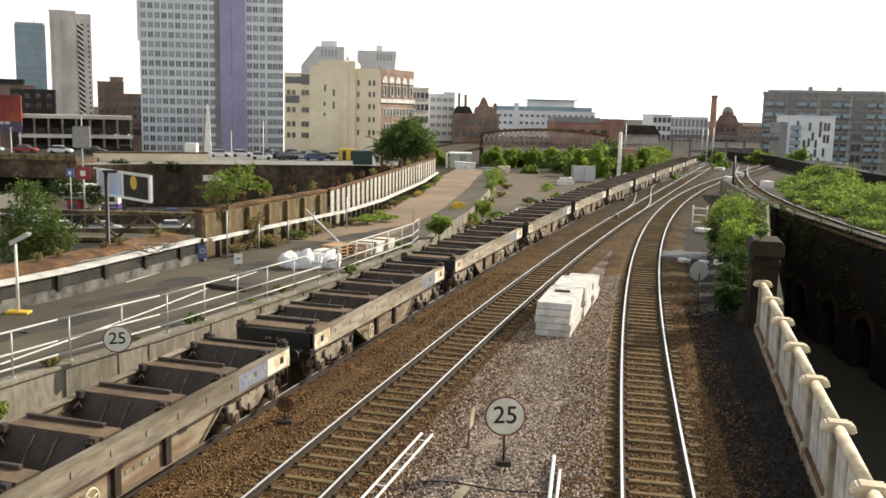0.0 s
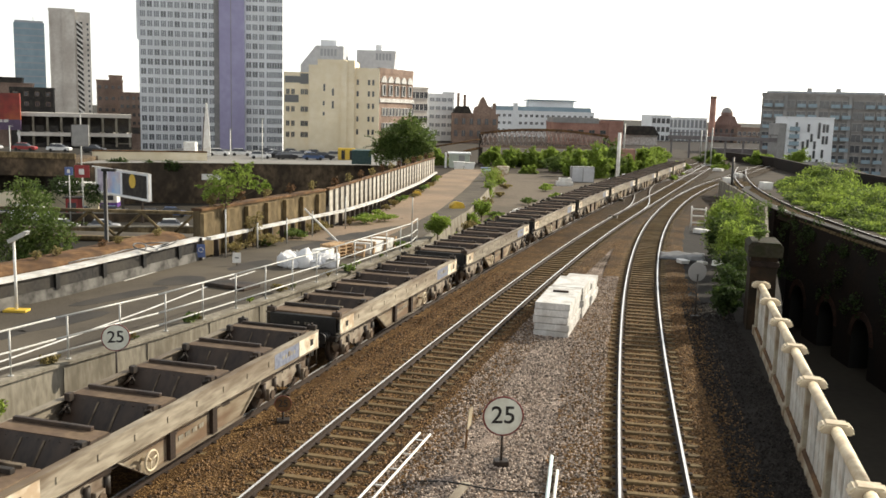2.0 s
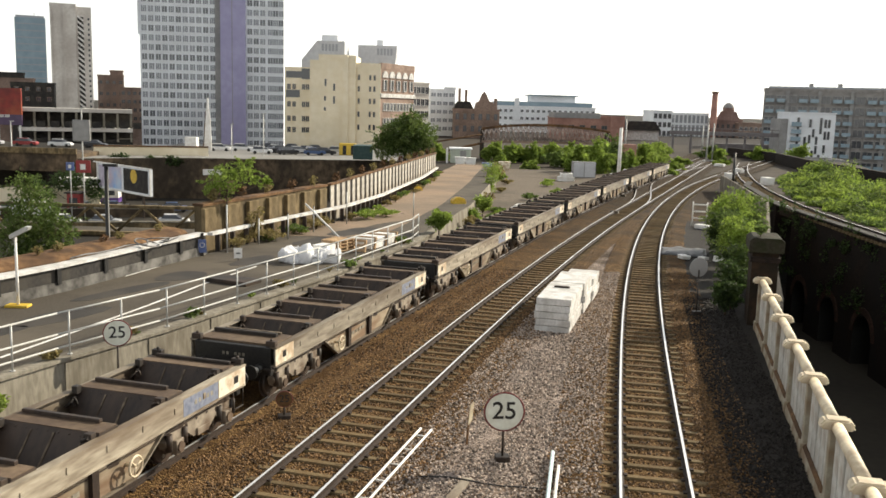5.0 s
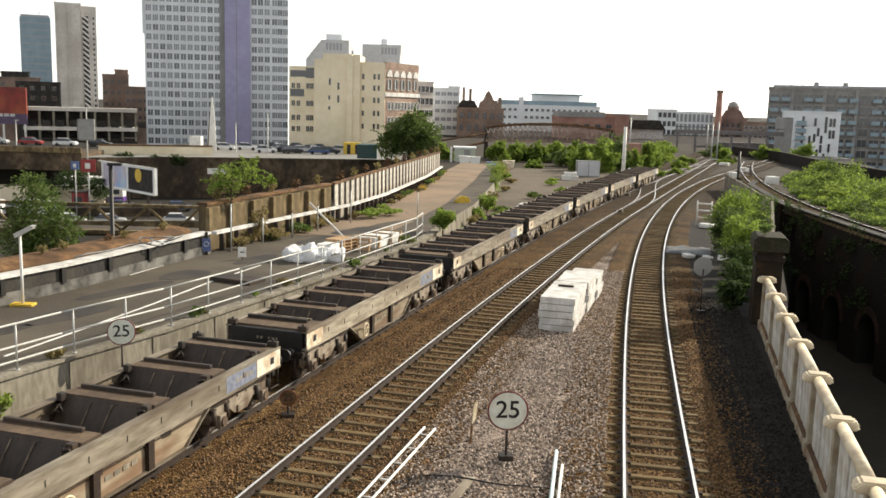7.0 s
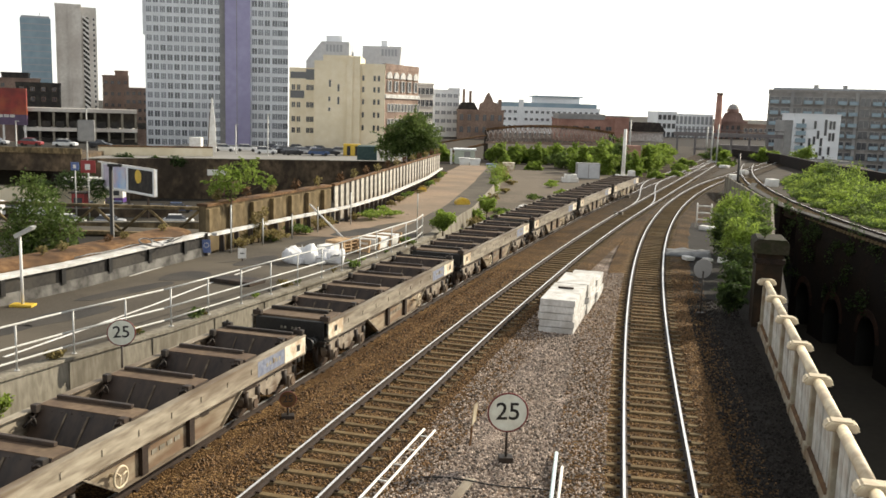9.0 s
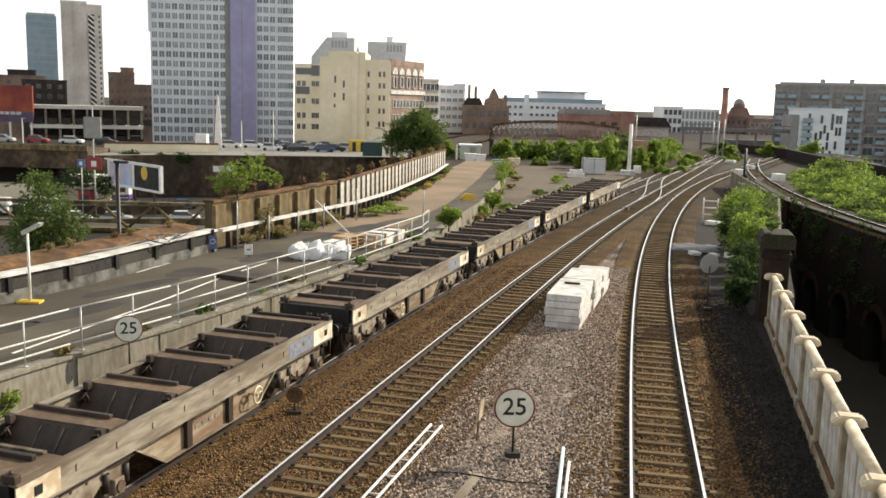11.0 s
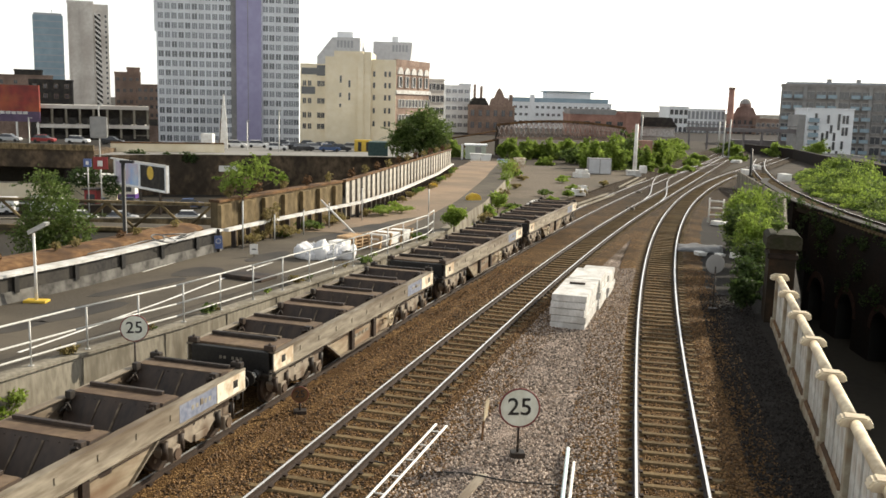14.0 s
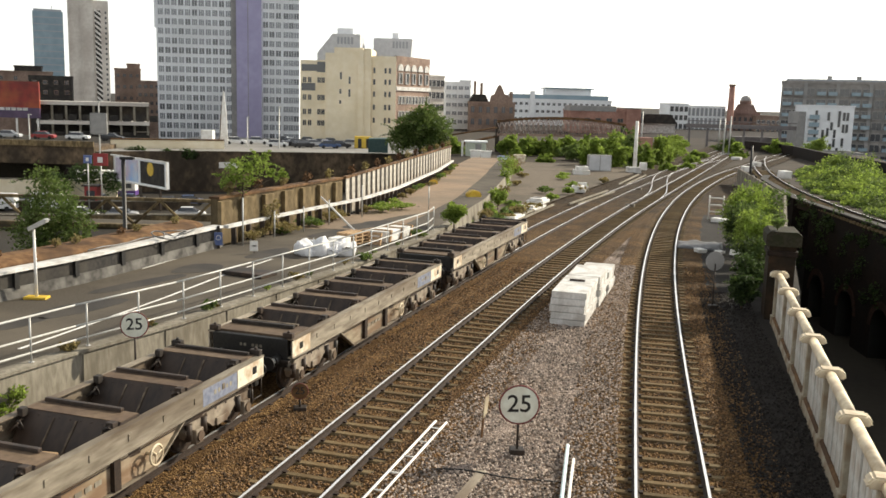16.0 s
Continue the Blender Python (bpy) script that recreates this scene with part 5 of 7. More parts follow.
AD_RED = mat("poster_red", (0.14, 0.012, 0.008), (0.26, 0.022, 0.012), 0.5, 0.5, 0.2, (0.45, 0.13, 0.03), 0.5, 0.0)
part("board", B(0, 10.3, 0, 0.5, 3.6, 9.2), AD_RED, ad)
part("lower_board", B(0, 10.3, -0.02, 0.5, 1.4, 3.6), mat("poster_purple", (0.06, 0.035, 0.08), (0.10, 0.06, 0.12), 0.5, 0.6, 0.2, bump=0.0), ad)
for i in range(6):
    part("lettering", B(0.5 + 1.25 * i, 1.5 + 1.25 * i, -0.06, -0.02, 3.0, 3.6), PALE_CONCRETE, ad, "pale illegible lettering")
for x in (0.6, 5.0, 9.6):
    part("leg", B(x, x + 0.35, 0.1, 0.4, STREET, 1.4), WHITE_PAINT, ad)
for x0, x1, y, z1, m in ((-128, -113, 262, 12.0, BROWN_BRICK), (-124, -117, 266, 13.6, DARK_WALL), (-115, -104, 255, 10.8, DARK_WALL), (-107.5, -99.5, 300, 14.4, BROWN_BRICK), (-104.5, -100.5, 303, 16.0, BROWN_BRICK), (-99, -92, 296, 10.6, BROWN_BRICK)):
    block("brick_offices", "dark red brick offices behind the car park", "building", x0, x1, y, 5, STREET, z1, m, 4, 4, 0.9, 1.0, BROWN_BRICK, GLASS, 0.0, 18)


# ---- beside the tracks ----
def text_mesh(body, size, material, name):
    cu = bpy.data.curves.new(name, "FONT")
    cu.body, cu.size, cu.extrude, cu.align_x, cu.align_y = body, size, 0.004, "CENTER", "CENTER"
    cu.offset = size * 0.008
    tmp = bpy.data.objects.new(name, cu)
    scene.collection.objects.link(tmp)
    me = bpy.data.meshes.new_from_object(tmp.evaluated_get(bpy.context.evaluated_depsgraph_get()))
    bpy.data.objects.remove(tmp)
    bpy.data.curves.remove(cu)
    me.materials.clear()
    me.materials.append(material)
    return me


def speed_sign(x, y, z, height, radius, ang, label, back=False, lean=0.0, face=None):
    ob = thing("speed_sign", label, "sign", pose(x, y, z, lean, 0, ang), group="speed signs by the tracks")
    c = height
    part("face", tube(bmesh.new(), (0, -0.012, c), (0, 0.0, c), radius * 0.93, seg=40), face or SIGN_FACE, ob)
    bm = ring(bmesh.new(), (0, -0.006, c), (0, 1, 0), radius * 0.96, radius * 0.045, 40, 8)
    part("rim", bm, GREY_CLAD if back else SIGN_RIM, ob, "grey rim" if back else "dark red rim")
    part("backing", tube(bmesh.new(), (0, 0.001, c), (0, 0.02, c), radius * 0.94, seg=40), GREY_CLAD if back else DARK_STEEL, ob)
    part("post", tube(bmesh.new(), (0, 0.045, -0.1), (0, 0.045, c - 0.1), 0.028, seg=10), DARK_STEEL, ob)
    part("base", B(-0.17, 0.17, -0.08, 0.20, -0.12, 0.15, bevel=0.02), DARK_STEEL, ob)
    if not back:
        share("number", text_mesh("25", radius * 1.22, BLACK, "number"), ob, pose(0, -0.016, c + 0.01, 90, 0, 0))
    return ob


speed_sign(1.87, 20.4, -0.2, 1.24, 0.48, 3, "round white 25 speed sign with dark red rim in ballast", lean=1)
speed_sign(-8.05, 23.37, -0.2, 2.11, 0.36, 14, "round white 25 speed sign with thin rim by the wall")
speed_sign(-3.62, 22.9, -0.2, 0.58, 0.22, 10, "small rusty 25 speed sign low beside the train", face=RUST_TOP)
speed_sign(11.05, 36.6, -0.15, 1.95, 0.40, 190, "round speed sign seen from its dark back by the path", back=True)


def stone_slabs():
    ob = thing("slab_stack", "stack of pale concrete slabs on the ballast between the tracks", "concrete slabs", pose(4.05, 33.3, -0.25, 0, 0, -16.5))
    for y0, y1, n, off in ((0.0, 3.4, 5, 0.0), (3.5, 6.0, 5, 0.10), (6.1, 8.3, 4, 0.16)):
        for i in range(n):
            z = 0.02 + 0.265 * i
            dx = off + 0.035 * math.sin(i * 2.1 + y0)
            part("slab", B(0.0 + dx, 1.30 + dx, y0, y1, z, z + 0.245, bevel=0.015), PALE_CONCRETE, ob)
            if i < n - 1:
                part("batten", B(0.1 + off, 1.2 + off, y0 + 0.3, y0 + 0.42, z + 0.245, z + 0.265), PALLET, ob)
    part("lifting_bar", B(0.35, 0.95, 2.2, 2.3, 1.33, 1.40), DARK_STEEL, ob)
    return ob


stone_slabs()


def wire(bm, pts, r, seg=7):
    """A bent wire as one skin."""
    rows = []
    for i, p in enumerate(pts):
        d = (pts[min(i + 1, len(pts) - 1)] - pts[max(i - 1, 0)]).normalized()
        q = d.to_track_quat("Z", "Y")
        rows.append([bm.verts.new(p + q @ Vector((r * math.cos(6.2832 * j / seg), r * math.sin(6.2832 * j / seg), 0))) for j in range(seg)])
    for a, b in zip(rows, rows[1:]):
        for j in range(seg):
            bm.faces.new((a[j], a[(j + 1) % seg], b[(j + 1) % seg], b[j])).smooth = True
    bm.faces.new(rows[0][::-1])
    bm.faces.new(rows[-1])
    return bm


def scrap(w, x, y, colour, seed, label):
    """A tangle left lying in a wagon's well."""
    rng = random.Random(seed)
    pts = [Vector((x + 0.11 * i + rng.uniform(-0.08, 0.08), y + rng.uniform(-0.12, 0.12), 0.95 + rng.uniform(0, 0.12))) for i in range(9)]
    part("scrap", wire(bmesh.new(), pts, 0.05, 6), colour, w, label)


RAG_GREEN = mat("green_rag", (0.03, 0.16, 0.09), (0.06, 0.25, 0.15), 0.7, 6, 2, bump=0.1)
RAG_PINK = mat("pink_rag", (0.45, 0.20, 0.17), (0.60, 0.32, 0.28), 0.7, 6, 2, bump=0.1)
for k, x, y, m, lab in ((6, -0.9, 3.75, RAG_GREEN, "green rag lying in the well"), (6, -0.9, 6.05, RAG_PINK, "pink rag lying in the well"), (6, -0.2, 6.15, RAG_GREEN, "green rag lying in the well"), (5, -0.7, 8.3, RAG_GREEN, "green rag lying in the well"), (3, -0.9, 3.7, STREAK, "pale hose coiled in the well"), (3, -0.5, 3.6, STREAK, "pale hose coiled in the well")):
    scrap(WAGONS[k], x, y, m, int(y * 10), lab)
for y in (1.62, 6.3):
    part("loose_plank", B(-1.0, 0.35, y, y + 0.14, 0.9, 0.96, bevel=0.01), PALLET, WAGONS[7], "pale loose plank in the well", pose(0, 0, 0.2, 0, -4, 0))


def ladder(a, b, gap, material, name, label):
    ob = thing(name, label, "ladder")
    a, b = Vector(a), Vector(b)
    d = (b - a).normalized()
    n = Vector((d.y, -d.x, 0)).normalized() * gap
    for off in (n * 0, n):
        part("stile", tube(bmesh.new(), a + off, b + off, 0.03, seg=8), material, ob)
    k = int((b - a).length / 0.9)
    for i in range(k):
        p = a.lerp(b, (i + 0.5) / k)
        part("rung", tube(bmesh.new(), p, p + n, 0.018, seg=6), material, ob)
    return ob


ladder((-2.9, 13.0, -0.1), (-0.06, 22.05, -0.02), 0.28, WHITE_PAINT, "aluminium_ladder", "long pale aluminium ladder lying on the ballast")
t = thing("pale_tubes", "pair of pale blue tubes lying on the ballast", "tubes")
part("tube", tube(bmesh.new(), (1.75, 13.0, -0.10), (3.1, 20.75, -0.06), 0.045, seg=10), CYAN_TUBE, t)
part("tube", tube(bmesh.new(), (1.85, 13.0, -0.10), (3.12, 19.9, -0.06), 0.035, seg=10), WHITE_PAINT, t)
mk = thing("marker_post", "thin leaning post with a pale yellow plate in the ballast", "marker", pose(1.07, 21.4, -0.2, 2, 3, 52))
part("post", B(-0.02, 0.02, -0.02, 0.02, 0, 0.8), RUST_TOP, mk)
bm = prism(bmesh.new(), [(-0.06, 0.55), (0.07, 0.66), (0.09, 1.12), (-0.05, 1.04)], -0.05, -0.022, axis="y")
part("plate", bm, CREAM_PAINT, mk, "pale yellow plate")
tagged(part("plank", B(-0.11, 0.11, -2.2, 0.5, 0, 0.06, bevel=0.01), SOLEBAR, None, "", pose(0.85, 18.9, -0.22, 0, 0, -20)), "weathered grey plank half sunk in ballast", "plank")
cbl = bmesh.new()
pts = [Vector((-2.0 + 0.42 * i, 19.9 - 0.10 * i + 0.10 * math.sin(i * 1.3), -0.165 + 0.02 * math.sin(i))) for i in range(14)]
wire(cbl, pts, 0.018)
tagged(part("ground_cable", cbl, BLACK), "black cable lying across the ballast", "cable")
for x, y, a in ((15.0, 73.5, 20), (18.6, 88.0, 20)):
    ob = thing("track_box", "small grey trackside box on the sleepers", "track equipment", pose(x, y, -0.2, 0, 0, -a))
    part("body", B(-0.35, 0.35, -0.2, 0.2, 0, 0.2, bevel=0.03), CONCRETE, ob)
    part("lid", B(-0.32, 0.32, -0.18, 0.18, 0.2, 0.23, bevel=0.01), DARK_STEEL, ob)

# ---- handrail along the platform edge ----
hr = thing("handrail", "galvanised three-rail handrail along the platform edge", "handrail")
hl = [Vector((x - 0.12, y, PLAT + 0.08)) for x, y in EDGE_LINE[:-1]] + [Vector((-0.52, 46.4, PLAT + 0.08))]
seg_len = [0.0]
for a, b in zip(hl, hl[1:]):
    seg_len.append(seg_len[-1] + (b - a).length)


def on_line(line, lens, s):
    for a, b, l0, l1 in zip(line, line[1:], lens, lens[1:]):
        if s <= l1:
            return a.lerp(b, (s - l0) / (l1 - l0))
    return line[-1]


post_bm = tube(bmesh.new(), (0, 0, 0), (0, 0, 1.17), 0.026, seg=8)
tube(post_bm, (0, 0, 0), (0, 0, 0.02), 0.07, seg=10)
post_mesh = mesh_of(post_bm, "post", STEEL_GALV)
s = seg_len[-1]
while s > 12:
    p = on_line(hl, seg_len, s)
    share("post", post_mesh, hr, pose(p.x, p.y, p.z))
    s -= 1.78
for h in (1.15, 0.60, 0.24):
    for a, b in zip(hl, hl[1:]):
        part("rail", tube(bmesh.new(), a + Vector((0, 0, h)), b + Vector((0, 0, h)), 0.027, seg=8), STEEL_GALV, hr)
# painted line on the road
bm = sweep(bmesh.new(), [(-10.9, 22.9, PLAT + 0.005), (-9.96, 26.15, PLAT + 0.005), (-9.09, 29.3, PLAT + 0.005), (-8.1, 33.5, PLAT + 0.005), (-7.0, 37.0, PLAT + 0.005)], [(-0.05, 0), (0.05, 0), (0.05, 0.004), (-0.05, 0.004)])
tagged(part("road_line", bm, WHITE_PAINT), "worn white line painted on the asphalt road", "road marking", kind="structure")
bm = sweep(bmesh.new(), [(-11.4, 34.2, PLAT + 0.005), (-10.1, 39.0, PLAT + 0.005)], [(-0.04, 0), (0.04, 0), (0.04, 0.004), (-0.04, 0.004)])
tagged(part("road_line", bm, WHITE_PAINT), "faint white line painted beside the parapet", "road marking", kind="structure")

# lamp on its yellow foot
lp = thing("lamp_post", "slim white lamp post on a yellow foot beside the parapet", "street lamp", pose(-13.0, 28.7, PLAT))
part("post", tube(bmesh.new(), (0, 0, 0), (0, 0, 2.25), 0.05, 0.04, 10), WHITE_PAINT, lp)
part("foot", B(-0.36, 0.36, -0.2, 0.2, 0, 0.08, bevel=0.02), YELLOW, lp, "yellow foot plate")
hd = bmesh.new()
prism(hd, [(-0.12, 2.2), (0.42, 2.48), (0.48, 2.58), (0.36, 2.6), (-0.16, 2.32)], -0.13, 0.13, axis="y")
part("lamp_head", hd, STEEL_GALV, lp)
# cables tangled on the coping
cb_ = bmesh.new()
pts = [Vector((-12.6 + 0.24 * i, 32.0 + 0.72 * i, PLAT + 1.03 + 0.03 * math.sin(i * 1.9))) for i in range(6)]
for i in range(46):
    a = i * 0.42
    pts.append(Vector((-11.25 + 0.016 * i + 0.34 * math.cos(a), 35.2 + 0.045 * i + 0.42 * math.sin(a), PLAT + 1.06 + 0.16 * math.sin(a * 0.7))))
wire(cb_, pts, 0.028)
tagged(part("cable_coil", cb_, CABLE_GREY), "grey cables coiled on the parapet coping", "cable")


# ---- on the platform road ----
def sack(x, y, w, h, ang, material=None):
    bm = bmesh.new()
    bmesh.ops.create_icosphere(bm, subdivisions=3, radius=1.0)
    for v in bm.verts:
        n = noise.noise(v.co * 1.7 + Vector((x, y, 0))) * 0.16 + noise.noise(v.co * 5 + Vector((y, x, 0))) * 0.06
        c = v.co
        p = 0.55
        c.x, c.y, c.z = [math.copysign(abs(q) ** p, q) for q in c]
        v.co = Vector((c.x * w / 2 * (1 + 2.2 * n), c.y * w / 2 * (1 - 1.5 * n), (c.z + 0.8) * h / 1.8 * (1 + 3.0 * n)))
        v.co.z = max(v.co.z, 0)
    for f in bm.faces:
        f.smooth = True
    return tagged(part("builders_bag", bm, material or BAG_WHITE, None, "", pose(x, y, PLAT, 0, 0, ang)), "bulging white woven builder's bag on the road", "bag", group="builder's bags")


for x, y, w, h in ((-5.85, 38.3, 0.85, 0.5), (-5.15, 38.1, 0.62, 0.64), (-4.15, 38.4, 0.85, 0.55), (-5.4, 39.3, 0.9, 0.45), (-4.6, 39.0, 0.7, 0.5), (-5.6, 38.0, 0.55, 0.3), (-4.65, 38.1, 0.5, 0.4)):
    sack(x, y, w, h, x * 40)


def pallet(x, y, z, ang, tilt=0.0, n=5):
    ob = thing("pallet", "pale wooden pallet frame leaning among the bags", "pallet", pose(x, y, z, tilt, 0, ang), group="pallets on the road")
    for k in range(n):
        part("board", B(-0.6, 0.6, -0.5 + 0.22 * k, -0.38 + 0.22 * k, 0.12, 0.145, bevel=0.004), PALLET, ob)
    for xx in (-0.55, 0, 0.55):
        part("bearer", B(xx - 0.05, xx + 0.05, -0.5, 0.5, 0.0, 0.12), PALLET, ob)


for i in range(4):
    pallet(-4.1, 41.3, PLAT + 0.15 * i, 62)
for i, (x, y) in enumerate(((-3.0, 42.6), (-2.5, 43.6), (-2.1, 44.6), (-3.4, 41.6))):
    pallet(x, y, PLAT + 0.05, -20, 72)
for x, y, w, l in ((-2.8, 43.0, 1.0, 1.4), (-2.2, 44.2, 0.9, 1.2), (-4.6, 40.2, 0.7, 0.8)):
    tagged(part("white_board", B(-w / 2, w / 2, -l / 2, l / 2, 0, 0.5, bevel=0.02), WHITE_PAINT, None, "", pose(x, y, PLAT, 0, 0, -25)), "white boxed panel standing among the pallets", "panel", group="white panels")
tagged(part("leaning_prop", tube(bmesh.new(), (-6.55, 48.5, PLAT + 1.35), (-4.5, 45.6, PLAT + 0.05), 0.05, seg=8), WHITE_PAINT), "white prop leaning beside the weeds", "prop")
for x, y, h in ((-8.9, 40.2, 2.2), (-8.0, 42.9, 1.3), (-6.95, 45.0, 1.3), (-6.0, 47.5, 1.4), (-4.6, 51.0, 1.9), (-0.95, 55.5, 1.5)):
    ob = thing("thin_post", "thin grey steel post beside the pipe run", "post", pose(x, y, PLAT - 0.05), group="thin posts")
    part("shaft", tube(bmesh.new(), (0, 0, 0), (0, 0, h), 0.035, seg=8), STEEL_GALV, ob)
    part("cap", tube(bmesh.new(), (0, 0, h), (0, 0, h + 0.03), 0.05, seg=8), DARK_STEEL, ob)
ob = thing("notice_board", "small white notice with a dark stripe on a stake", "sign", pose(-8.0, 38.2, PLAT, 0, 0, 5))
part("stake", tube(bmesh.new(), (0, 0.02, 0), (0, 0.02, 0.4), 0.02, seg=6), DARK_STEEL, ob)
part("plate", B(-0.17, 0.17, -0.02, 0.0, 0.12, 0.55), WHITE_PAINT, ob)
part("stripe", B(-0.07, 0.09, -0.026, -0.02, 0.31, 0.36), BLACK, ob)
ob = thing("blue_notice", "blue notice on the parapet's end post", "sign", pose(-9.75, 39.2, PLAT, 0, 0, 10))
part("post", B(-0.06, 0.06, 0.0, 0.1, -0.1, 1.0), DARK_STEEL, ob)
part("plate", B(-0.17, 0.17, -0.02, 0.0, 0.15, 0.72), mat("notice_blue", (0.07, 0.11, 0.28), (0.12, 0.17, 0.36), 0.4, 5, 2, bump=0.0), ob)
part("ring", ring(bmesh.new(), (0, -0.022, 0.48), (0, 1, 0), 0.10, 0.014, 20, 6), WHITE_PAINT, ob)
tagged(part("drain_cover", B(-0.9, 0.9, -0.5, 0.5, 0, 0.16, bevel=0.03), DARK_STEEL, None, "", pose(-7.2, 33.6, PLAT, 0, 0, -25)), "dark flat skip lid lying on the road", "lid")


def grit_bin(x, y, z, s):
    ob = thing("grit_bin", "yellow plastic grit bin with a domed lid", "grit bin", pose(x, y, z, 0, 0, 20), group="grit bins")
    bm = prism(bmesh.new(), [(-0.75 * s, 0), (0.75 * s, 0), (0.85 * s, 0.55 * s), (-0.85 * s, 0.55 * s)], -0.45 * s, 0.45 * s, axis="y")
    part("tub", bm, YELLOW, ob)
    bm = prism(bmesh.new(), [(-0.9 * s, 0.55 * s), (0.9 * s, 0.55 * s), (0.55 * s, 0.95 * s), (-0.2 * s, 1.1 * s), (-0.7 * s, 0.8 * s)], -0.5 * s, 0.5 * s, axis="y")
    bmesh.ops.bevel(bm, geom=bm.edges[:], offset=0.06, segments=2, affect="EDGES")
    part("lid", bm, YELLOW, ob)


grit_bin(2.05, 64.5, PLAT - 0.25, 0.6)
grit_bin(-0.95, 75.0, PLAT - 0.3, 0.42)

# ---- yard litter ----
for x, y, w, l, h, a in ((4.6, 63.5, 1.6, 3.4, 0.25, -15), (6.6, 69.5, 1.5, 3.2, 0.35, -22), (7.6, 74.0, 1.4, 2.2, 0.4, -20), (12.2, 84.0, 1.5, 1.7, 0.55, -10), (15.6, 105.0, 1.8, 1.6, 0.9, 0), (12.9, 86.0, 0.9, 0.9, 0.7, 20)):
    ob = thing("sheeted_pile", "low pile of white boards and sheeting in the yard", "boards", pose(x, y, -0.1, 0, 0, a), group="white piles in the yard")
    part("board", B(-w / 2, w / 2, -l / 2, l / 2, 0, h * 0.55, bevel=0.03), WHITE_PAINT, ob)
    part("board", B(-w / 2 * 0.7, w / 2 * 0.8, -l / 2 * 0.8, l / 2 * 0.6, h * 0.55, h, bevel=0.03), WHITE_PAINT, ob)
    part("strap", B(-w / 2 * 0.5, w / 2 * 0.4, -l / 6, l / 8, h, h + 0.02), DARK_STEEL, ob)
for a, b in (((10.6, 72.5), (15.6, 84.0)), ((10.0, 72.8), (15.2, 85.0)), ((17.5, 92.0), (22.4, 106.0)), ((18.2, 92.0), (23.0, 105.0)), ((4.4, 61.5), (8.0, 71.5)), ((4.9, 61.3), (8.6, 71.8))):
    tagged(part("spare_rail", sweep(bmesh.new(), [(*a, 0.10), (*b, 0.10)], [(-0.07, -0.16), (0.07, -0.16), (0.035, -0.02), (-0.035, -0.02)]), CONCRETE), "spare rail lying beside the running line", "rail", group="spare rails")
ms = thing("signal_mast", "tall white mast on a concrete block beside the junction", "mast", pose(22.8, 110.5, -0.2))
part("mast", tube(bmesh.new(), (0, 0, 0.5), (0, 0, 6.2), 0.24, 0.20, 12), WHITE_PAINT, ms)
part("foot", B(-0.9, 0.7, -0.8, 0.8, 0, 0.7, bevel=0.04), PALE_CONCRETE, ms)
part("box", B(0.5, 1.3, -0.9, -0.2, 0.4, 1.3, bevel=0.04), WHITE_PAINT, ms)
ob = thing("relay_cabinet", "grey steel relay cabinet beside the bushes", "cabinet", pose(18.6, 111.0, -0.2))
part("body", B(-1.4, 1.4, -0.6, 0.6, 0.1, 2.0, bevel=0.04), GREY_CLAD, ob)
part("door", B(-1.3, -0.05, -0.64, -0.6, 0.2, 1.9), ROOF_GREY, ob)
part("door", B(0.05, 1.3, -0.64, -0.6, 0.2, 1.9), ROOF_GREY, ob)
part("plinth", B(-1.5, 1.5, -0.7, 0.7, 0, 0.1), CONCRETE, ob)
ob = thing("signal_post", "black signal post at the junction's wall", "post", pose(31.6, 95.0, -0.2))
part("post", tube(bmesh.new(), (0, 0, 0), (0, 0, 4.3), 0.14, 0.12, 10), BLACK, ob)
part("box", B(-0.6, 0.6, -0.4, 0.4, 0.3, 1.2, bevel=0.03), BLACK, ob)
for x, y, w, h in ((19.62, 64.79, 0.5, 0.3), (14.5, 51.0, 0.35, 0.22), (16.4, 50.2, 0.45, 0.3), (15.6, 50.9, 0.3, 0.15), (38.4, 117.0, 0.7, 0.7), (39.3, 106.2, 0.75, 1.0), (45.6, 144.0, 0.7, 0.4), (43.6, 129.0, 0.6, 0.6)):
    bm = B(-w, w, -w * 0.7, w * 0.7, 0, h, bevel=0.04)
    for v in bm.verts:
        v.co += Vector((noise.noise(v.co * 3 + Vector((x, 0, 0))), noise.noise(v.co * 3 + Vector((0, y, 0))), 0)) * 0.12
    tagged(part("white_sheeting", bm, WHITE_PAINT, None, "", pose(x, y, -0.16, 0, 0, x * 7)), "crumpled white sheeting lying beside the track", "sheeting", group="white litter by the tracks")
bm = bmesh.new()
grid = [[bm.verts.new((0.22 * i - 1.3, 0.25 * j - 1.5, 0.06 + 0.22 * abs(noise.noise(Vector((i * 0.5, j * 0.45, 2)))) + 0.05 * noise.noise(Vector((i * 1.7, j * 1.5, 7))))) for j in range(13)] for i in range(13)]
for i in range(12):
    for j in range(12):
        bm.faces.new((grid[i][j], grid[i + 1][j], grid[i + 1][j + 1], grid[i][j + 1])).smooth = True
tarp = part("tarpaulin", bm, TARP, None, "", pose(15.1, 53.4, -0.2, 0, 0, -15))
tarp.modifiers.new("thick", "SOLIDIFY").thickness = 0.03
tagged(tarp, "crumpled grey tarpaulin lying beside the track", "tarpaulin")
fr = thing("ladder_stand", "white tubular ladder stand beside the track", "stand", pose(19.82, 66.39, -0.2, 0, 0, -20))
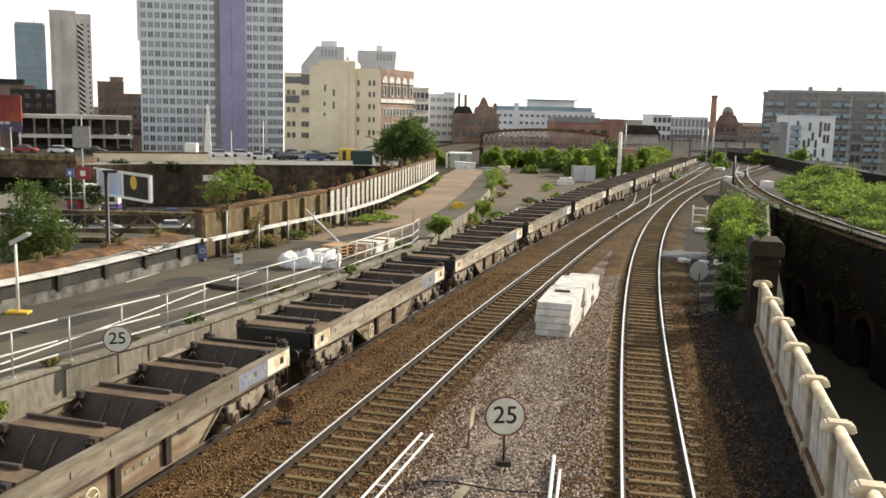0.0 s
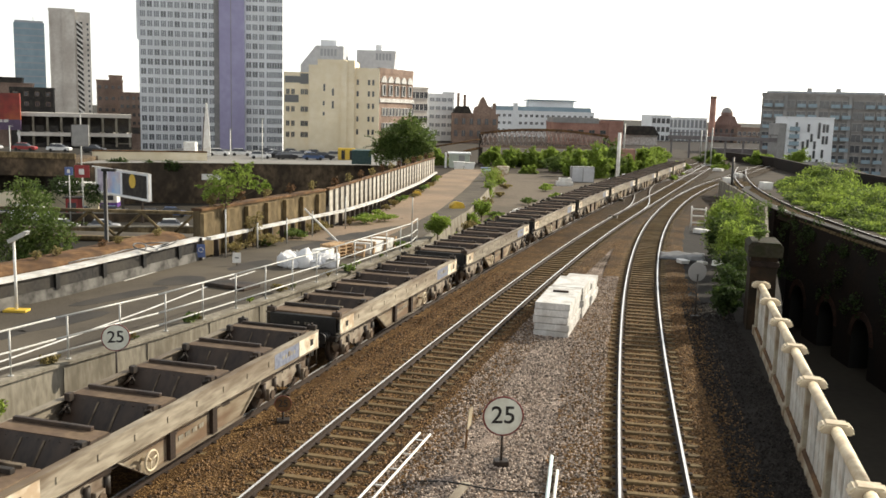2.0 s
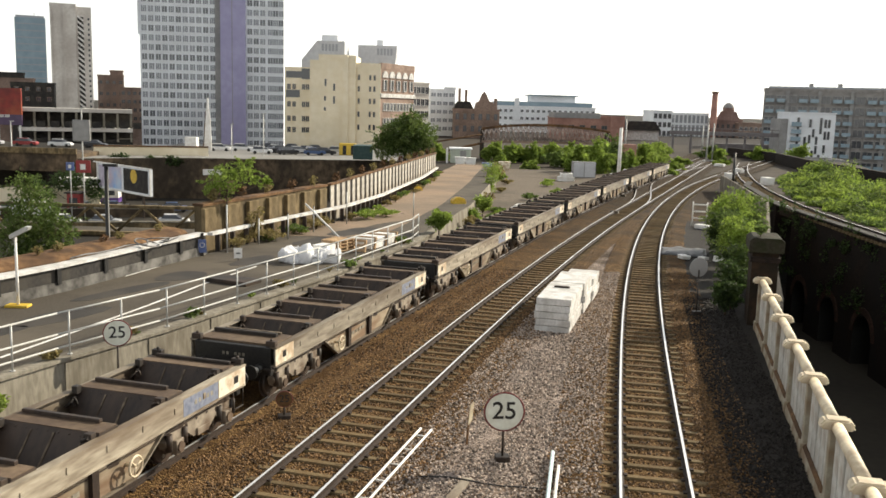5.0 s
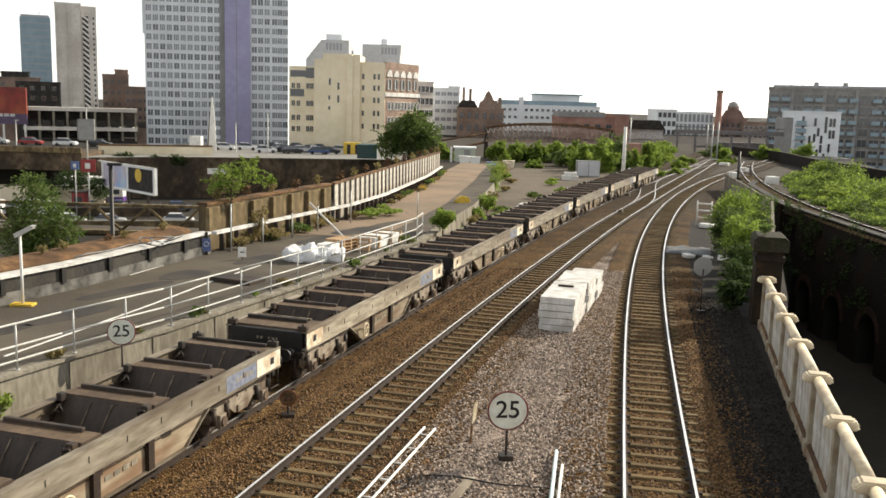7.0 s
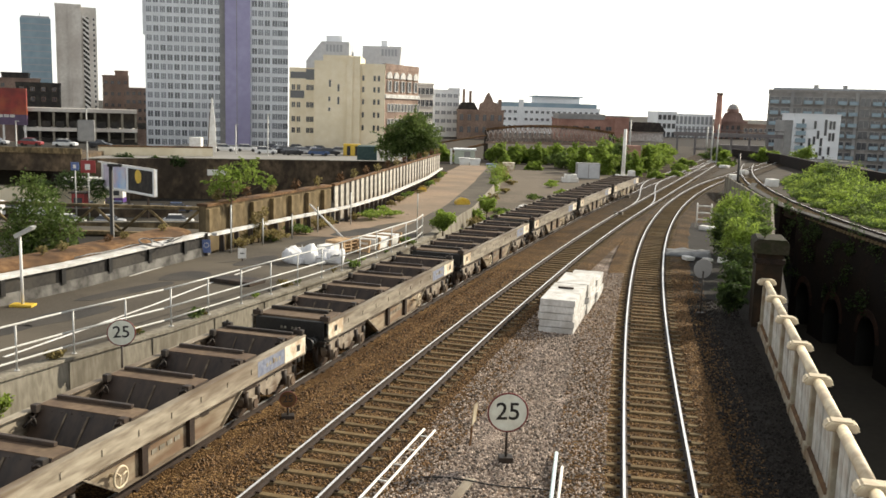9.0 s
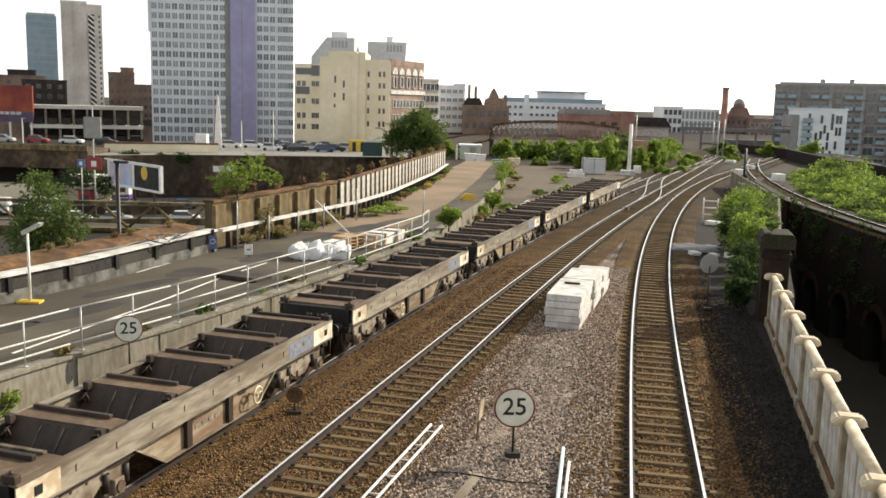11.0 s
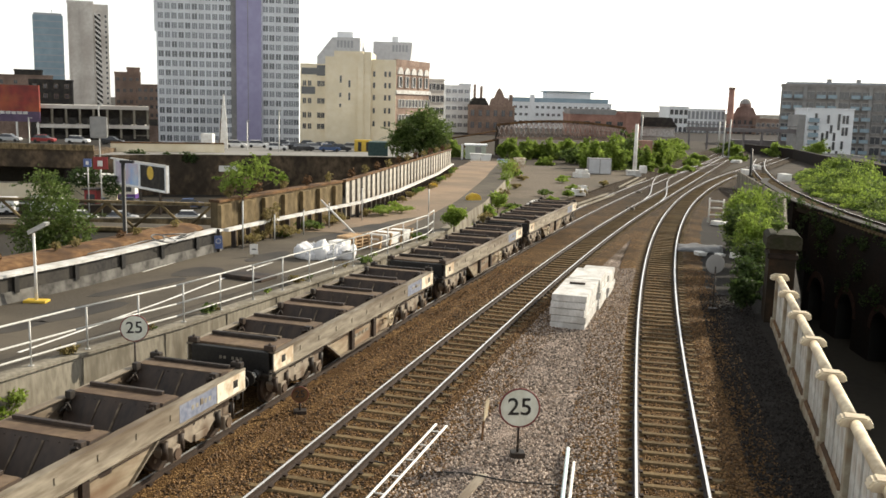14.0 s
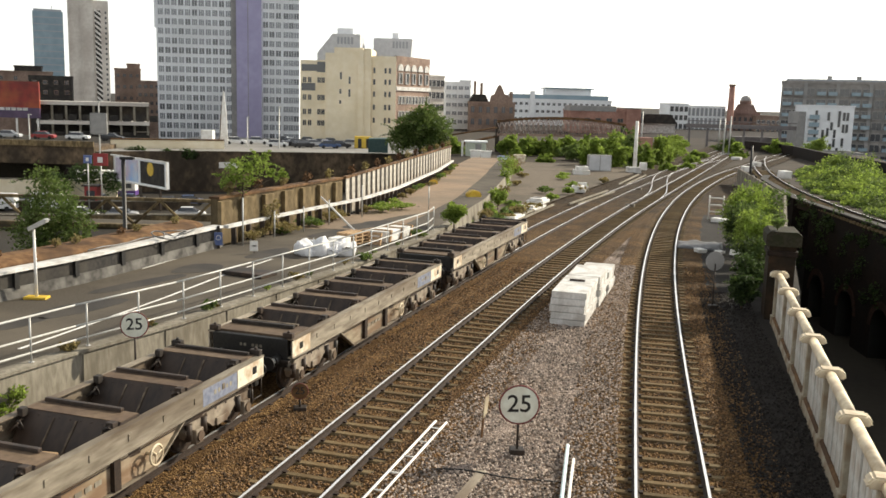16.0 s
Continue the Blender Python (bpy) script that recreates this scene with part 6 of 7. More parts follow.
for x in (-0.5, 0.5):
    part("upright", tube(bmesh.new(), (x, 0, 0), (x, 0, 1.8), 0.05, seg=8), WHITE_PAINT, fr)
for z in (0.6, 1.1, 1.6):
    part("bar", tube(bmesh.new(), (-0.5, 0, z), (0.5, 0, z), 0.05, seg=8), WHITE_PAINT, fr)

# ---- wear on the road and on the retaining wall ----
PATCH = mat("tar_patch", (0.035, 0.032, 0.03), (0.055, 0.05, 0.046), 0.85, 20, 0.6, (0.075, 0.066, 0.056), 0.6, 0.3, gap=0.01)
rp = random.Random(31)
for i, (x, y, w, l) in enumerate(((-11.2, 27.5, 0.7, 1.6), (-10.6, 31.5, 0.5, 2.2), (-9.4, 34.6, 0.8, 1.2), (-7.4, 38.4, 0.6, 1.5), (-5.4, 44.6, 0.7, 1.8), (-12.2, 25.4, 0.4, 1.0), (-4.0, 48.0, 0.9, 2.0))):
    bm = bmesh.new()
    ring_v = []
    for k in range(14):
        a = 6.2832 * k / 14
        r = 1 + 0.28 * noise.noise(Vector((math.cos(a) * 1.5 + i * 3, math.sin(a) * 1.5, 0)))
        ring_v.append((w * r * math.cos(a), l * r * math.sin(a)))
    slab(bm, ring_v, -0.02, 0.006)
    tagged(part("tar_patch", bm, PATCH, None, "", pose(x, y, PLAT, 0, 0, -24 + rp.uniform(-8, 8))), "dark tar patch mending the asphalt road", "road patch", kind="structure")
# upright joints and drips on the wall face
for i in range(13):
    y = 15.0 + 2.6 * i
    x = at_y(EDGE_LINE, y)
    part("joint", B(0.04, 0.085, -0.012, 0.012, -0.4, PLAT - 0.05), CONCRETE, rw, "", pose(x, y, 0, 0, 0, -25))


# ---- plants ----
def leaves(bm, c, r, n, size, rng, hollow=0.35, mi=0):
    """Clumps of small bent leaves filling a lumpy ellipsoid, denser near its skin."""
    c, r = Vector(c), Vector(r)
    for _ in range(n):
        d = Vector((rng.gauss(0, 1), rng.gauss(0, 1), rng.gauss(0, 1))).normalized()
        k = hollow + (1 - hollow) * rng.random() ** 0.5
        k *= 0.80 + 0.42 * noise.noise(d * 2.3 + c * 0.37) + 0.18 * noise.noise(d * 6 + c)
        p = c + Vector((d.x * r.x, d.y * r.y, d.z * r.z)) * k
        q = Euler((rng.uniform(-1.1, 1.1), rng.uniform(-1.1, 1.1), rng.uniform(0, 6.3))).to_matrix()
        s = size * rng.uniform(0.55, 1.35)
        vs_ = [bm.verts.new(p + q @ Vector(o) * s) for o in ((-0.5, 0, 0), (0, -0.32, 0.12), (0.6, 0, 0), (0, 0.32, 0.12))]
        f = bm.faces.new(vs_)
        f.material_index = mi


def shrub(name, label, category, x, y, z, lumps, n, size, material, seed, trunk=0.0, limbs=4, group="", sprays=0):
    """A plant with a tapered stem, limbs, and a crown of leaf clumps. lumps: centre and radii, above its foot.
    sprays: arching leafy shoots that break its outline."""
    rng = random.Random(seed)
    ob = thing(name, label, category, pose(x, y, z), group)
    top = max(c[2] for c, r in lumps)
    bm = bmesh.new()
    th = max(trunk, 0.02 * top + 0.02)
    tube(bm, (0, 0, -0.1), (0, 0, top * 0.55), th, th * 0.6, 8)
    for i in range(limbs):
        c, r = lumps[i % len(lumps)]
        e = Vector(c) + Vector((rng.uniform(-0.5, 0.5) * r[0], rng.uniform(-0.5, 0.5) * r[1], rng.uniform(0, 0.4) * r[2]))
        tube(bm, (0, 0, top * rng.uniform(0.2, 0.5)), e, th * 0.5, th * 0.15, 6)
    crown = bmesh.new()
    total = sum(r[0] * r[1] * r[2] for c, r in lumps)
    for c, r in lumps:
        leaves(crown, c, r, int(n * r[0] * r[1] * r[2] / total), size, rng)
    for i in range(sprays):
        c, r = lumps[rng.randrange(len(lumps))]
        d = Vector((rng.gauss(0, 1), rng.gauss(0, 1), abs(rng.gauss(0.6, 0.8)))).normalized()
        p = Vector(c) + Vector((d.x * r[0], d.y * r[1], d.z * r[2])) * 0.7
        run = (r[0] + r[2]) * rng.uniform(0.25, 0.5)
        last = p
        for k in range(1, 9):
            q = p + d * run * k / 8 + Vector((d.x * 0.2, d.y * 0.2, -0.35)) * run * (k / 8) ** 2
            if k % 4 == 0:
                tube(bm, last, q, th * 0.12, th * 0.08, 4)
                last = q
            leaves(crown, q, (size * 0.7,) * 3, 5, size * (1.1 - 0.06 * k), rng, 0.1)
    part("trunk" if trunk else "stem", bm, BARK, ob)
    part("crown", crown, material, ob)
    return ob


def lumpy(rng, w, h, k, low=0.35, d=None):
    d = d or w
    out = [((0, 0, h * 0.55), (w * 0.62, d * 0.62, h * 0.45))]
    for i in range(k):
        a = 6.283 * i / k + rng.uniform(-0.4, 0.4)
        out.append(((math.cos(a) * w * 0.55, math.sin(a) * d * 0.55, h * rng.uniform(low, 0.78)), (w * rng.uniform(0.32, 0.5), d * rng.uniform(0.32, 0.5), h * rng.uniform(0.2, 0.32))))
    return out


R0 = random.Random(5)
shrub("round_tree", "dense dark green round tree beside the car park", "tree", -4.2, 150, -1.6, [((0, 0, 4.6), (5.0, 4.0, 4.0)), ((-3.0, 0, 3.0), (3.0, 2.8, 2.8)), ((2.8, -0.5, 3.8), (2.8, 2.6, 3.0)), ((0.6, 0, 7.0), (2.8, 2.4, 1.9))], 13000, 0.36, LEAF, 1, 0.3, sprays=24)
shrub("street_tree", "leafy tree rising from the sunken street", "tree", -29.5, 68, STREET, [((0, 0, 8.0), (2.5, 2.3, 3.0)), ((-1.5, 0, 6.2), (1.8, 1.8, 2.2)), ((1.7, 0.5, 6.8), (1.7, 1.8, 2.2)), ((0.2, 0, 4.6), (2.8, 2, 2.2)), ((-0.4, 0, 10.3), (1.5, 1.4, 1.3)), ((2.6, 0, 4.6), (1.2, 1.2, 1.6))], 8000, 0.24, LEAF, 2, 0.22, sprays=30)
shrub("wall_sapling", "light green sapling growing from the wall's end", "tree", -9.8, 44.3, 2.7, [((0, 0, 1.5), (1.05, 0.8, 0.95)), ((0.8, 0.4, 1.9), (0.6, 0.6, 0.6)), ((-0.7, 0, 1.1), (0.6, 0.6, 0.6)), ((1.5, 0.8, 1.3), (0.4, 0.4, 0.35))], 1300, 0.14, LEAF_BRIGHT, 3, 0.05, sprays=26)
shrub("wall_sapling", "thin sapling leaning over the tan wall", "tree", -8.3, 43.4, PLAT, [((0, 0, 1.0), (0.45, 0.4, 0.6)), ((0.3, 0, 1.5), (0.25, 0.25, 0.3))], 420, 0.13, LEAF_DRY, 4, 0.02)
for i, (x, y, w, h, m, n) in enumerate(((-8.6, 43.2, 0.9, 0.7, LEAF_DRY, 500), (-7.6, 44.2, 0.8, 0.6, LEAF_DRY, 450), (-6.9, 46.6, 0.9, 0.6, LEAF, 450), (-6.0, 48.8, 0.9, 0.6, LEAF_DRY, 450), (-3.6, 53.5, 1.2, 0.6, LEAF_BRIGHT, 900), (-2.6, 55.0, 1.0, 0.5, LEAF_BRIGHT, 600),
                                          (0.55, 48.2, 0.85, 1.25, LEAF_BRIGHT, 2200), (-1.2, 43.8, 0.5, 0.45, LEAF, 260), (-5.3, 32.6, 0.35, 0.35, LEAF_DRY, 160), (-8.4, 25.2, 0.3, 0.35, LEAF_DRY, 160), (-7.2, 27.6, 0.35, 0.4, LEAF, 160), (-3.2, 37.0, 0.4, 0.4, LEAF, 200), (-9.5, 22.6, 0.3, 0.3, LEAF_DRY, 140))):
    shrub("weed_clump", "scruffy clump of weeds at the road's edge", "weeds", x, y, PLAT, lumpy(R0, w, h, 4), n, 0.13, m, 20 + i, group="weeds along the platform")
for i, (x, y, w, h) in enumerate(((2.6, 58.0, 0.8, 0.9), (3.1, 62.5, 0.7, 1.0), (4.0, 68.0, 0.9, 1.4), (4.6, 73.0, 0.7, 1.1), (5.6, 86.0, 0.9, 1.6), (6.6, 96.0, 1.4, 2.4), (7.2, 101.0, 1.2, 2.0), (1.9, 53.8, 0.6, 0.6))):
    shrub("weed_clump", "yellow-green weeds growing along the drive's edge", "weeds", x, y, -0.1, lumpy(R0, w, h + 0.35, 6, 0.2), 900, 0.17, LEAF_BRIGHT if i % 3 else LEAF_DRY, 40 + i, group="weeds along the drive")
for i, (x, y, w, h, m) in enumerate(((-10.9, 21.9, 0.65, 0.95, LEAF_BRIGHT), (-11.3, 21.6, 0.6, 0.9, LEAF_BRIGHT), (-9.3, 23.4, 0.3, 0.2, LEAF_BRIGHT))):
    shrub("weed_clump", "green weeds between the train and the retaining wall", "weeds", x + 0.6, y - 1.2, -0.2, lumpy(R0, w, h + 0.4, 5), 900, 0.12, m, 60 + i, group="weeds by the wall")
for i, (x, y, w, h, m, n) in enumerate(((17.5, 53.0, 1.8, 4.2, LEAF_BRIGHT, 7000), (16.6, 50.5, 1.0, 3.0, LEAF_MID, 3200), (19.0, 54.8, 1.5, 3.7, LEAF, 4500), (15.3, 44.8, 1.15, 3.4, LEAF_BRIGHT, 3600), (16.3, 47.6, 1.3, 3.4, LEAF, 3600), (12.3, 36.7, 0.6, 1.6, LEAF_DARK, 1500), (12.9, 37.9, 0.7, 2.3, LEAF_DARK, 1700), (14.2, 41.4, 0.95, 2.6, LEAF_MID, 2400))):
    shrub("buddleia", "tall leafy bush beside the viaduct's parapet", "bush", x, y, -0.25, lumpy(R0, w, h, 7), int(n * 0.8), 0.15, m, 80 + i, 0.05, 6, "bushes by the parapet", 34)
shrub("wall_sapling", "small plant rooted on the pier's capstone", "weeds", 12.95, 35.2, 3.3, lumpy(R0, 0.4, 0.5, 4), 260, 0.11, LEAF, 99)


def hedge_lumps(rng, w, h):
    out = []
    for i in range(9):
        a = rng.uniform(0, 6.283)
        d = rng.uniform(0, 0.75) * w
        z = rng.uniform(0.12, 0.72) * h * (1 - 0.35 * d / w)
        out.append(((math.cos(a) * d, math.sin(a) * d * 0.7, z), (w * rng.uniform(0.28, 0.5), w * rng.uniform(0.28, 0.5), h * rng.uniform(0.16, 0.32))))
    out.append(((0, 0, h * 0.62), (w * 0.38, w * 0.38, h * 0.36)))
    return out


FAR = [(18.5, 133, 2.8, 2.6, LEAF), (21.5, 131, 2.4, 2.8, LEAF_BRIGHT), (21.6, 119, 2.2, 5.6, LEAF_BRIGHT), (19.6, 121, 2.0, 4.4, LEAF_BRIGHT), (24.6, 122, 2.0, 5.8, LEAF), (26.2, 119, 1.4, 3.6, LEAF_BRIGHT), (29.4, 127, 1.8, 4.8, LEAF_BRIGHT), (31.4, 133, 2.0, 3.8, LEAF_BRIGHT), (34.0, 142, 2.4, 4.0, LEAF_BRIGHT), (37.0, 152, 2.6, 3.6, LEAF_BRIGHT), (39.5, 160, 2.4, 3.4, LEAF_BRIGHT), (42.5, 170, 2.6, 3.2, LEAF_BRIGHT), (10.0, 128, 1.4, 2.2, LEAF_BRIGHT), (14.2, 127, 1.5, 1.3, LEAF_BRIGHT), (28.0, 148, 3.0, 4.0, LEAF_BRIGHT), (7.6, 104, 1.0, 2.0, LEAF_BRIGHT), (50.5, 160, 2.2, 2.6, LEAF_BRIGHT), (52.5, 170, 2.6, 3.0, LEAF), (31.8, 121, 1.2, 1.0, LEAF_BRIGHT), (28.2, 116, 1.2, 1.2, LEAF_BRIGHT), (35.6, 133, 1.6, 1.4, LEAF_BRIGHT), (39.6, 146, 1.8, 1.6, LEAF_BRIGHT), (1.4, 142, 1.6, 3.0, LEAF_BRIGHT), (60.0, 168, 2.6, 3.0, LEAF_BRIGHT), (67.0, 165, 2.8, 3.6, LEAF_BRIGHT)]
FAR += [(9.6 + 1.05 * i, 143.5 + 2.0 * math.sin(i * 1.7), 1.7, 3.0 + 0.7 * math.sin(i * 2.3), LEAF_BRIGHT) for i in range(18)]
FAR += [(47.6, 150, 1.3, 1.0, LEAF_BRIGHT), (50.0, 156, 1.4, 1.1, LEAF), (56.0, 178, 1.5, 1.3, LEAF_BRIGHT), (60.0, 190, 1.6, 1.4, LEAF)]
for i, (x, y, w, h, m) in enumerate(FAR):
    shrub("far_bush", "green bushes beyond the yard and junction", "bush", x, y, -0.42, hedge_lumps(R0, w * 1.1, h), 2000, 0.36, m, 120 + i, 0.06, 4, "bushes beyond the yard", 14)
# embankment of weeds on the neighbouring viaduct
bm = bmesh.new()
rng = random.Random(77)
for i in range(1500):
    y = 54 + 68 * rng.random() ** 1.1
    x0 = LINE_V.x(y) + 2.5 + max(0.0, (y - 92) * 0.11)
    x1 = float(np.interp(y, [54, 90, 125, 146], [46.0, 48.0, 53.0, 56.0]))
    x = x0 + (x1 - x0) * rng.random() ** 1.15
    h = min(1.0, (x - x0) / 4 + 0.3) * rng.uniform(0.5, 1.7) * (0.5 + 1.5 * max(0.0, noise.noise(Vector((x * 0.22, y * 0.16, 5))) + 0.25))
    # some clumps take the shaded green at random
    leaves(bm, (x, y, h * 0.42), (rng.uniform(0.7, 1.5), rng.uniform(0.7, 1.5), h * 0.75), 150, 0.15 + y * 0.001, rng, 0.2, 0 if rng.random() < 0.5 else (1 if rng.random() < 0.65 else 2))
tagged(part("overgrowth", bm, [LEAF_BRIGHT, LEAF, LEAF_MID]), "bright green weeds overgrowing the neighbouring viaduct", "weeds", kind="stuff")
# creepers hanging on the arched wall
bm = bmesh.new()
for i in range(46):
    y = rng.uniform(56, 84)
    x = 29.4 + (y - 56) * 0.05
    z = rng.uniform(-5, 0.4)
    leaves(bm, (x - 0.15, y, z), (0.3, rng.uniform(0.5, 1.4), rng.uniform(0.5, 1.3)), 60, 0.22, rng, 0.1)
tagged(part("creeper", bm, LEAF_DARK), "dark creeper hanging on the sooty brick wall", "creeper", kind="stuff")
# tufts on the girder and along walls
for i in range(12):
    y = 19.5 + 18.5 * i / 11 + 0.4 * math.sin(i * 3.0)
    x = at_y(WALL_LINE, y) - 1.15
    shrub("tuft", "small dry plant rooted on the rusty girder", "weeds", x, y, PLAT + 1.17, [((0, 0, 0.16), (0.24, 0.24, 0.2))], 70, 0.11, LEAF_DRY if i % 3 else RUST_TOP, 200 + i, group="tufts on the girder")
for i in range(17):
    if i < 5:
        p = Vector((-10.6, 42.6, 0)).lerp(Vector((-6.2, 55.0, 0)), (i + 0.5) / 5)
    else:
        p = Vector((-6.1, 55.6, 0)).lerp(Vector((0.55, 97.0, 0)), (i - 4.5) / 12)
    shrub("tuft", "small rust-brown plant on the wall's top", "weeds", p.x - (0.2 if i < 5 else 0.03), p.y, 3.16, [((0, 0, 0.3), (0.3, 0.4, 0.35))], 70, 0.18, RUST_TOP if i % 2 else LEAF_DRY, 230 + i, group="tufts on the wall")

for i in range(11):
    y = 17.5 + 2.6 * i
    k = R0.random()
    shrub("weed_clump", "low weeds along the retaining wall's coping", "weeds", at_y(EDGE_LINE, y) - 0.22, y, PLAT + 0.07, lumpy(R0, 0.12 + 0.1 * k, 0.12 + 0.18 * k, 3), 80, 0.07, (LEAF, LEAF_DRY, LEAF_BRIGHT)[i % 3], 320 + i, group="weeds on the coping")
for i in range(20):
    y = 41.0 + 2.9 * i
    shrub("weed_clump", "ragged weeds at the foot of the pipe run", "weeds", at_y(WALL_LINE, y) + 0.45 + 0.3 * R0.random(), y, PLAT - 0.02 if y < 56 else PLAT - 0.75 * (y - 57) / 63, lumpy(R0, 0.35 + 0.3 * R0.random(), 0.3 + 0.35 * R0.random(), 4), 220, 0.13, (LEAF_DRY, LEAF, LEAF_BRIGHT, LEAF_DRY)[i % 4], 350 + i, group="weeds by the pipe run")
for i in range(26):
    y = R0.uniform(52, 118)
    a, b = float(np.interp(y, [48, 57, 63, 90, 125], [0.6, 1.9, 3.0, 6.3, 9.2])) + 0.6, LINE_T.x(y) - 3.4
    shrub("weed_clump", "scattered low weeds in the yard", "weeds", b - (b - a) * R0.random() ** 2.2, y, -0.12, lumpy(R0, 0.5 + 0.5 * R0.random(), 0.35 + 0.5 * R0.random(), 4), 260, 0.22, (LEAF, LEAF_DRY, LEAF_BRIGHT)[i % 3], 380 + i, group="weeds in the yard")

# loose stones on the ballast nearest the camera
def stones(name, label, material, lines, count, seed, y0, y1):
    rng = random.Random(seed)
    verts, faces = [], []
    shape = [(-1, -0.6, -0.4), (0.9, -0.8, -0.5), (0.7, 0.9, -0.4), (-0.8, 0.7, -0.5), (-0.6, -0.4, 0.6), (0.6, -0.5, 0.5), (0.4, 0.6, 0.7), (-0.5, 0.5, 0.5)]
    quads = ((4, 5, 6, 7), (0, 1, 5, 4), (1, 2, 6, 5), (2, 3, 7, 6), (3, 0, 4, 7))
    for _ in range(count):
        y = y0 + (y1 - y0) * rng.random() ** 1.4
        (la, oa), (lb, ob_) = lines
        a, b = la.x(y) + oa, lb.x(y) + ob_
        x = rng.uniform(a, b)
        g = min(abs(x - l.x(y)) for l in (LINE_T, LINE_M, LINE_R))
        if 0.6 < g < 0.9:
            continue
        z = BED + 0.075 * max(0.0, min(1.0, (g - 1.08) / 0.22)) - 0.06 * max(0.0, min(1.0, (g - 1.5) / 1.0)) + 0.015
        z += 0.03 if name.startswith("cinder") else 0.0
        s = rng.uniform(0.016, 0.038)
        q = Euler((rng.uniform(-0.5, 0.5), rng.uniform(-0.5, 0.5), rng.uniform(0, 6.3))).to_matrix()
        o = len(verts)
        for v in shape:
            p = q @ (Vector(v) * s)
            verts.append((x + p.x, y + p.y, z + p.z))
        faces += [tuple(o + i for i in f) for f in quads]
    me = bpy.data.meshes.new(name)
    me.from_pydata(verts, [], faces)
    me.materials.append(material)
    tagged(new(name, me), label, "stones", kind="stuff")


stones("loose_ballast", "loose brown ballast stones round the tracks", STONE, ((LINE_T, 1.2), (LINE_M, 2.7)), 32000, 11, 13, 46)
stones("loose_grey_ballast", "loose grey ballast stones between the tracks", STONE_GREY, ((LINE_M, 1.6), (LINE_R, -1.2)), 30000, 12, 13, 46)
stones("loose_side_ballast", "loose brown ballast stones along the curving track", STONE, ((LINE_R, -2.5), (LINE_R, 2.7)), 22000, 13, 13, 46)
stones("cinder_stones", "loose dark cinders on the path", STONE_DARK, ((LINE_R, 1.8), (LINE_R, 3.9)), 9000, 14, 13, 40)


# ---- the sunken street and the car park on the left ----
def car(x, y, z, ang, paint, s=1.0):
    ob = thing("parked_car", {0: "white", 1: "black", 2: "silver", 3: "dark blue", 4: "red"}[paint] + " car parked with others in town", "car", pose(x, y, z, 0, 0, ang), group="parked cars")
    bm = prism(bmesh.new(), [(-2.1 * s, 0.30), (2.05 * s, 0.30), (2.12 * s, 0.55), (2.0 * s, 0.82), (1.15 * s, 0.92), (-1.75 * s, 0.98), (-2.1 * s, 0.9), (-2.16 * s, 0.55)], -0.85, 0.85, axis="y")
    bmesh.ops.bevel(bm, geom=bm.edges[:], offset=0.06, segments=2, affect="EDGES")
    part("body", bm, CAR_PAINTS[paint], ob)
    bm = bmesh.new()
    lo = [bm.verts.new(p) for p in ((-1.8 * s, -0.8, 0.95), (1.1 * s, -0.8, 0.90), (1.1 * s, 0.8, 0.90), (-1.8 * s, 0.8, 0.95))]
    hi = [bm.verts.new(p) for p in ((-1.35 * s, -0.62, 1.42), (0.35 * s, -0.62, 1.45), (0.35 * s, 0.62, 1.45), (-1.35 * s, 0.62, 1.42))]
    for i in range(4):
        bm.faces.new((lo[i], lo[(i + 1) % 4], hi[(i + 1) % 4], hi[i]))
    bm.faces.new(hi)
    bm.faces.new(lo[::-1])
    part("glasshouse", bm, GLASS, ob)
    part("roof", B(-1.36 * s, 0.36 * s, -0.63, 0.63, 1.42, 1.48, bevel=0.02), CAR_PAINTS[paint], ob)
    for xx in (-1.3 * s, 1.3 * s):
        for yy in (-0.86, 0.70):
            part("wheel", tube(bmesh.new(), (xx, yy, 0.31), (xx, yy + 0.16, 0.31), 0.31, seg=14), TYRE, ob)
    return ob


LOT = -2.1
lot = [(-58.0, 150.0), (-57.0, 165.0), (-57.0, 212.0), (-3.6, 212.0), (-3.6, 166.0), (-9.0, 165.0), (-20.0, 163.0), (-30.0, 160.5), (-41.0, 158.0), (-47.0, 157.0)]
bm = slab(bmesh.new(), lot, STREET, LOT)
for f in bm.faces:
    f.normal_update()
    if f.normal.z > 0.5:
        f.material_index = 1
tagged(part("car_park_terrace", bm, [TERRACE_STONE, TAR_DECK]), "raised car park on dark stained retaining walls", "car park", kind="structure")
ob = thing("terrace_parapet", "low parapet round the raised car park", "wall", kind="structure")
part("parapet", sweep(bmesh.new(), [(x, y, LOT) for x, y in lot[4:]], [(-0.2, 0.0), (0.25, 0.0), (0.25, 0.12), (-0.2, 0.12)]), CONCRETE, ob)
part("white_wall", sweep(bmesh.new(), [(-58.4, 160.0, LOT), (-40.0, 166.0, LOT)], [(-0.15, 0), (0.15, 0), (0.15, 1.5), (-0.15, 1.5)]), CREAM_WALL, ob, "cream boundary wall")
part("tile_cap", sweep(bmesh.new(), [(-58.4, 160.0, LOT), (-40.0, 166.0, LOT)], [(-0.3, 1.5), (0.3, 1.5), (0.3, 1.75), (-0.3, 1.75)]), RUST_TOP, ob)
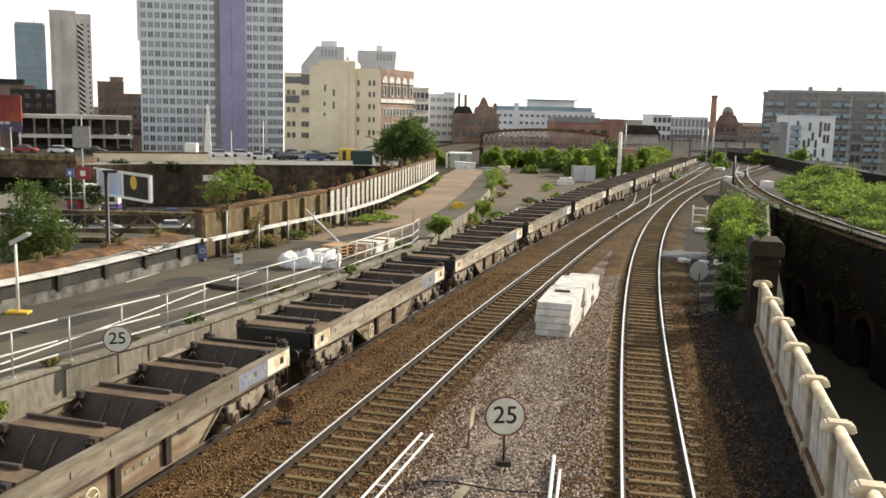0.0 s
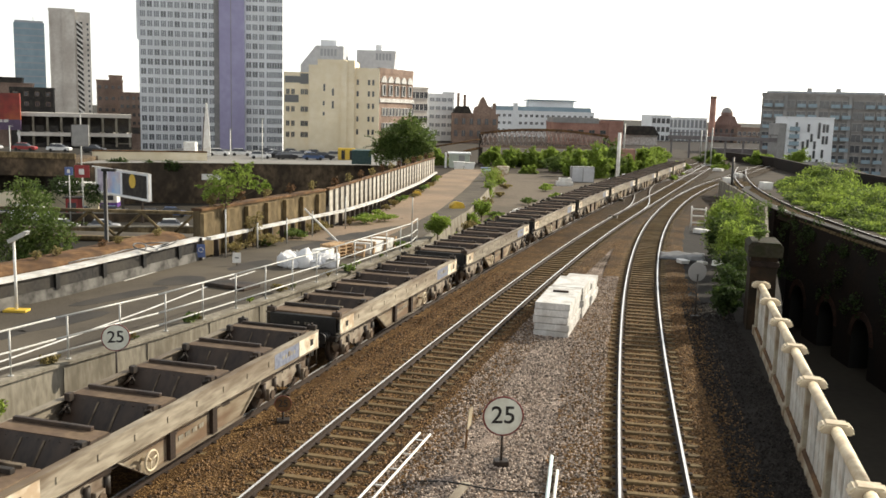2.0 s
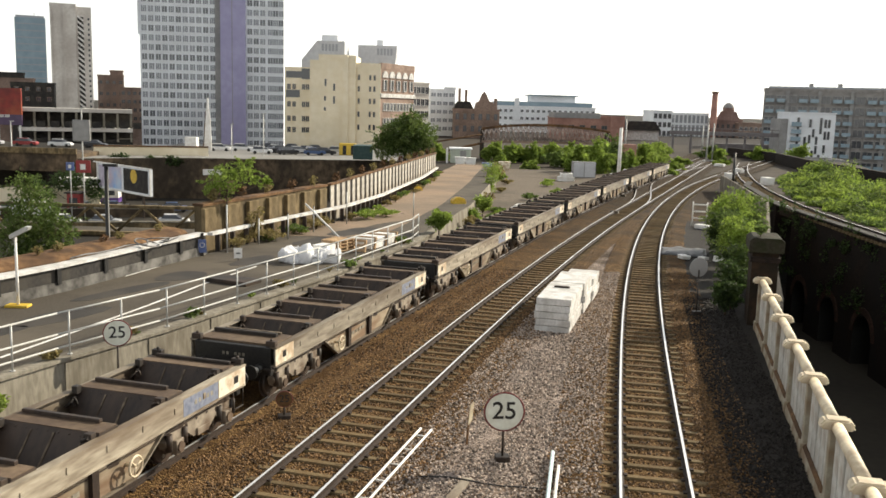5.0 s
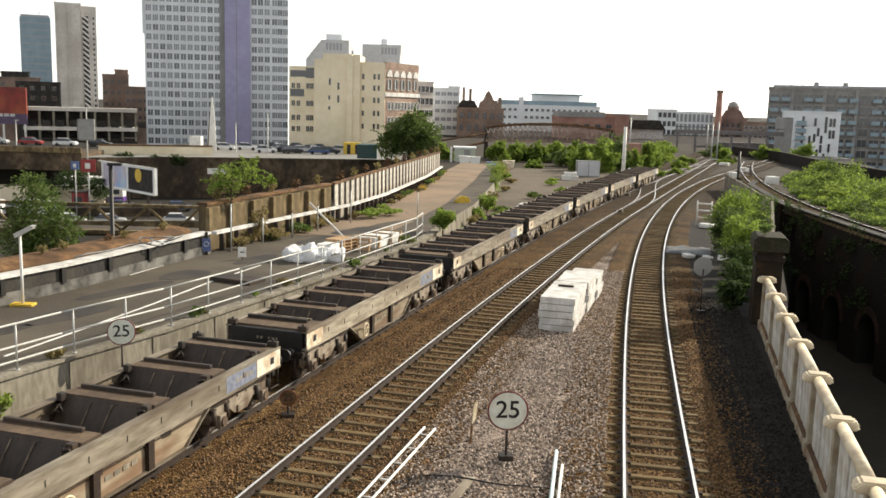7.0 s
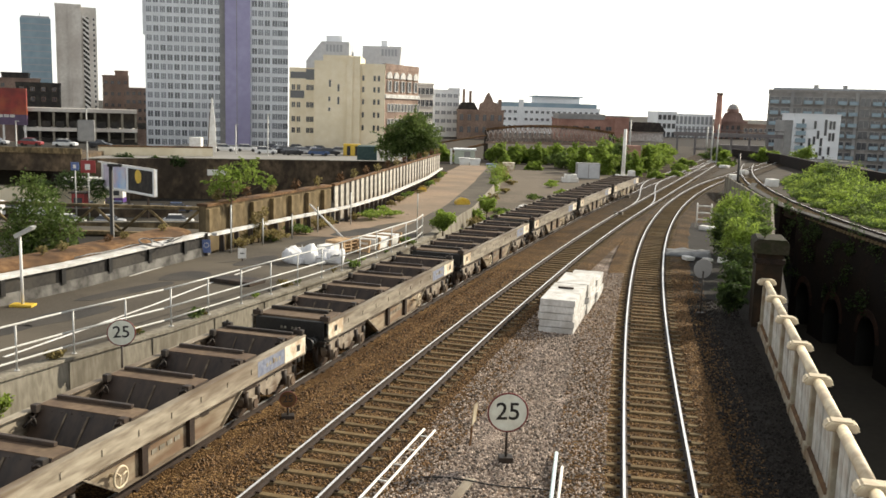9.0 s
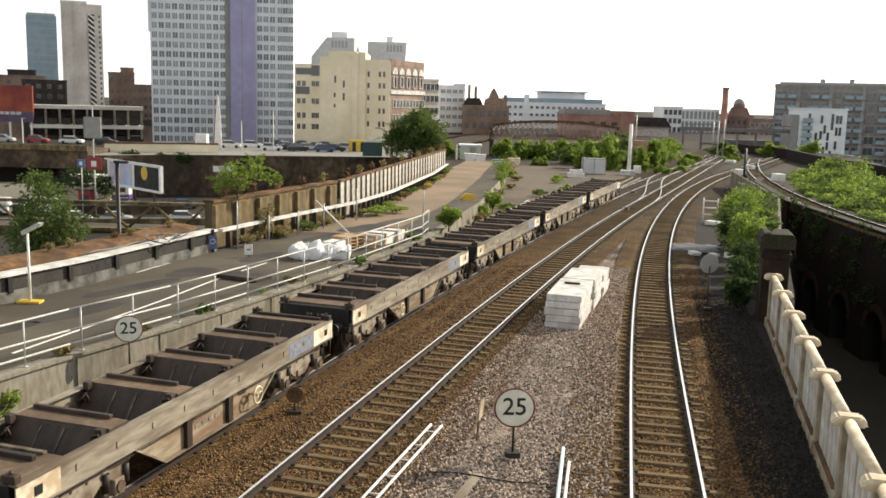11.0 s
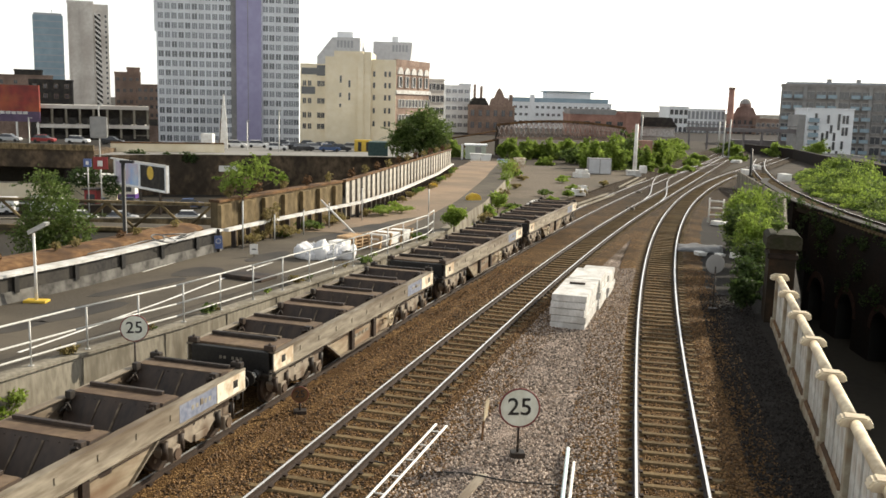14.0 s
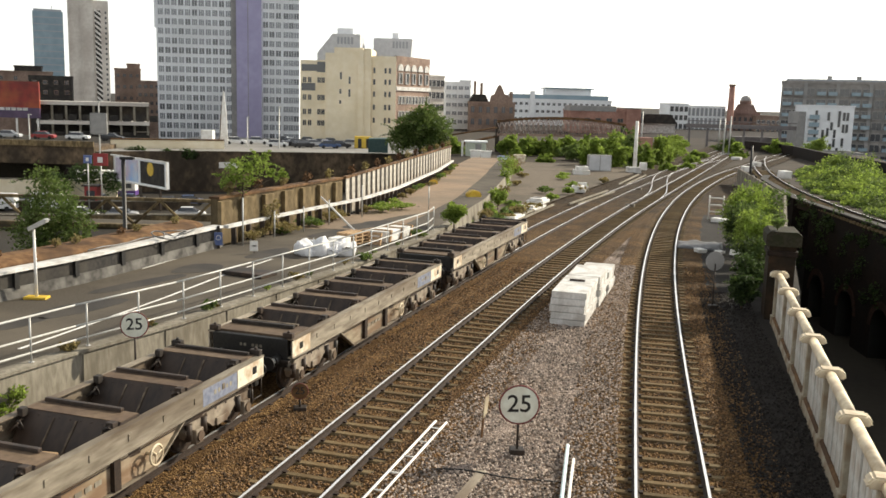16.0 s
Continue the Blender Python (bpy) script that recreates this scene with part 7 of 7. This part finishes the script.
for i, (x, y, a, c) in enumerate(((-42.0, 184, 5, 0), (-38.0, 186, 8, 0), (-32.6, 178, 10, 0), (-31.0, 186, 15, 2), (-29.6, 182, 30, 1), (-27.6, 178, 40, 1), (-26.2, 182, 35, 2), (-24.8, 186, 60, 1), (-22.4, 178, 10, 3), (-20.6, 180, 8, 1), (-23.5, 190, 5, 1), (-28.5, 192, 5, 1), (-33.5, 192, 5, 1), (-18.8, 186, 0, 2))):
    car(x, y, LOT, a, c)
for x, w in ((-17.0, 1.0), (-15.4, 0.6)):
    ob = thing("site_cabin", "orange-yellow site cabin at the car park's edge", "cabin", pose(x, 182, LOT))
    part("body", B(-w, w, -1, 1, 0, 2.3, bevel=0.03), YELLOW, ob)
    part("door", B(-0.3, 0.4, -1.04, -1.0, 0.1, 1.9), BLACK, ob)
ob = thing("green_container", "dull green steel container beside the tree", "container", pose(-11.8, 160, -1.6, 0, 0, 3))
part("body", B(-1.7, 1.7, 0, 5, 0, 2.4, bevel=0.03), mat("container_green", (0.035, 0.075, 0.072), (0.055, 0.10, 0.095), 0.7, 2, 0.4, bump=0.1), ob)
for i in range(8):
    part("rib", B(-1.6 + 0.42 * i, -1.45 + 0.42 * i, -0.05, 0.0, 0.1, 2.3), bpy.data.materials["container_green"], ob)
ob = thing("white_spire", "slender white tapering flag post in the car park", "pylon", pose(-43.4, 180, LOT))
part("shaft", prism(bmesh.new(), [(-0.85, 0), (0.75, 0), (0.55, 5.5), (0.05, 10.4), (-0.15, 10.4), (-0.5, 5.5)], -0.1, 0.1, axis="y"), WHITE_PAINT, ob)
part("edge", prism(bmesh.new(), [(-1.0, 0), (-0.86, 0), (-0.52, 5.5), (-0.17, 10.0), (-0.3, 9.0), (-0.7, 5.2)], -0.08, 0.08, axis="y"), RUST_TOP, ob)
ob = thing("white_cabin", "small white cabin behind the boundary wall", "cabin", pose(-45.8, 176, LOT))
part("body", B(-1.1, 1.1, 0, 2, 0.6, 2.9, bevel=0.03), WHITE_PAINT, ob)
part("base", B(-1.1, 1.1, 0, 2, 0, 0.6), CONCRETE, ob)

# hoarding against the terrace wall
bb = thing("billboard", "white-framed hoarding with pale blue and dark posters", "billboard", pose(-50.6, 140.2, 0, 0, 0, -46))
part("backing", B(0, 16.6, 0, 0.4, -5.7, -1.9), PALE_CLAD, bb)
part("poster", B(0.5, 3.6, -0.05, 0.0, -5.4, -2.2), mat("poster_grey", (0.45, 0.40, 0.48), (0.62, 0.58, 0.66), 0.5, 0.7, 0.3, (0.30, 0.22, 0.35), 0.7, 0.0), bb, "pale poster with mauve blots")
part("poster", B(3.8, 7.8, -0.05, 0.0, -5.4, -2.2), mat("poster_blue", (0.22, 0.42, 0.75), (0.50, 0.60, 0.72), 0.5, 0.5, 0.2, (0.65, 0.42, 0.40), 0.7, 0.0), bb, "pale blue poster")
part("poster", B(8.6, 16.0, -0.05, 0.0, -5.4, -2.2), DARK_WALL, bb, "dark grey poster")
part("disc", tube(bmesh.new(), (11.8, -0.08, -3.2), (11.8, -0.05, -3.2), 1.0, seg=20), YELLOW, bb, "yellow round mark")
for z in (-5.75, -1.95):
    part("frame_bar", B(-1.2 if z > -3 else 0, 16.8, -0.15, 0.0, z, z + 0.18), WHITE_PAINT, bb)
for x in (-0.1, 16.6):
    part("frame_bar", B(x, x + 0.2, -0.15, 0.0, -5.75, -1.8), WHITE_PAINT, bb)
for x in (2, 8, 14):
    part("leg", B(x, x + 0.3, 0.1, 0.35, STREET, -5.7), DARK_STEEL, bb)
# walls of the street below
for a, b, h, m, lab in (((-75, 124.5), (-37.0, 132.5), 1.15, TERRACE_STONE, "low grey wall along the sunken street"), ((-80, 104.0), (-26.0, 116.0), 1.6, TAN_WALL, "tan stone wall below the girder"), ((-80.0, 141.0), (-51.5, 143.3), 2.8, CREAM_WALL, "pale rendered wall under the road bridge")):
    ob = thing("street_wall", lab, "wall", kind="structure")
    part("wall", sweep(bmesh.new(), [(*a, STREET), (*b, STREET)], [(-0.2, 0), (0.2, 0), (0.2, h), (-0.2, h)]), m, ob)
    part("coping", sweep(bmesh.new(), [(*a, STREET), (*b, STREET)], [(-0.3, h), (0.3, h), (0.3, h + 0.15), (-0.3, h + 0.15)]), CONCRETE, ob)
for i, (x, y, a, c) in enumerate(((-48.2, 121, 8, 0), (-43.0, 121.5, 8, 2), (-34.6, 124.0, 8, 0), (-61.5, 119, 8, 0), (-66, 118, 8, 2), (-47.5, 138, 12, 3), (-44.5, 134.5, 12, 1), (-40.8, 136.0, 12, 1), (-51.5, 137, 12, 2), (-60, 133, 5, 0), (-64.5, 132, 5, 2), (-69, 131, 5, 0), (-38.5, 138.5, 14, 3))):
    car(x, y, STREET, a, c, 0.95)
def van(x, y, ang):
    ob = thing("parked_van", "white panel van parked in the sunken street", "van", pose(x, y, STREET, 0, 0, ang), group="parked vans")
    bm = prism(bmesh.new(), [(-2.6, 0.35), (2.5, 0.35), (2.6, 0.9), (2.3, 1.25), (1.6, 2.25), (1.2, 2.4), (-2.55, 2.4), (-2.6, 2.2)], -0.95, 0.95, axis="y")
    bmesh.ops.bevel(bm, geom=bm.edges[:], offset=0.07, segments=2, affect="EDGES")
    part("body", bm, CAR_PAINTS[0], ob)
    part("window", prism(bmesh.new(), [(1.2, 1.3), (2.1, 1.3), (1.5, 2.1), (1.2, 2.1)], -0.97, 0.97, axis="y"), GLASS, ob)
    part("bumper", B(2.45, 2.68, -0.9, 0.9, 0.35, 0.65, bevel=0.04), TYRE, ob)
    for xx in (-1.6, 1.6):
        for yy in (-0.96, 0.76):
            part("wheel", tube(bmesh.new(), (xx, yy, 0.34), (xx, yy + 0.2, 0.34), 0.34, seg=14), TYRE, ob)
    return ob


van(-62.0, 126.0, 186)
van(-55.5, 128.5, 8)
van(-69.0, 127.5, 4)
bus = thing("double_deck_bus", "white and purple double-deck bus in the street", "bus", pose(-54.2, 146.5, STREET, 0, 0, 6))
part("body", B(-4.6, 4.6, -1.2, 1.2, 0.35, 4.2, bevel=0.12), WHITE_PAINT, bus)
part("skirt", B(-4.62, 4.62, -1.22, 1.22, 0.35, 1.1), mat("bus_purple", (0.10, 0.05, 0.22), (0.14, 0.07, 0.28), 0.4, 2, 1, bump=0.0), bus)
for z in (1.5, 3.0):
    for i in range(7):
        part("window", B(-4.2 + 1.2 * i, -3.15 + 1.2 * i, -1.23, -1.2, z, z + 0.75), GLASS, bus)
for x in (-3, 3):
    part("wheel", tube(bmesh.new(), (x, -1.24, 0.5), (x, -0.9, 0.5), 0.5, seg=16), TYRE, bus)
ob = thing("kiosk", "red kiosk beside the parked cars", "kiosk", pose(-50.4, 130.5, STREET))
part("body", B(-0.9, 0.9, -0.8, 0.8, 0, 3.3, bevel=0.05), CAR_PAINTS[4], ob)
part("roof", B(-1.2, 1.2, -1.1, 1.1, 3.3, 3.5), DARK_STEEL, ob)
part("window", B(-0.6, 0.6, -0.83, -0.8, 1.3, 2.7), GLASS, ob)
for x, y, zt, w, h, m, lab in ((-49.2, 126, -1.0, 0.55, 1.1, "notice_blue", "blue square parking sign on a pole"), (-47.4, 126, -0.7, 1.0, 1.7, "car_red", "red boxed sign on a pole")):
    ob = thing("pole_sign", lab, "sign", pose(x, y, STREET))
    part("pole", tube(bmesh.new(), (0, 0, 0), (0, 0, zt - STREET), 0.09, seg=8), STEEL_GALV, ob)
    part("panel", B(-w, w, -0.12, -0.02, zt - STREET - h, zt - STREET), bpy.data.materials[m], ob)
    part("mark", B(-w * 0.4, w * 0.3, -0.16, -0.12, zt - STREET - h * 0.75, zt - STREET - h * 0.3), WHITE_PAINT, ob)
for x, y, zt, m in ((-56.5, 150, 6.0, STEEL_GALV), (-15.9, 45.2, 4.6, BLACK), (-38.0, 176, 3.4, STEEL_GALV), (-31.2, 172, 5.6, STEEL_GALV), (-77, 170, 3.0, STEEL_GALV)):
    ob = thing("lamp_column", "plain lamp column rising from the street", "street lamp", pose(x, y, STREET), group="lamp columns")
    part("column", tube(bmesh.new(), (0, 0, 0), (0, 0, zt - STREET), 0.13, 0.10, 10), m, ob)
    part("head", B(-0.15, 0.55, -0.12, 0.12, zt - STREET, zt - STREET + 0.14, bevel=0.03), m, ob)
tagged(part("round_board", B(-1.4, 1.4, 0, 0.3, 0.7, 4.2, bevel=0.3), GREY_CLAD, None, "", pose(-56.5, 149.6, 0)), "grey board high on its column", "sign")
# road bridge behind the street
rbg = thing("road_bridge", "old stone road bridge over the sunken street", "bridge", kind="structure")
part("deck", B(-110, -57.5, 150, 162, -4.3, -1.4), TERRACE_STONE, rbg)
part("parapet", B(-110, -57.5, 149.7, 150.2, -1.4, -0.5), TAN_WALL, rbg)
part("abutment", B(-62.5, -57.5, 150.3, 161, STREET, -4.3), SOOT_BRICK, rbg)
part("abutment", B(-110, -100, 150.3, 161, STREET, -4.3), SOOT_BRICK, rbg)
part("approach", B(-110, -57.6, 162, 186, STREET, -1.5), GROUND, rbg)
for i in range(5):
    car(-88 + 6.4 * i, 172, -1.5, 2, (0, 2, 4, 0, 1)[i])
shrub("ivy", "ivy spilling over the terrace wall", "ivy", -52.6, 156.3, -3.5, [((0, 0, 1.0), (2.6, 0.8, 1.2)), ((8.5, 1.2, 0.9), (2.0, 0.8, 1.0)), ((4.6, 1.0, 1.2), (1.2, 0.8, 0.6))], 1800, 0.4, LEAF_DARK, 301)
shrub("street_bush", "dark green bushes under the road bridge", "bush", -55, 140, STREET, [((0, 0, 4.2), (3.2, 2, 2.2)), ((4.0, 0, 3.0), (2.2, 2, 2.4)), ((-4, 0, 2.6), (2.4, 2, 2))], 2400, 0.4, LEAF_DARK, 302, 0.1)
# ragged marks on the terrace wall
for x, z, w, h, m in ((-37.6, -4.4, 1.6, 0.5, WHITE_PAINT), (-36.9, -7.0, 0.6, 1.3, RED_BRICK), (-34.6, -7.0, 0.7, 1.2, RED_BRICK)):
    yy = float(np.interp(x, [-41, -30], [158.0, 160.5]))
    tagged(part("painted_patch", B(-w, w, -0.12, -0.02, -h, h), m, None, "", pose(x, yy, z, 0, 0, 13)), "faded painted patch on the terrace wall", "painted sign")

# ---- footbridge, hut and the bridge far down the line ----
fb = thing("footbridge", "arched lattice footbridge of rusty brown iron over the yard", "footbridge", kind="structure")


def arch_z(x, lift):
    k = (x - 8.2) / (29.0 - 8.2)
    return 4.3 + 0.85 * 4 * k * (1 - k) * lift


N = 26
for y in (149.2, 151.2):
    top = [(8.2 + 20.8 * i / N, y, arch_z(8.2 + 20.8 * i / N, 1.0) + 0.25) for i in range(N + 1)]
    bot = [(8.2 + 20.8 * i / N, y, 2.5 + 0.2 * i / N) for i in range(N + 1)]
    for nm, line in (("top_chord", top), ("bottom_chord", bot)):
        part(nm, sweep(bmesh.new(), line, [(-0.12, -0.17), (0.12, -0.17), (0.12, 0.17), (-0.12, 0.17)]), RUST_TOP if nm == "top_chord" else BROWN_BRICK, fb)
    for i in range(N):
        for a, b in ((bot[i], top[i + 1]), (top[i], bot[i + 1])):
            part("lattice_bar", tube(bmesh.new(), a, b, 0.07, seg=5), LATTICE, fb)
part("floor", sweep(bmesh.new(), [(8.2, 150.2, 2.5), (29.0, 150.2, 2.7)], [(-1.0, -0.1), (1.0, -0.1), (1.0, 0.1), (-1.0, 0.1)]), DARK_STEEL, fb)
for x in (8.3, 28.8):
    part("column", B(x - 0.3, x + 0.3, 149.4, 151.0, -0.4, 4.5), DARK_STEEL, fb)
for y in (149.2, 151.2):
    part("stair_stringer", tube(bmesh.new(), (8.2, y, 2.2), (0.8, y, 0.4), 0.16, seg=6), RUST_TOP, fb)
    part("stair_rail", tube(bmesh.new(), (8.2, y, 3.6), (0.8, y, 2.2), 0.10, seg=6), RUST_TOP, fb)
for i in range(10):
    part("step", B(0.9 + 0.73 * i, 1.6 + 0.73 * i, 149.3, 151.1, 0.35 + 0.19 * i, 0.43 + 0.19 * i), DARK_STEEL, fb)
hut = thing("platelayers_hut", "pale green hut with a flat roof by the footbridge", "hut", pose(3.0, 137, -0.4))
part("wall", B(0, 3.0, 0, 3, 0, 2.1), mat("hut_green", (0.42, 0.46, 0.38), (0.50, 0.54, 0.46), 0.8, 3, 0.6, bump=0.1), hut)
part("roof", B(-0.2, 3.2, -0.3, 3.2, 2.1, 2.3), PALE_CLAD, hut)
part("post", B(-0.7, -0.4, -0.6, -0.3, 0, 2.3), WHITE_PAINT, hut)
part("door", B(1.4, 2.3, -0.04, 0.0, 0, 1.9), GREY_CLAD, hut)
for x, y, m in ((7.4, 117.0, "notice_blue"), (4.2, 129.5, "white_paint"), (5.6, 128.0, "white_paint"), (9.8, 121.0, "yellowed_end")):
    ob = thing("waste_bin", "large wheeled waste bin by the yard gate", "bin", pose(x, y, -0.35), group="bins in the yard")
    part("tub", prism(bmesh.new(), [(-0.6, 0.15), (0.6, 0.15), (0.75, 1.2), (-0.75, 1.2)], -0.5, 0.5, axis="y"), CYAN_TUBE if m == "notice_blue" else bpy.data.materials[m], ob)
    part("lid", B(-0.8, 0.8, -0.55, 0.55, 1.2, 1.35, bevel=0.03), bpy.data.materials[m], ob)
    part("wheels", B(-0.5, 0.5, -0.4, 0.4, 0, 0.15), TYRE, ob)
gr = thing("girder_bridge", "dark iron girder bridge crossing the line far off", "bridge", kind="structure")
part("girder", B(50.0, 82.0, 192, 193, 3.5, 4.3), FAR_IRON, gr)
part("rail", B(50.0, 82.0, 191.9, 192.0, 4.85, 5.0), FAR_IRON, gr)
for i in range(9):
    part("column", B(50.5 + 3.8 * i, 50.8 + 3.8 * i, 192.2, 192.8, -0.6, 3.5), FAR_IRON, gr)
for i in range(16):
    part("rail_post", B(50.2 + 2.1 * i, 50.35 + 2.1 * i, 191.9, 192.0, 4.3, 4.85), FAR_IRON, gr)
part("abutment", B(76.0, 84.0, 191, 199, STREET, 3.4), GREY_CLAD, gr)
part("embankment", B(62.0, 84.0, 201, 203, STREET, 1.6), FAR_IRON, gr)
bm = sweep(bmesh.new(), [(60.5, 186, -0.2), (61.0, 161, 0), (57.5, 139, 0), (56.0, 113, 0), (55.0, 85, 0), (55.0, 40, 0)], [(-0.3, -0.5), (0.3, -0.5), (0.3, 1.5), (-0.3, 1.5)])
tagged(part("dark_boundary_wall", bm, SOOT_BRICK), "dark brick boundary wall behind the overgrown viaduct", "wall", kind="structure")
for x, y, h in ((47.6, 158, 6.5), (49.2, 160, 6.8), (36.0, 170, 7.0), (55.0, 186, 6.0)):
    ob = thing("signal_mast", "pale slender mast between the far tracks", "mast", pose(x, y, -0.4), group="far masts")
    part("mast", tube(bmesh.new(), (0, 0, 0), (0, 0, h), 0.15, 0.12, 8), STEEL_GALV, ob)
    part("foot", B(-0.4, 0.4, -0.4, 0.4, 0, 0.4), PALE_CONCRETE, ob)
tagged(part("brick_pier", B(-0.9, 0.9, -0.8, 0.8, 0, 3.9), RED_BRICK, None, "", pose(27.4, 127, -0.4)), "rust-red brick pier among the bushes", "pier")


# braced girder that carries the low road across the sunken street
tb = thing("truss_bridge", "rust-brown braced girder bridge low over the sunken street", "bridge", kind="structure")
x0, x1, yb, zt, zb = -44.0, -18.6, 73.0, -0.5, -2.65
part("top_chord", B(x0, x1, yb - 0.22, yb + 0.22, zt - 0.24, zt, bevel=0.03), TAN_WALL, tb)
part("bottom_chord", B(x0, x1, yb - 0.25, yb + 0.25, zb - 0.3, zb, bevel=0.03), TAN_WALL, tb)
part("road_deck", B(x0, x1, yb + 0.26, yb + 3.2, zb - 0.5, zb - 0.1), ASPHALT, tb)
bays = 12
for i in range(bays):
    a, b = x0 + (x1 - x0) * i / bays, x0 + (x1 - x0) * (i + 1) / bays
    lo, hi = ((a, zb), (b, zt - 0.2)) if i % 2 else ((b, zb), (a, zt - 0.2))
    part("brace", tube(bmesh.new(), (lo[0], yb, lo[1]), (hi[0], yb, hi[1]), 0.12, 0.12, 6), TAN_WALL, tb)
for x in (x0 + 1.0, x1 - 1.2):
    part("abutment", B(x - 1.0, x + 1.0, yb - 0.8, yb + 3.0, STREET, zb - 0.5), SOOT_BRICK, tb)


motions()
